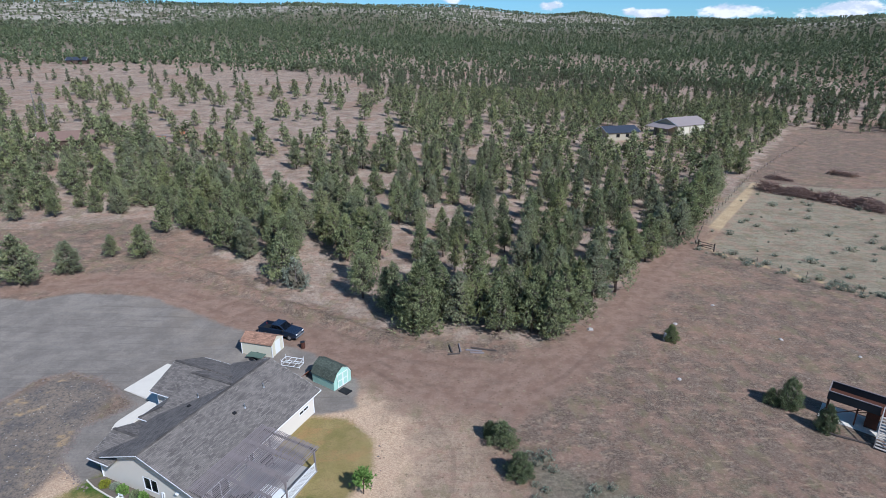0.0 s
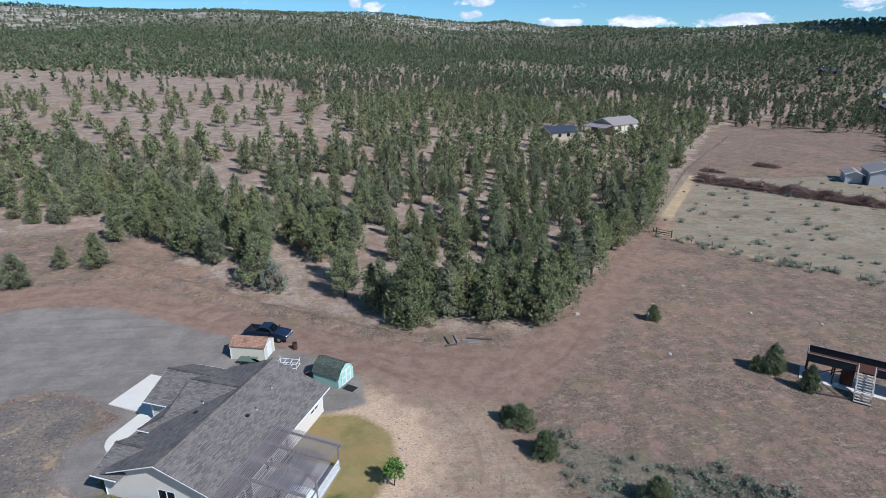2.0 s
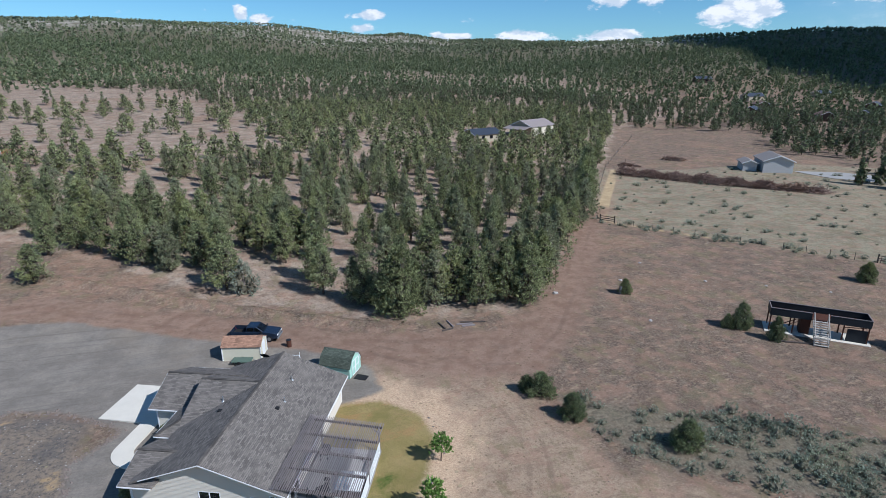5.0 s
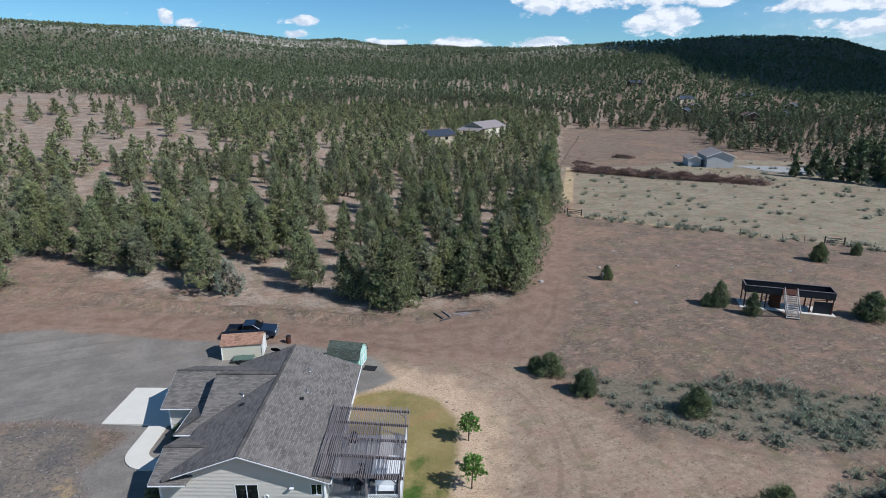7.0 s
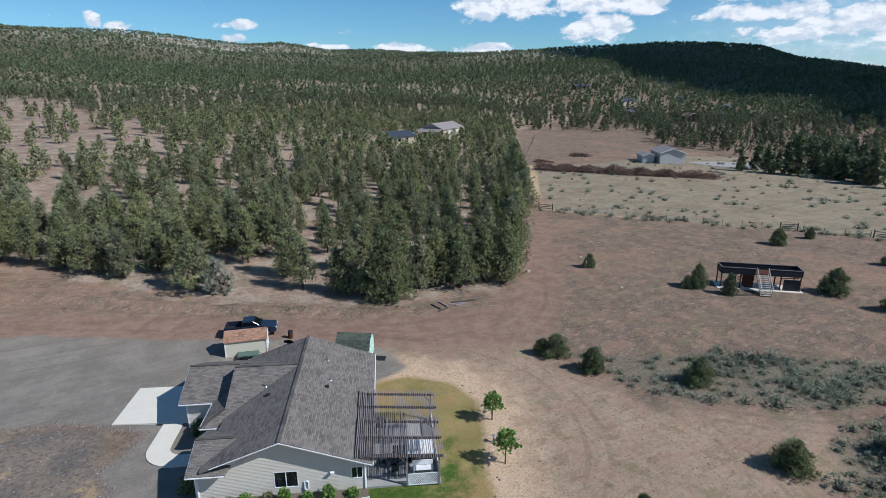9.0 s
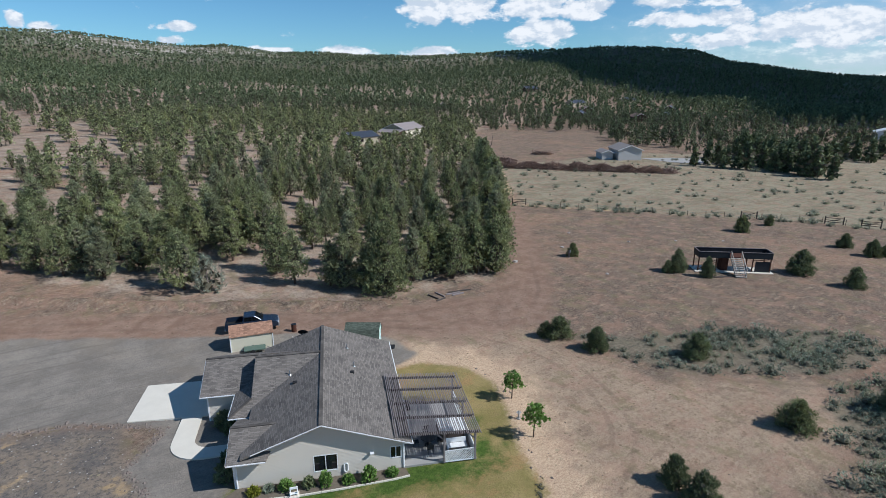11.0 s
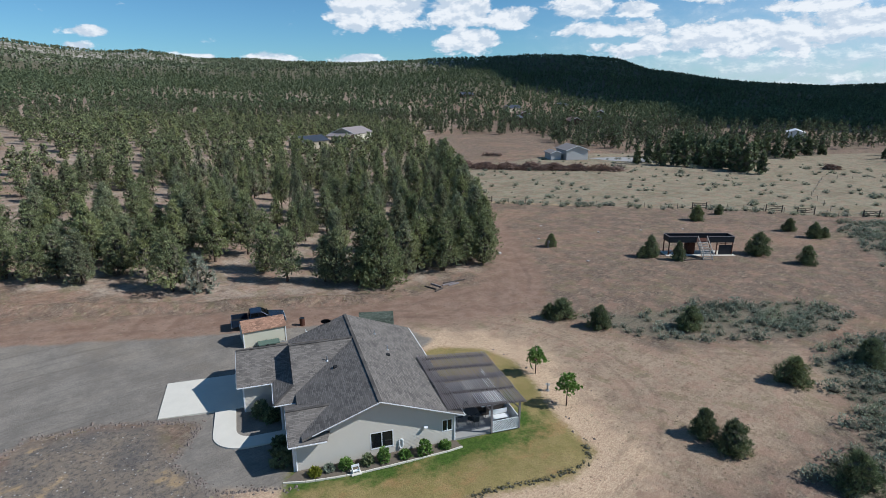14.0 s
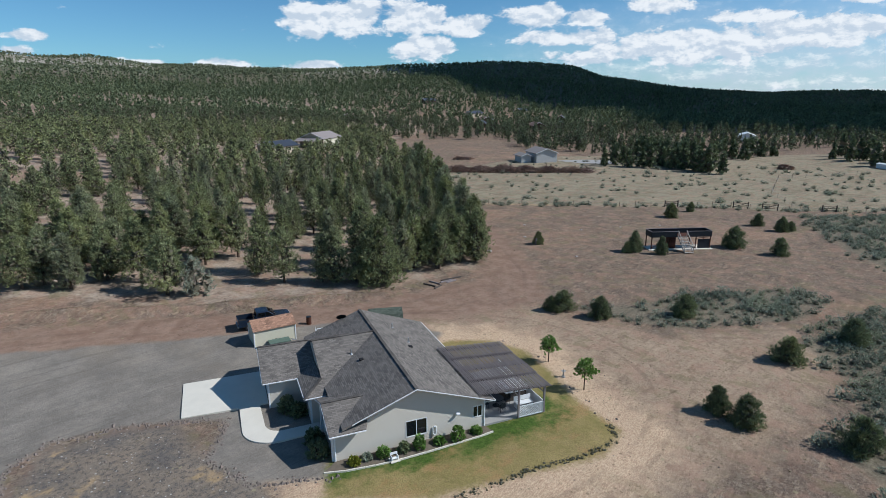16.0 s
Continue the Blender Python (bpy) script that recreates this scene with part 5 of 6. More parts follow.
# ---- logs by the wood's corner ----
for k, (x, y, turn, length) in enumerate(((1.0, 64.0, 100, 2.0), (2.2, 64.2, 96, 2.0), (1.4, 62.7, 10, 1.6), (4.0, 63.6, -8, 2.2), (5.3, 63.9, -14, 3.4), (4.4, 63.0, -4, 1.8))):
    bm = bmesh.new()
    beam(bm, (-length / 2, 0, 0.09), (length / 2, 0, 0.09), 0.18, 0.18)
    ob = tagged(part("railway_tie", bevelled(bm, 0.02), M_GREYWOOD if k % 2 else M_DARKWOOD), "weathered timber lying on the bare ground", "timber", "timbers by the wood")
    ob.matrix_basis = pose(x, y, float(height(x, y)), 0, 0, turn)

# ---- steel trough on stilts with a stair ----
PX, PY, PTURN = 40.6, 50.1, -41.0
stand = thing("stilt_platform", PX, PY, PTURN, "dark steel trough on posts with timber stairs", "platform")
L, DP = 10.7, 2.4
bm = bmesh.new()
box(bm, (-0.4, -0.5, 0.0), (L + 0.3, DP + 0.2, 0.1))
part("slab", bm, M_CONCRETE, stand, "pale concrete slab under the platform")
for nm, lo, hi in (("deck", (0, 0, 2.25), (L, DP, 2.35)), ("side_panel", (0, -0.04, 2.2), (4.5, 0.02, 3.15)), ("side_panel", (6.4, -0.04, 2.2), (L, 0.02, 3.15)), ("side_panel", (0, DP - 0.02, 2.2), (L, DP + 0.04, 3.15)), ("end_panel", (-0.04, 0.02, 2.2), (0.02, DP - 0.02, 3.15)), ("end_panel", (L - 0.02, 0.02, 2.2), (L + 0.04, DP - 0.02, 3.15))):
    bm = bmesh.new()
    box(bm, lo, hi)
    part(nm, bm, M_DARKMETAL if nm != "deck" else M_RUST, stand, "dark painted steel side" if nm != "deck" else "")
for a, b in (((0, -0.02), (4.5, -0.02)), ((6.4, -0.02), (L, -0.02)), ((0, DP), (L, DP)), ((0, 0), (0, DP)), ((L, 0), (L, DP))):
    bm = bmesh.new()
    beam(bm, (*a, 3.18), (*b, 3.18), 0.1, 0.07)
    part("top_rail", bm, M_GREYWOOD, stand)
for x in (0.12, 2.7, 8.0, L - 0.12):
    for y in (0.12, DP - 0.12):
        bm = bmesh.new()
        box(bm, (x - 0.07, y - 0.07, 0.08), (x + 0.07, y + 0.07, 2.25))
        part("post", bm, M_RUST, stand)
for nm, lo, hi, mt in (("wall_panel", (8.4, 0.1, 0.1), (L - 0.2, 0.16, 1.75), M_DARKMETAL), ("storage_box", (3.5, 0.5, 0.1), (4.6, 1.9, 2.0), M_RUST)):
    bm = bmesh.new()
    box(bm, lo, hi)
    part(nm, bm, mt, stand)
for a, b in (((0.1, 0.1, 0.3), (3.0, 0.1, 2.1)), ((2.7, DP - 0.1, 0.4), (5.6, DP - 0.1, 1.9)), ((8.0, 0.1, 1.9), (10.3, 0.1, 2.1))):
    bm = bmesh.new()
    beam(bm, a, b, 0.06, 0.08)
    part("brace", bm, M_RUST, stand)
for k in range(11):
    f = k / 10
    bm = bmesh.new()
    box(bm, (4.75, -0.2 - 2.5 * f - 0.15, 2.2 - 2.05 * f), (6.15, -0.2 - 2.5 * f + 0.15, 2.26 - 2.05 * f))
    part("stair_tread", bm, M_PALEWOOD, stand)
for x in (4.7, 6.2):
    bm = bmesh.new()
    beam(bm, (x, 0.0, 2.25), (x, -2.75, 0.05), 0.07, 0.24)
    part("stringer", bm, M_PALEWOOD, stand)
    bm = bmesh.new()
    beam(bm, (x, 0.1, 3.3), (x, -2.7, 1.1), 0.09, 0.1)
    part("handrail", bm, M_PALEWOOD, stand)
    for f in (0.02, 0.5, 0.98):
        bm = bmesh.new()
        beam(bm, (x, -2.65 * f, 2.3 - 2.2 * f), (x, -2.65 * f, 3.25 - 2.15 * f), 0.08, 0.08)
        part("newel", bm, M_PALEWOOD, stand)
for k, (x, y, turn) in enumerate(((40.5, 46.4, -30), (41.1, 46.0, -28))):
    bm = bmesh.new()
    beam(bm, (-1.6, 0, 0.08), (1.6, 0, 0.08), 0.15, 0.15)
    ob = tagged(part("timber", bm, M_DARKWOOD), "long dark timber lying by the platform", "timber", "timbers by the platform")
    ob.matrix_basis = pose(x, y, float(height(x, y)), 0, 0, turn)
post = thing("power_pedestal", 29.6, 66.2, 15, "weathered wooden utility post by a bush", "post")
bm = bmesh.new()
box(bm, (-0.12, -0.12, 0), (0.12, 0.12, 1.25))
part("post", bm, M_GREYWOOD, post)
bm = bmesh.new()
box(bm, (-0.18, -0.2, 0.75), (0.18, -0.12, 1.2))
part("meter_box", bevelled(bm, 0.02), M_METAL, post)

def tree_master(name, tall, rad, low, seed, count, blades, size, material, label, lump=0.22, point=0.62, bark=None, width=0.3, lobes=0, face=0.3):
    """A tree: a tapered trunk with limbs, and a crown of leaf sprays."""
    g = random.Random(seed)
    root = thing(name, 0, 0, 0, label, "tree", "", 0)
    bm = bmesh.new()
    lean = Vector((g.uniform(-0.03, 0.03) * tall, g.uniform(-0.03, 0.03) * tall, tall * 0.9))
    tube(bm, (0, 0, -0.3), lean * 0.4, 0.018 * tall + 0.03, 0.012 * tall + 0.02, 7)
    tube(bm, lean * 0.4, lean, 0.012 * tall + 0.02, 0.02, 6)
    for k in range(9):
        f = low / tall + (0.9 - low / tall) * (k + g.random()) / 10
        a = g.uniform(0, 6.28)
        reach = rad * (1 - f) ** 0.6 * 0.85
        s = lean * f
        tube(bm, s, s + Vector((reach * math.cos(a), reach * math.sin(a), reach * 0.35)), 0.045, 0.012, 4)
    part("trunk", bm, bark or M_BARK, root, "brown bark trunk with bare lower limbs")
    p, o = crown_points(count, tall, rad, low, lump, point, seed, 0.45, lobes)
    cr = new("crown", tri_mesh("crown", tufts(count, blades, size, 0.5, p, o, width, 0.75, seed, face), material))
    tw = new("branchwork", tri_mesh("branchwork", inner_twigs(p, 0.09, size * 2.2, seed, 0.5), M_TWIG))
    tw.parent = root
    cr.parent = root
    return root


pines = [tree_master("pine_tree", 9.0 + k * 0.2, 2.7 + 0.3 * (k % 3), 0.9 + 0.35 * (k % 4), 11 + k, 1080, 8, 0.34, M_PINE,
                     "olive-green young pine with a ragged pointed crown", 0.2, 0.56 + 0.1 * (k % 3), None, 0.115, 74 + 8 * (k % 3)) for k in range(8)]
slim = [tree_master("pine_tree", 9.0 + k * 0.2, 2.6 + 0.3 * (k % 3), 0.8 + 0.3 * (k % 3), 31 + k, 600, 6, 0.4, M_PINE,
                    "olive-green young pine with a ragged pointed crown", 0.2, 0.58 + 0.1 * (k % 3), None, 0.125, 60) for k in range(5)]
junipers = [tree_master("juniper_tree", 3.2, 1.65 + 0.2 * k, 0.05, 41 + k, 1700, 8, 0.26, M_JUNIPER, "dark green dense juniper bush on open ground", 0.15, 0.46, None, 0.075, 70, 0.15) for k in range(3)]
greys = [tree_master("sparse_tree", 6.5, 2.9, 0.4, 61, 300, 5, 0.6, M_SAGE, "grey half-bare tree at the wood's edge", 0.3, 0.45, M_DEADWOOD, 0.07, 24)]


def plant(master, x, y, scale=1.0, wide=1.0, label="", group=""):
    s = Matrix.Diagonal((scale * wide, scale * wide, scale, 1))
    ob = copy_thing(master, pose(x, y, float(height(x, y)) - 0.04, 0, 0, rng.uniform(0, 360)) @ s)
    return tagged(ob, label, "", group)


# the wood's near edge and the single trees, one by one: x, y, scale
EDGE = [(-3.2, 69.6, 1.06), (2.2, 71.0, 0.9), (7.7, 68.7, 0.9), (12.2, 68.5, 0.8), (14.9, 67.3, 0.95), (18.9, 71.5, 1.02), (22.5, 77, 1.05), (27.6, 82, 1.05), (32.2, 91, 1.08), (37, 95.5, 1.0), (41, 100.5, 1.05),
        (-2.2, 82.7, 0.95), (-12.7, 85.4, 1.0), (-8.5, 76, 0.7), (-17.2, 94.3, 0.9), (-27.2, 91.5, 0.92), (-30.3, 95.4, 0.9), (-37.1, 97.7, 0.85), (-39.6, 97.3, 0.8), (-46.8, 104, 0.85), (-42.5, 101, 0.8), (-54.6, 104.5, 0.8),
        (-58.5, 92.6, 0.42), (-53.2, 92.9, 0.62), (-61.6, 85.5, 0.66), (-66.3, 80.9, 0.92), (46.5, 104.5, 1.05), (50, 110.5, 1.2), (56, 120, 1.25), (62.7, 130, 1.35), (67.5, 137.5, 1.2), (72, 145, 0.95), (90.4, 168, 1.0),
        (-0.2, 72.8, 0.92), (5.2, 71.8, 0.95), (10.2, 70.6, 0.92), (-7.2, 74.5, 0.85), (-1.5, 76.5, 0.95), (16.6, 70.4, 0.95), (-12.5, 79.5, 0.8), (13.3, 71.8, 1.0), (-5.5, 71.6, 0.62), (8.6, 73.8, 1.0)]
placed = []
broad = tree_master("pine_tree", 9.6, 3.7, 0.25, 57, 2200, 8, 0.34, M_PINE, "broad bushy pine at the wood's corner", 0.2, 0.55, None, 0.115, 120)
for k, (x, y, s) in enumerate(EDGE):
    plant(broad if k == 0 else pines[k % 8], x, y, s, 1.08 if k == 0 else 1.5 if 21 < k < 26 else 1.12, group="pines of the wood")
    placed.append((x, y))
plant(greys[0], -23.6, 82.6, 0.85)
BUSHES = [(30.5, 66.3, 0.85, 1), (37.8, 51.7, 1.3, 0.75), (36.2, 52.3, 0.75, 0.7), (39.3, 47.7, 1.15, 0.75), (52.3, 40.4, 1.35, 1.1), (52.3, 33.2, 1.1, 0.9), (71.4, 37.7, 1.1, 1), (73.2, 36.6, 0.7, 1), (73.5, 42.6, 0.95, 0.9), (69.4, 58.6, 1.2, 1), (78.7, 58, 0.8, 0.9),
          (5.9, 45.6, 0.95, 1.1), (7.0, 41.1, 1.0, 1.1), (14.4, 34.0, 1.0, 1.1), (9.6, 21.9, 1.0, 1.05), (-5.0, 23.7, 0.9, 1.0), (-5.3, 21.4, 0.98, 1.0), (-3.1, 14.0, 1.0, 1.05), (18.9, 18.0, 1.1, 1.2), (4.8, 46.6, 0.7, 1)]
for k, (x, y, s, w) in enumerate(BUSHES):
    plant(junipers[k % 3], x, y, s * 0.86, w * 0.97, group="junipers on the open ground")


CLEARING = [(-170, 208), (-105, 196), (-42, 182), (-14, 208), (-20, 280), (-35, 330), (-79, 430), (-150, 460), (-225, 483), (-330, 440), (-300, 330), (-200, 210)]


def wood_density(x, y):
    """How thickly trees stand, 0 to 1: close in the wedge, loose to the west, few in the pale clearing."""
    d = inside(x, y, WOOD)
    core = smooth(d, 1.0, 4)
    gap = smooth(inside(x, y, CLEARING), -6, 8)
    patch = 0.5 + 0.5 * np.sin(x * 0.11 + 1.3 * np.sin(y * 0.07)) * np.sin(y * 0.095 + 0.8)
    west = smooth(-x - 0.05 * (y - 70), -2, 14)
    open_strip = smooth(inside(x, y, [(-46, 104), (-28, 100), (-24, 120), (-40, 160), (-75, 158), (-62, 125)]), -3, 4)
    loose = (0.28 + 0.6 * patch) * (1 - 0.55 * open_strip)
    close = 0.55 + 0.45 * patch
    belt = smooth(inside(x, y, [(-150, 125), (-112, 108), (-84, 101), (-62, 110), (-46, 102), (-33, 94), (-14, 94), (-14, 112), (-40, 124), (-50, 135), (-66, 150), (-84, 166), (-125, 158), (-150, 160)]), -2, 3)
    loose = np.maximum(loose, 2.0 * belt)
    return core * (close * (1 - west) + loose * west) * (1 - gap * 0.8) * 0.008


def scatter(n, lo, hi, gap, density, keep, seed):
    """Random places in a box, at least gap apart, thinned by the density."""
    g = np.random.default_rng(seed)
    c = np.column_stack((g.uniform(lo[0], hi[0], n), g.uniform(lo[1], hi[1], n)))
    c = c[g.random(n) < density(c[:, 0], c[:, 1])]
    grid, out = {}, list(keep)
    for p in out:
        grid.setdefault((int(p[0] // gap), int(p[1] // gap)), []).append(p)
    fresh = []
    for p in c:
        i, j = int(p[0] // gap), int(p[1] // gap)
        if all((p[0] - q[0]) ** 2 + (p[1] - q[1]) ** 2 > gap * gap for a in (-1, 0, 1) for b in (-1, 0, 1) for q in grid.get((i + a, j + b), ())):
            grid.setdefault((i, j), []).append(p)
            fresh.append((float(p[0]), float(p[1])))
    return fresh


HOUSES_CLEAR = [(314, 116, 13), (300, 110, 9), (66, 205, 7), (-115, 172, 9.5), (-109, 161, 5), (-90, 145, 5), (-93, 190, 9), (68, 218, 12), (100, 234, 15), (86, 222, 10), (70, 206, 7), (92, 220, 7), (135, 143, 18), (148, 128, 10)]


def clear_of(x, y):
    ok = np.ones(np.shape(x), bool)
    for cx, cy, r in HOUSES_CLEAR:
        ok &= np.hypot(x - cx, y - cy) > r
    return ok


wood = scatter(700000, (-200, 60), (170, 330), 3.9, lambda x, y: wood_density(x, y) * clear_of(x, y), placed, 3)
wood.sort(key=lambda p: math.hypot(p[0] + 15, p[1] - 25))
near_wood, mid_wood = wood[:270], wood[270:]
for j, (x, y) in enumerate(near_wood):
    k = int(rng.integers(0, 5))
    s = float(rng.uniform(0.62, 1.08)) * (0.92 if x < -25 else 1.0)
    plant(pines[k + j % 4] if j < 100 else slim[k], x, y, s, float(rng.uniform(0.85, 1.1)) * (1.22 if x < -12 else 1.0), group="pines of the wood")


def forest(name, places, templates, material, label, seed, tall=(6.5, 10.5), kind="stuff", category="trees"):
    """One mesh of many trees, each a turned and scaled template."""
    g = np.random.default_rng(seed)
    p = np.array(places)
    z = height(p[:, 0], p[:, 1])
    pick, turn, s = g.integers(0, len(templates), len(p)), g.uniform(0, 6.28, len(p)), g.uniform(*tall, len(p))
    w = s * g.uniform(0.85, 1.25, len(p))
    out, kinds = [], []
    for k, (tpl, leafy) in enumerate(templates):
        sel = pick == k
        kinds.append(np.tile(np.arange(len(tpl) // 3) >= leafy, int(sel.sum())))
        c, q = np.cos(turn[sel])[:, None], np.sin(turn[sel])[:, None]
        xx = (tpl[None, :, 0] * c - tpl[None, :, 1] * q) * w[sel][:, None] + p[sel, 0][:, None]
        yy = (tpl[None, :, 0] * q + tpl[None, :, 1] * c) * w[sel][:, None] + p[sel, 1][:, None]
        zz = tpl[None, :, 2] * s[sel][:, None] + z[sel][:, None]
        out.append(np.stack((xx, yy, zz), axis=2).reshape(-1, 3))
    return tagged(new(name, tri_mesh(name, np.concatenate(out), material, M_TWIG, np.concatenate(kinds))), label, category, "", kind)


def template(count, blades, size, seed, rad=0.2, low=0.1, width=0.32, share=0.09, point=0.72):
    """A unit-high tree of leaf sprays on a thin stem, and how many of its triangles are leaves."""
    p, o = crown_points(count, 1.0, rad, low, 0.2, point, seed, 0.45, max(5, count // 3))
    t = tufts(count, blades, size, 0.6, p, o, width, 0.3, seed, 0.35)
    stem = np.array([[-0.012, 0, -0.03], [0.012, 0, -0.03], [0, 0, 0.7], [0, -0.012, -0.03], [0, 0.012, -0.03], [0, 0, 0.7]])
    inner = [inner_twigs(p, share, size * 2.2, seed)] if share else []
    return np.concatenate([t] + inner + [stem]), len(t) // 3


forest("woodland_trees", mid_wood, [template(165, 4, 0.072, 80 + k, 0.38, 0.15, 0.22) for k in range(6)], M_PINE, "olive pines of the wood further up the slope", 5, (5.5, 8.8))


def hill_places(n, r0, r1, seed, az0=-43, az1=89):
    g = np.random.default_rng(seed)
    r = np.sqrt(g.uniform(r0 ** 2, r1 ** 2, n))
    az = np.radians(g.uniform(az0, az1, n))
    x, y = EYE_AT[0] + r * np.sin(az), EYE_AT[1] + r * np.cos(az)
    a = np.degrees(az)
    patch = 0.5 + 0.5 * np.sin(x / 70 + 1.5 * np.sin(y / 110)) * np.sin(y / 60 + x / 190)
    bald = 0.5 * bare_crest(r, a)
    dens = (0.55 + 0.45 * patch) * (1 - bald) * (1 - 0.88 * smooth(inside(x, y, CLEARING), -6, 8))
    ok = (g.random(n) < dens) & clear_of(x, y)
    ok &= ~((x > -200) & (x < 170) & (y > 60) & (y < 330)) & (inside(x, y, PASTURE) < -2)
    # open ground by the barns and the far paddock
    ok &= ~((inside(x, y, [(60, 120), (100, 175), (170, 262), (215, 225), (150, 140), (190, 112), (300, 60), (300, -60), (90, -60), (60, 60)]) > 0))
    return list(zip(x[ok], y[ok]))


forest("hillside_trees", hill_places(5200, 150, 460, 21), [template(70, 3, 0.09, 90 + k, 0.26, 0.14, 0.22) for k in range(5)], M_FARTREE, "olive-green pines covering the lower slopes", 6, (5.0, 9.5))
forest("hillside_trees", hill_places(25000, 440, 1000, 22), [template(12, 3, 0.22, 100 + k, 0.22, 0.08, 0.32, 0, 0.85) for k in range(5)], M_FARTREE, "distant dark green pine forest on the slopes", 7, (4.5, 9.0))
forest("hillside_trees", hill_places(52000, 1000, 1950, 23), [template(5, 2, 0.42, 110 + k, 0.2, 0.08, 0.45, 0) for k in range(4)], M_FARTREE, "scattered far trees up to the skyline ridge", 8, (5.0, 8.5))

# ---- neighbouring houses and barns ----
def building(name, x, y, turn, w, d, eave, ridge, walls, roof, label, category="house", openings=(), lean=0.0, over=0.5, group=""):
    """A gabled building, ridge along its length w: walls, two roof slopes, gable trim, doors and windows on the front (-y) and right (+x)."""
    b = thing(name, x, y, turn, label, category, group)
    bm = bmesh.new()
    prism(bm, [(-d / 2, -1.2), (d / 2, -1.2), (d / 2, eave), (0, ridge), (-d / 2, eave)], -w / 2, w / 2, True)
    part("wall", bm, walls, b)
    s = (ridge - eave) / (d / 2)
    for sg in (-1, 1):
        bm = bmesh.new()
        pts = [(-w / 2 - over, sg * (d / 2 + over), eave - s * over + 0.12), (w / 2 + over, sg * (d / 2 + over), eave - s * over + 0.12), (w / 2 + over, 0, ridge + 0.12), (-w / 2 - over, 0, ridge + 0.12)]
        slab(bm, pts, 0.18)
        part("roof", bm, roof, b)
        for e in (-1, 1):
            bm = bmesh.new()
            beam(bm, (e * (w / 2 + over), sg * (d / 2 + over), eave - s * over), (e * (w / 2 + over), 0, ridge), 0.06, 0.22)
            part("rake_board", bm, M_TRIM, b)
    for face, a, c, lo, hi, mt in openings:
        bm = bmesh.new()
        if face == "front":
            box(bm, (a, -d / 2 - 0.06, lo), (c, -d / 2 + 0.02, hi))
        else:
            box(bm, (w / 2 - 0.02, a, lo), (w / 2 + 0.06, c, hi))
        part("door" if lo < 0.3 else "window", bm, mt, b)
    if lean:
        bm = bmesh.new()
        slab(bm, [(-w / 2 - lean, -d / 2, eave - 0.9), (-w / 2, -d / 2, eave + 0.2), (-w / 2, d / 2, eave + 0.2), (-w / 2 - lean, d / 2, eave - 0.9)], 0.15)
        part("lean_to_roof", bm, roof, b)
        for y0 in (-d / 2 + 0.2, 0, d / 2 - 0.2):
            bm = bmesh.new()
            box(bm, (-w / 2 - lean + 0.2, y0 - 0.1, -1), (-w / 2 - lean + 0.4, y0 + 0.1, eave - 1.0))
            part("lean_to_post", bm, M_DARKWOOD, b)
    return b


building("neighbour_house", 67.5, 219, 15, 13.5, 9, 2.8, 4.6, M_TAN, M_DARKROOF, "tan house with a dark panelled roof behind the wood", "house", [("front", -3, -1.6, 0.9, 2.1, M_GLASS), ("front", 1, 2.4, 0.9, 2.1, M_GLASS), ("right", -1, 0.4, 0.9, 2.1, M_GLASS)])
building("pole_barn", 98, 234, 27, 17, 12, 4.4, 6.8, M_TAN, M_SHEETROOF, "large tan barn with a ribbed metal roof", "barn", [("front", -7.5, -2.0, 0.1, 3.8, M_CREAM), ("front", -1.2, 7.6, 0.1, 3.9, M_CREAM)], 5.5)
building("grey_barn", 135.4, 138.0, 58, 11, 8.4, 3.6, 5.2, M_GREYWALL, M_TANROOF, "pale grey metal barn at the pasture's end", "barn", [("front", -3, -0.5, 0.1, 2.9, M_WHITE)], 0)
building("barn_annex", 129.3, 142.2, 58, 7, 4, 2.5, 3.3, M_GREYWALL, M_TANROOF, "low grey annex beside the barn", "barn")
building("brown_house", -114.5, 172.5, 22, 15, 9, 2.7, 4.7, M_BROWNWALL, M_BROWNROOF, "brown ranch house among junipers", "house", [("front", 1.5, 3.5, 0.9, 2.1, M_GLASS), ("front", -4, -2.5, 0.9, 2.1, M_GLASS), ("right", -2, 0.5, 0.1, 2.2, M_GLASS)])
pad = [(139, 134), (152, 128), (160, 116), (150, 112), (141, 122)]
bm = bmesh.new()
bm.faces.new([bm.verts.new((x, y, float(height(x, y)) + 0.12)) for x, y in pad])
tagged(part("barn_yard", bm, M_YARD), "pale gravel pad beside the grey barn", "yard", "", "structure")
far_roofs = ((238, 396, 14, 20), (398, 469, 15, -10), (297, 306, 14, 35), (431, 366, 16, 10), (304, 258, 15, 50), (399, 298, 14, 30), (361, 369, 16, 0), (-291, 470, 14, 15), (330, 330, 13, 60), (352, 268, 13, 20))
for k, (x, y, w, turn) in enumerate(far_roofs):
    building("far_house", x, y, turn, w, 9, 3.2, 5.4, M_BROWNWALL if k % 3 else M_TAN, M_DARKROOF if k % 4 else M_BROWNROOF, "distant house with a dark roof among trees", "house", [("front", -4, -2.5, 1, 2.2, M_GLASS), ("front", 1.5, 3.5, 1, 2.2, M_GLASS)], group="houses in the far forest")
building("white_barn", 314, 116, 20, 14, 9, 3.4, 5.0, M_WHITE, M_WHITE, "white-roofed building among far trees", "barn")
building("white_trailer", 205, 37, 60, 6, 2.4, 1.6, 1.9, M_WHITE, M_WHITE, "white trailer parked at the pasture's edge", "trailer", over=0.1)

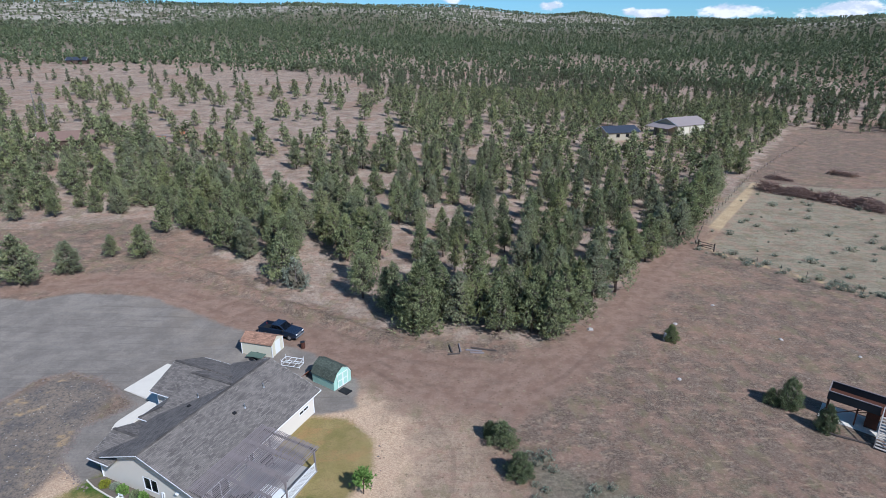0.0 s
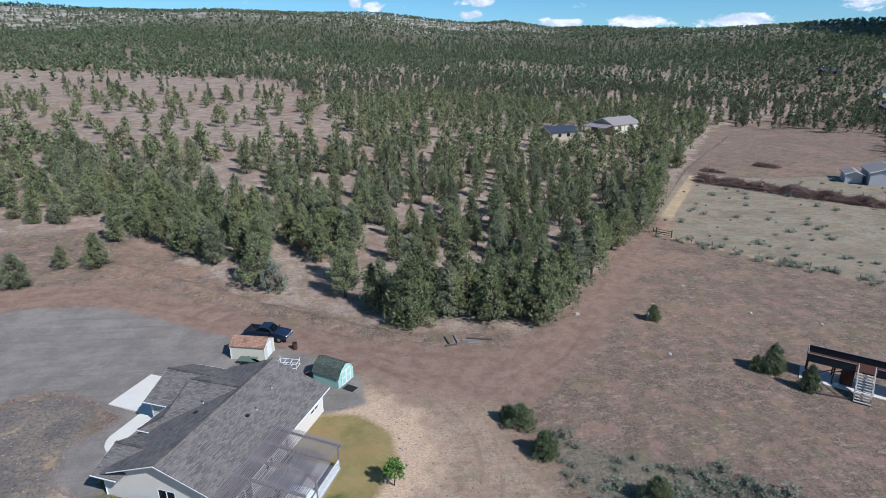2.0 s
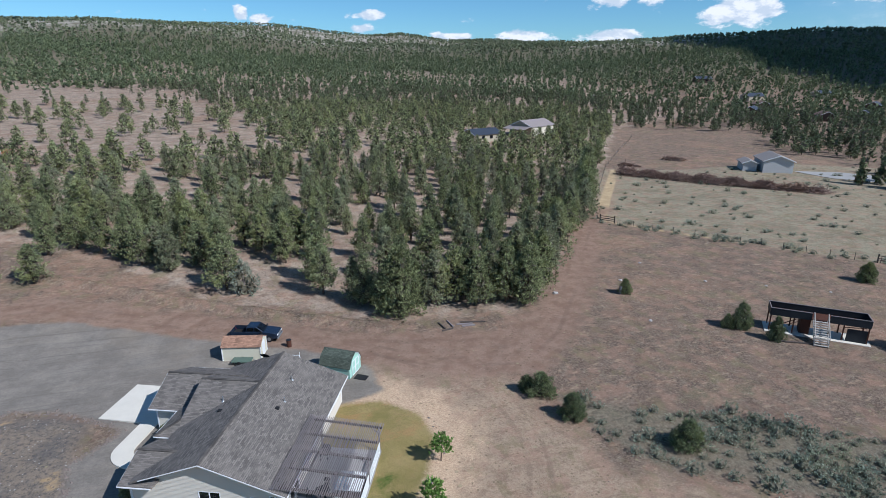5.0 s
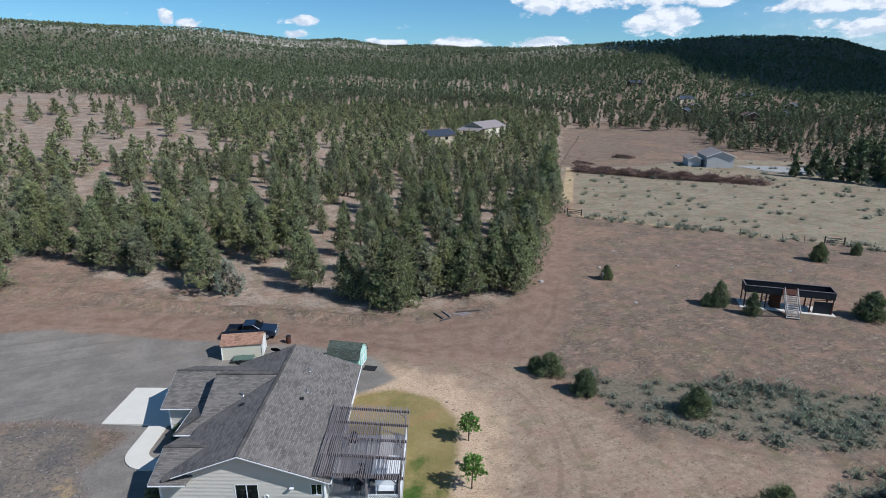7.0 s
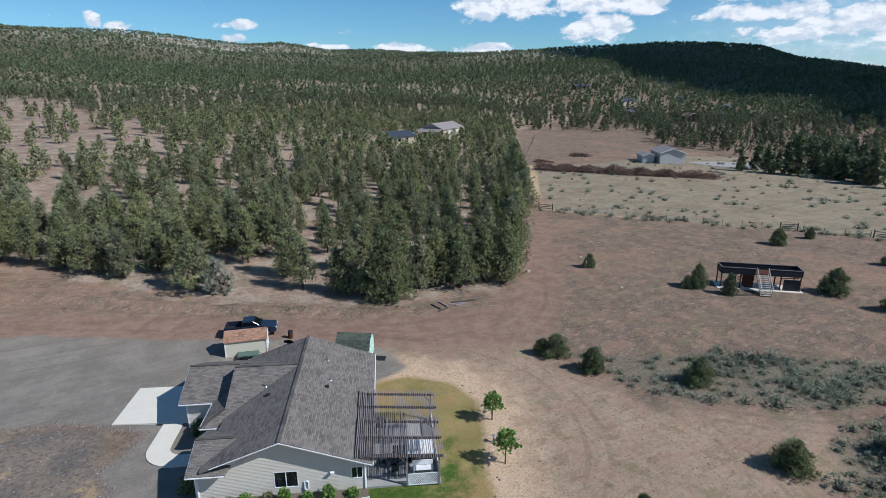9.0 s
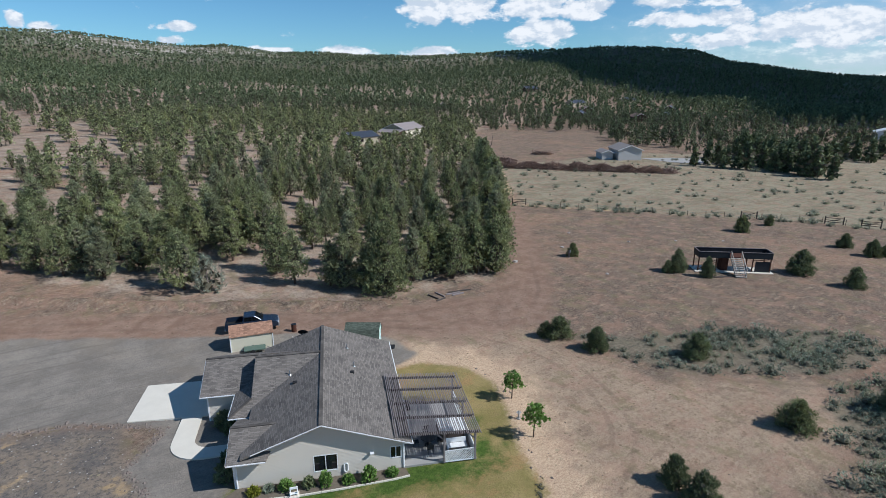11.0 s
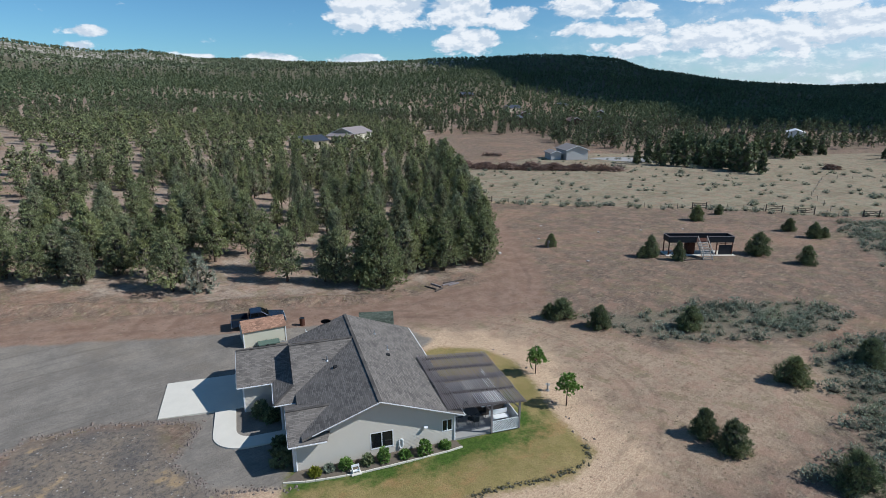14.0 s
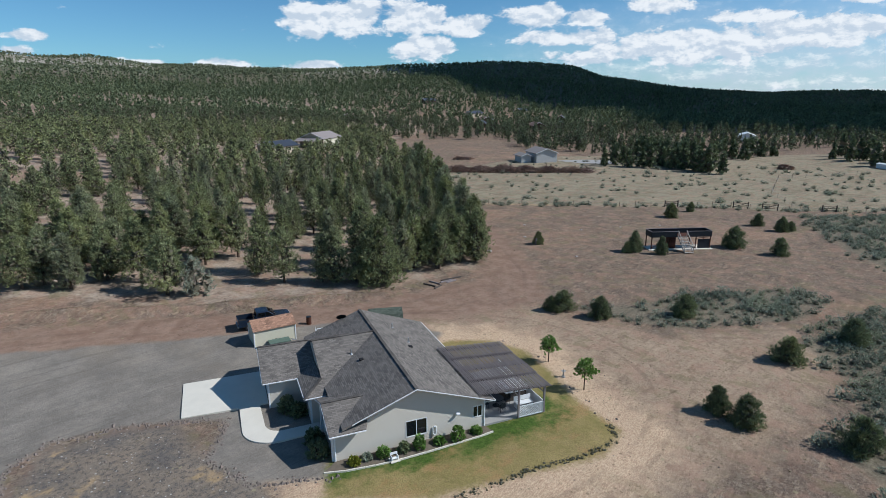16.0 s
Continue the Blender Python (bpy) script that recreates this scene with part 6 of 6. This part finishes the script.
pool = thing("blue_trough", -89.0, 144.0, 10, "bright blue plastic water trough by the brown house", "trough")
bm = bmesh.new()
box(bm, (-1.3, -0.7, 0), (1.3, 0.7, 0.6))
part("tub", bevelled(bm, 0.1, 2), M_BLUE, pool)
for x, y, tall in ((-156, 219, 11), (-143, 205, 8)):
    pole = thing("utility_pole", x, y, 30, "tall weathered wooden utility pole", "utility pole", "utility poles")
    bm = bmesh.new()
    tube(bm, (0, 0, -0.5), (0, 0, tall), 0.17, 0.11)
    part("shaft", bm, M_GREYWOOD, pole)
    bm = bmesh.new()
    beam(bm, (-1.1, 0.1, tall - 0.6), (1.1, 0.1, tall - 0.6), 0.1, 0.12)
    part("crossarm", bm, M_GREYWOOD, pole)
scrap = thing("woodpile", -93.5, 191, 8, "heap of grey planks and scrap timber", "woodpile")
g = random.Random(12)
for k in range(16):
    bm = bmesh.new()
    a = g.uniform(0, 3.1)
    c = Vector((g.uniform(-4, 4), g.uniform(-2, 2), g.uniform(0.15, 1.1)))
    v = Vector((math.cos(a), math.sin(a), g.uniform(-0.15, 0.15))) * g.uniform(1.2, 2.4)
    beam(bm, c - v, c + v, 0.2, 0.12)
    part("plank", bm, M_GREYWOOD if k % 3 else M_RUSTWOOD, scrap)
hut = building("plywood_hut", -88.5, 190.5, 25, 2.6, 2.2, 1.6, 2.3, M_TAN, M_RUSTWOOD, "small hut with a reddish plywood roof", "hut", over=0.15)

# ---- wire fences ----
def fence(name, line, label, gap=4.0, wires=(0.35, 0.7, 1.05), tall=1.2):
    root = thing(name, *line[0], 0, label, "fence", z=0.0)
    root.matrix_basis = Matrix()
    tops = []
    bm = bmesh.new()
    tube(bm, (0, 0, -0.3), (0, 0, tall), 0.05, 0.045, 6)
    me = bpy.data.meshes.new("fence_post")
    bm.to_mesh(me), bm.free()
    me.materials.append(M_DARKWOOD)
    for a, b in zip(line, line[1:]):
        n = max(1, round(math.dist(a, b) / gap))
        for k in range(n):
            x, y = a[0] + (b[0] - a[0]) * k / n, a[1] + (b[1] - a[1]) * k / n
            z = float(height(x, y))
            p = new("fence_post", me)
            p.parent = root
            p.matrix_basis = pose(x, y, z, rng.uniform(-3, 3), rng.uniform(-3, 3), 0) @ Matrix.Diagonal((1, 1, rng.uniform(0.9, 1.15), 1))
            tops.append(Vector((x, y, z)))
    for h in wires:
        bm = bmesh.new()
        for p, q in zip(tops, tops[1:]):
            tube(bm, p + Vector((0, 0, h)), q + Vector((0, 0, h)), 0.008, n=3)
        part("wire", bm, M_METAL, root)
    return root


fence("wire_fence", FENCE_EAST, "wire fence on thin dark posts along the pasture")
fence("wire_fence", FENCE_NORTH, "wire fence on dark posts beside the wood")
fence("wire_fence", [(96, 40), (120, 52), (150, 58), (190, 40)], "far wire fence across the pale pasture", 6.0)


def gate(x, y, turn, label, w=3.2):
    root = thing("field_gate", x, y, turn, label, "gate", "field gates")
    for px in (0, w):
        bm = bmesh.new()
        box(bm, (px - 0.09, -0.09, -0.2), (px + 0.09, 0.09, 1.6))
        part("gate_post", bm, M_DARKWOOD, root)
    for z in (0.4, 0.8, 1.25):
        bm = bmesh.new()
        beam(bm, (0, 0, z), (w, 0, z), 0.05, 0.1)
        part("gate_rail", bm, M_DARKWOOD, root)
    bm = bmesh.new()
    beam(bm, (0, 0.02, 0.3), (w, 0.02, 1.35), 0.05, 0.09)
    part("gate_brace", bm, M_DARKWOOD, root)


gate(50.2, 103.6, -52, "timber gate at the fence corner")
gate(90.2, 52.5, -60, "dark timber gate in the pasture fence")
gate(93.0, 47.0, -62, "dark timber gate in the pasture fence")
gate(100.2, 36.5, -48, "dark timber gate in the pasture fence")
gate(80.0, 64.5, -40, "pale rail gate in the pasture fence")

# ---- heap of cut branches ----
def brush_heap(name, line, wide, tall, count, seed, label):
    g = np.random.default_rng(seed)
    pts = np.array(line, float)
    seg = g.integers(0, len(pts) - 1, count)
    f = g.random((count, 1))
    c = pts[seg] * (1 - f) + pts[seg + 1] * f
    hump = 0.55 + 0.45 * np.sin(c[:, 0] * 0.7) * np.sin(c[:, 1] * 0.5)
    off = g.normal(0, wide / 3, (count, 2))
    c = c + off
    z = height(c[:, 0], c[:, 1]) + g.random(count) * tall * hump * np.exp(-(np.hypot(*off.T) / wide) ** 2) + 0.05
    p = np.column_stack((c, z))
    d = g.normal(0, 1, (count, 3)) * (1, 1, 0.35)
    d /= np.linalg.norm(d, axis=1)[:, None]
    side = np.cross(d, g.normal(0, 1, (count, 3)))
    side /= np.linalg.norm(side, axis=1)[:, None]
    up = np.cross(d, side)
    ln, w = g.uniform(0.5, 1.6, (count, 1)), g.uniform(0.03, 0.10, (count, 1))
    a, b = p - d * ln, p + d * ln
    tri = np.stack((a - side * w, a + side * w, b, a - up * w, a + up * w, b), axis=1).reshape(-1, 3)
    tri[:, 2] = np.maximum(tri[:, 2], height(tri[:, 0], tri[:, 1]) - 0.05)
    return tagged(new(name, tri_mesh(name, tri, M_SLASH)), label, "brush pile", "", "stuff")


brush_heap("brush_pile", [(88, 150), (96, 140), (103, 129), (112, 118), (121, 108.5)], 3.4, 3.4, 11000, 31, "long reddish-brown heap of cut branches")
brush_heap("brush_pile", [(97, 163), (101, 160)], 1.4, 1.3, 500, 32, "small grey heap of cut branches")
brush_heap("brush_pile", [(180, 65), (183, 62)], 1.6, 2.4, 700, 33, "dark heap of stumps at the pasture's end")
brush_heap("brush_pile", [(118, 168), (122, 163)], 1.6, 1.2, 500, 34, "small brown heap of cut branches")

# ---- hedge-like junipers behind the pasture ----
g = np.random.default_rng(55)
hedge = []
for (ax, ay), (bx, by), n in (((147, 112), (150, 99), 7), ((149, 99), (160, 78), 14), ((160, 84), (185, 98), 14), ((158, 95), (176, 108), 12), ((165, 110), (190, 120), 10), ((205, 50), (230, 30), 9), ((228, 62), (260, 40), 10), ((200, 95), (240, 80), 12)):
    for k in range(n):
        hedge.append((ax + (bx - ax) * g.random() + g.normal(0, 3), ay + (by - ay) * g.random() + g.normal(0, 3)))
forest("pasture_edge_trees", hedge, [template(110, 4, 0.12, 130 + k, 0.22, 0.06) for k in range(4)], M_FARTREE, "dense dark pines at the pasture's far edge", 9, (6.5, 10))

# ---- sagebrush, dry grass and stones ----


def sage_density(x, y):
    patch = 0.5 + 0.5 * np.sin(x * 0.45 + np.sin(y * 0.3)) * np.sin(y * 0.5 + 1)
    d = np.maximum(np.maximum(smooth(inside(x, y, SAGE_A), -0.8, 1.5) * (0.45 + 0.55 * patch) * (0.22 + 0.78 * smooth(x, 10, 24)), smooth(inside(x, y, SAGE_B), -1.5, 2.5) * (0.35 + 0.6 * patch)), smooth(inside(x, y, SAGE_C), -3, 4) * 0.6 * patch)
    d = np.maximum(d, 0.16 * (seg_distance(x, y, FENCE_EAST) < 2.2) * patch)
    return np.maximum(d, smooth(inside(x, y, PASTURE), 0, 5) * 0.022 * patch ** 2)


def sage_template(seed, count=100):
    """A low lumpy mound bristling with fine leaf sprays, and how many of its triangles are leaves."""
    g = np.random.default_rng(seed + 50)
    ring = [[np.array((r * math.cos(a), r * math.sin(a), z)) * g.uniform(0.75, 1.2) for a in np.arange(9) * 6.2832 / 9] for r, z in ((0.3, -0.05), (0.32, 0.14), (0.2, 0.3))]
    mound, top = [], np.array((0, 0, 0.36))
    for k in range(9):
        n = (k + 1) % 9
        for lo, hi in zip(ring, ring[1:]):
            mound += [lo[k], lo[n], hi[n], lo[k], hi[n], hi[k]]
        mound += [ring[2][k], ring[2][n], top]
    p, o = crown_points(count, 0.68, 0.58, 0.02, 0.25, 0.3, seed, 0.5)
    t = np.concatenate((tufts(count, 4, 0.12, 0.5, p, o, 0.2, 0.7, seed + 10, 0.3), np.array(mound)))
    return t, len(t) // 3 - len(mound) // 3


sage_clump = [sage_template(400 + k) for k in range(4)]
sage = scatter(120000, (-12, -10), (190, 150), 1.0, sage_density, [], 77)
forest("sagebrush", sage, sage_clump, M_SAGE, "grey-green sagebrush clumps on dry ground", 78, (0.5, 1.5), category="sagebrush")


def tuft_density(x, y):
    bare = (inside(x, y, GRAVEL) > -0.4) | (inside(x, y, LAWN) > -0.3) | (seg_distance(x, y, TRACK) < 2.2)
    for u0, u1, v0, v1 in ((-5, 18, -1.6, 17),):
        lx, ly = (x - HX) * math.cos(radians(HTURN)) + (y - HY) * math.sin(radians(HTURN)), -(x - HX) * math.sin(radians(HTURN)) + (y - HY) * math.cos(radians(HTURN))
        bare |= (lx > u0) & (lx < u1) & (ly > v0) & (ly < v1)
    patch = 0.5 + 0.5 * np.sin(x * 0.21 + 2 * np.sin(y * 0.13)) * np.sin(y * 0.27 + np.sin(x * 0.17))
    return np.where(bare, 0.0, (0.15 + 0.85 * patch) * np.exp(-np.hypot(x + 2, y - 35) / 60))


grass_clump = [(tufts(3, 4, 0.5, 0.8, np.random.default_rng(500 + k).normal(0, 0.35, (3, 3)) * (1, 1, 0.1), np.array([[0, 0, 1.0]] * 3), 0.16, 0.3, 510 + k), 12) for k in range(4)]
grass = scatter(60000, (-62, 4), (80, 110), 0.42, tuft_density, [], 79)[:9000]
for k in range(1500):
    x = g.uniform(-62, -5)
    grass.append((float(x), float(88.2 - (x + 43) * 0.62 + g.normal(0, 1.1))))
forest("dry_grass", grass, grass_clump, M_STRAW, "thin bleached bunchgrass over the bare soil", 80, (0.07, 0.24), category="grass")


weeds = []
for (ax, ay), (bx, by) in zip(WEEDS, WEEDS[1:]):
    for k in range(int(math.dist((ax, ay), (bx, by)) * 11)):
        f = g.random()
        weeds.append((float(ax + (bx - ax) * f + g.normal(0, 0.16)), float(ay + (by - ay) * f + g.normal(0, 0.16))))
forest("edge_weeds", weeds, [sage_template(440 + k, 24) for k in range(3)], M_WEED, "low dark weeds along the lawn's dry edge", 81, (0.1, 0.32), category="weeds")


def stones(name, places, seed, lo, hi, material, label):
    """Many small faceted stones in one mesh."""
    g = np.random.default_rng(seed)
    shape = np.array([(1, 0, 0), (0, 1, 0), (-1, 0, 0), (0, -1, 0), (0, 0, 0.8)], float)
    faces = [(0, 1, 4), (1, 2, 4), (2, 3, 4), (3, 0, 4)]
    p = np.array(places)
    n = len(p)
    v = shape[None] * g.uniform(0.6, 1.4, (n, 5, 3)) * g.uniform(lo, hi, (n, 1, 1))
    t = g.uniform(0, 6.28, n)
    x = v[..., 0] * np.cos(t)[:, None] - v[..., 1] * np.sin(t)[:, None] + p[:, :1]
    y = v[..., 0] * np.sin(t)[:, None] + v[..., 1] * np.cos(t)[:, None] + p[:, 1:2]
    z = v[..., 2] + height(p[:, 0], p[:, 1])[:, None] - 0.02
    w = np.stack((x, y, z), axis=2)
    tri = np.concatenate([w[:, f] for f in faces], axis=1).reshape(-1, 3)
    return tagged(new(name, tri_mesh(name, tri, material)), label, "stones", "", "stuff")


rim = GRAVEL[10:20]
edge = []
for (ax, ay), (bx, by) in zip(rim, rim[1:]):
    for k in range(int(math.dist((ax, ay), (bx, by)) * 13)):
        f = g.random()
        edge.append((ax + (bx - ax) * f + g.normal(0, 0.2), ay + (by - ay) * f + g.normal(0, 0.2)))
lawn_edge = [(-6.9, 46), (-6.6, 42), (-8.5, 38), (-11.5, 33), (-13, 28), (-17, 27.5)]
for (ax, ay), (bx, by) in zip(lawn_edge, lawn_edge[1:]):
    for k in range(int(math.dist((ax, ay), (bx, by)) * 1)):
        f = g.random()
        edge.append((ax + (bx - ax) * f + g.normal(0, 0.3) + 0.5, ay + (by - ay) * f + g.normal(0, 0.3)))
stones("edge_stones", edge, 91, 0.06, 0.19, M_ROCK, "loose basalt stones along the gravel's edge")
loose = scatter(16000, (-62, 10), (70, 100), 0.5, lambda x, y: np.where((inside(x, y, LAWN) > -0.5) | (inside(x, y, GRAVEL) > 0), 0.0, 0.11 * np.exp(-np.hypot(x + 5, y - 40) / 70)), [], 92)
rubble = scatter(14000, (-64, 32), (-32, 60), 0.28, lambda x, y: 0.5 * smooth(inside(x, y, RUBBLE), -1, 2), [], 94)
stones("rubble_stones", rubble, 95, 0.03, 0.11, M_ROCK, "grey pebbles strewn over the rough ground")
stones("field_stones", loose, 93, 0.03, 0.1, M_ROCK, "small stones scattered over the bare ground")
for k, (x, y, s) in enumerate(((45.5, 66.5, 0.35), (53, 62, 0.3), (33, 71, 0.4), (41, 77, 0.35), (60, 57, 0.3), (20.5, 69.3, 0.55), (28, 57, 0.3))):
    bm = bmesh.new()
    bmesh.ops.create_icosphere(bm, subdivisions=2, radius=s)
    for v in bm.verts:
        v.co = v.co * (0.8 + 0.4 * noise.noise(v.co * 3 + Vector((k, 0, 0)))) * 1.0
        v.co.z *= 0.55
    ob = tagged(part("boulder", bm, M_PALEROCK), "pale rock lying on the bare ground", "rock", "pale rocks on the open ground")
    ob.matrix_basis = pose(x, y, float(height(x, y)) + 0.1 * s, 0, 0, 40 * k)

# ---- clouds that shade the far hills ----
def cloud(x, y, z, rx, ry, seed):
    bm = bmesh.new()
    bmesh.ops.create_icosphere(bm, subdivisions=4, radius=1.0)
    for v in bm.verts:
        k = 1 + 0.35 * noise.noise(v.co * 1.7 + Vector((seed, 0, 0))) + 0.15 * noise.noise(v.co * 5)
        v.co = Vector((v.co.x * rx * k, v.co.y * ry * k, v.co.z * 45 * k))
    ob = tagged(part("cloud", bm, M_CLOUD), "white fair-weather cloud high over the hills", "cloud", "", "structure")
    ob.matrix_basis = pose(x, y, z)


for az, r, rx, ry in ((84, 560, 120, 150), (61, 840, 160, 200), (62, 1180, 330, 400), (61, 1600, 330, 360), (75, 800, 170, 200), (71, 1250, 520, 620), (88, 1400, 600, 600), (67, 1900, 700, 500), (-22, 1560, 260, 60)):
    tx, ty = EYE_AT[0] + r * math.sin(radians(az)), EYE_AT[1] + r * math.cos(radians(az))
    rise = 800 - 60
    reach = rise / math.tan(radians(SUN_EL))
    cloud(tx + reach * math.sin(radians(SUN_AZ)), ty + reach * math.cos(radians(SUN_AZ)), 800, rx, ry, az)

for m in pines + slim + junipers + greys + [broad]:
    for o in (*m.children_recursive, m):
        bpy.data.objects.remove(o)
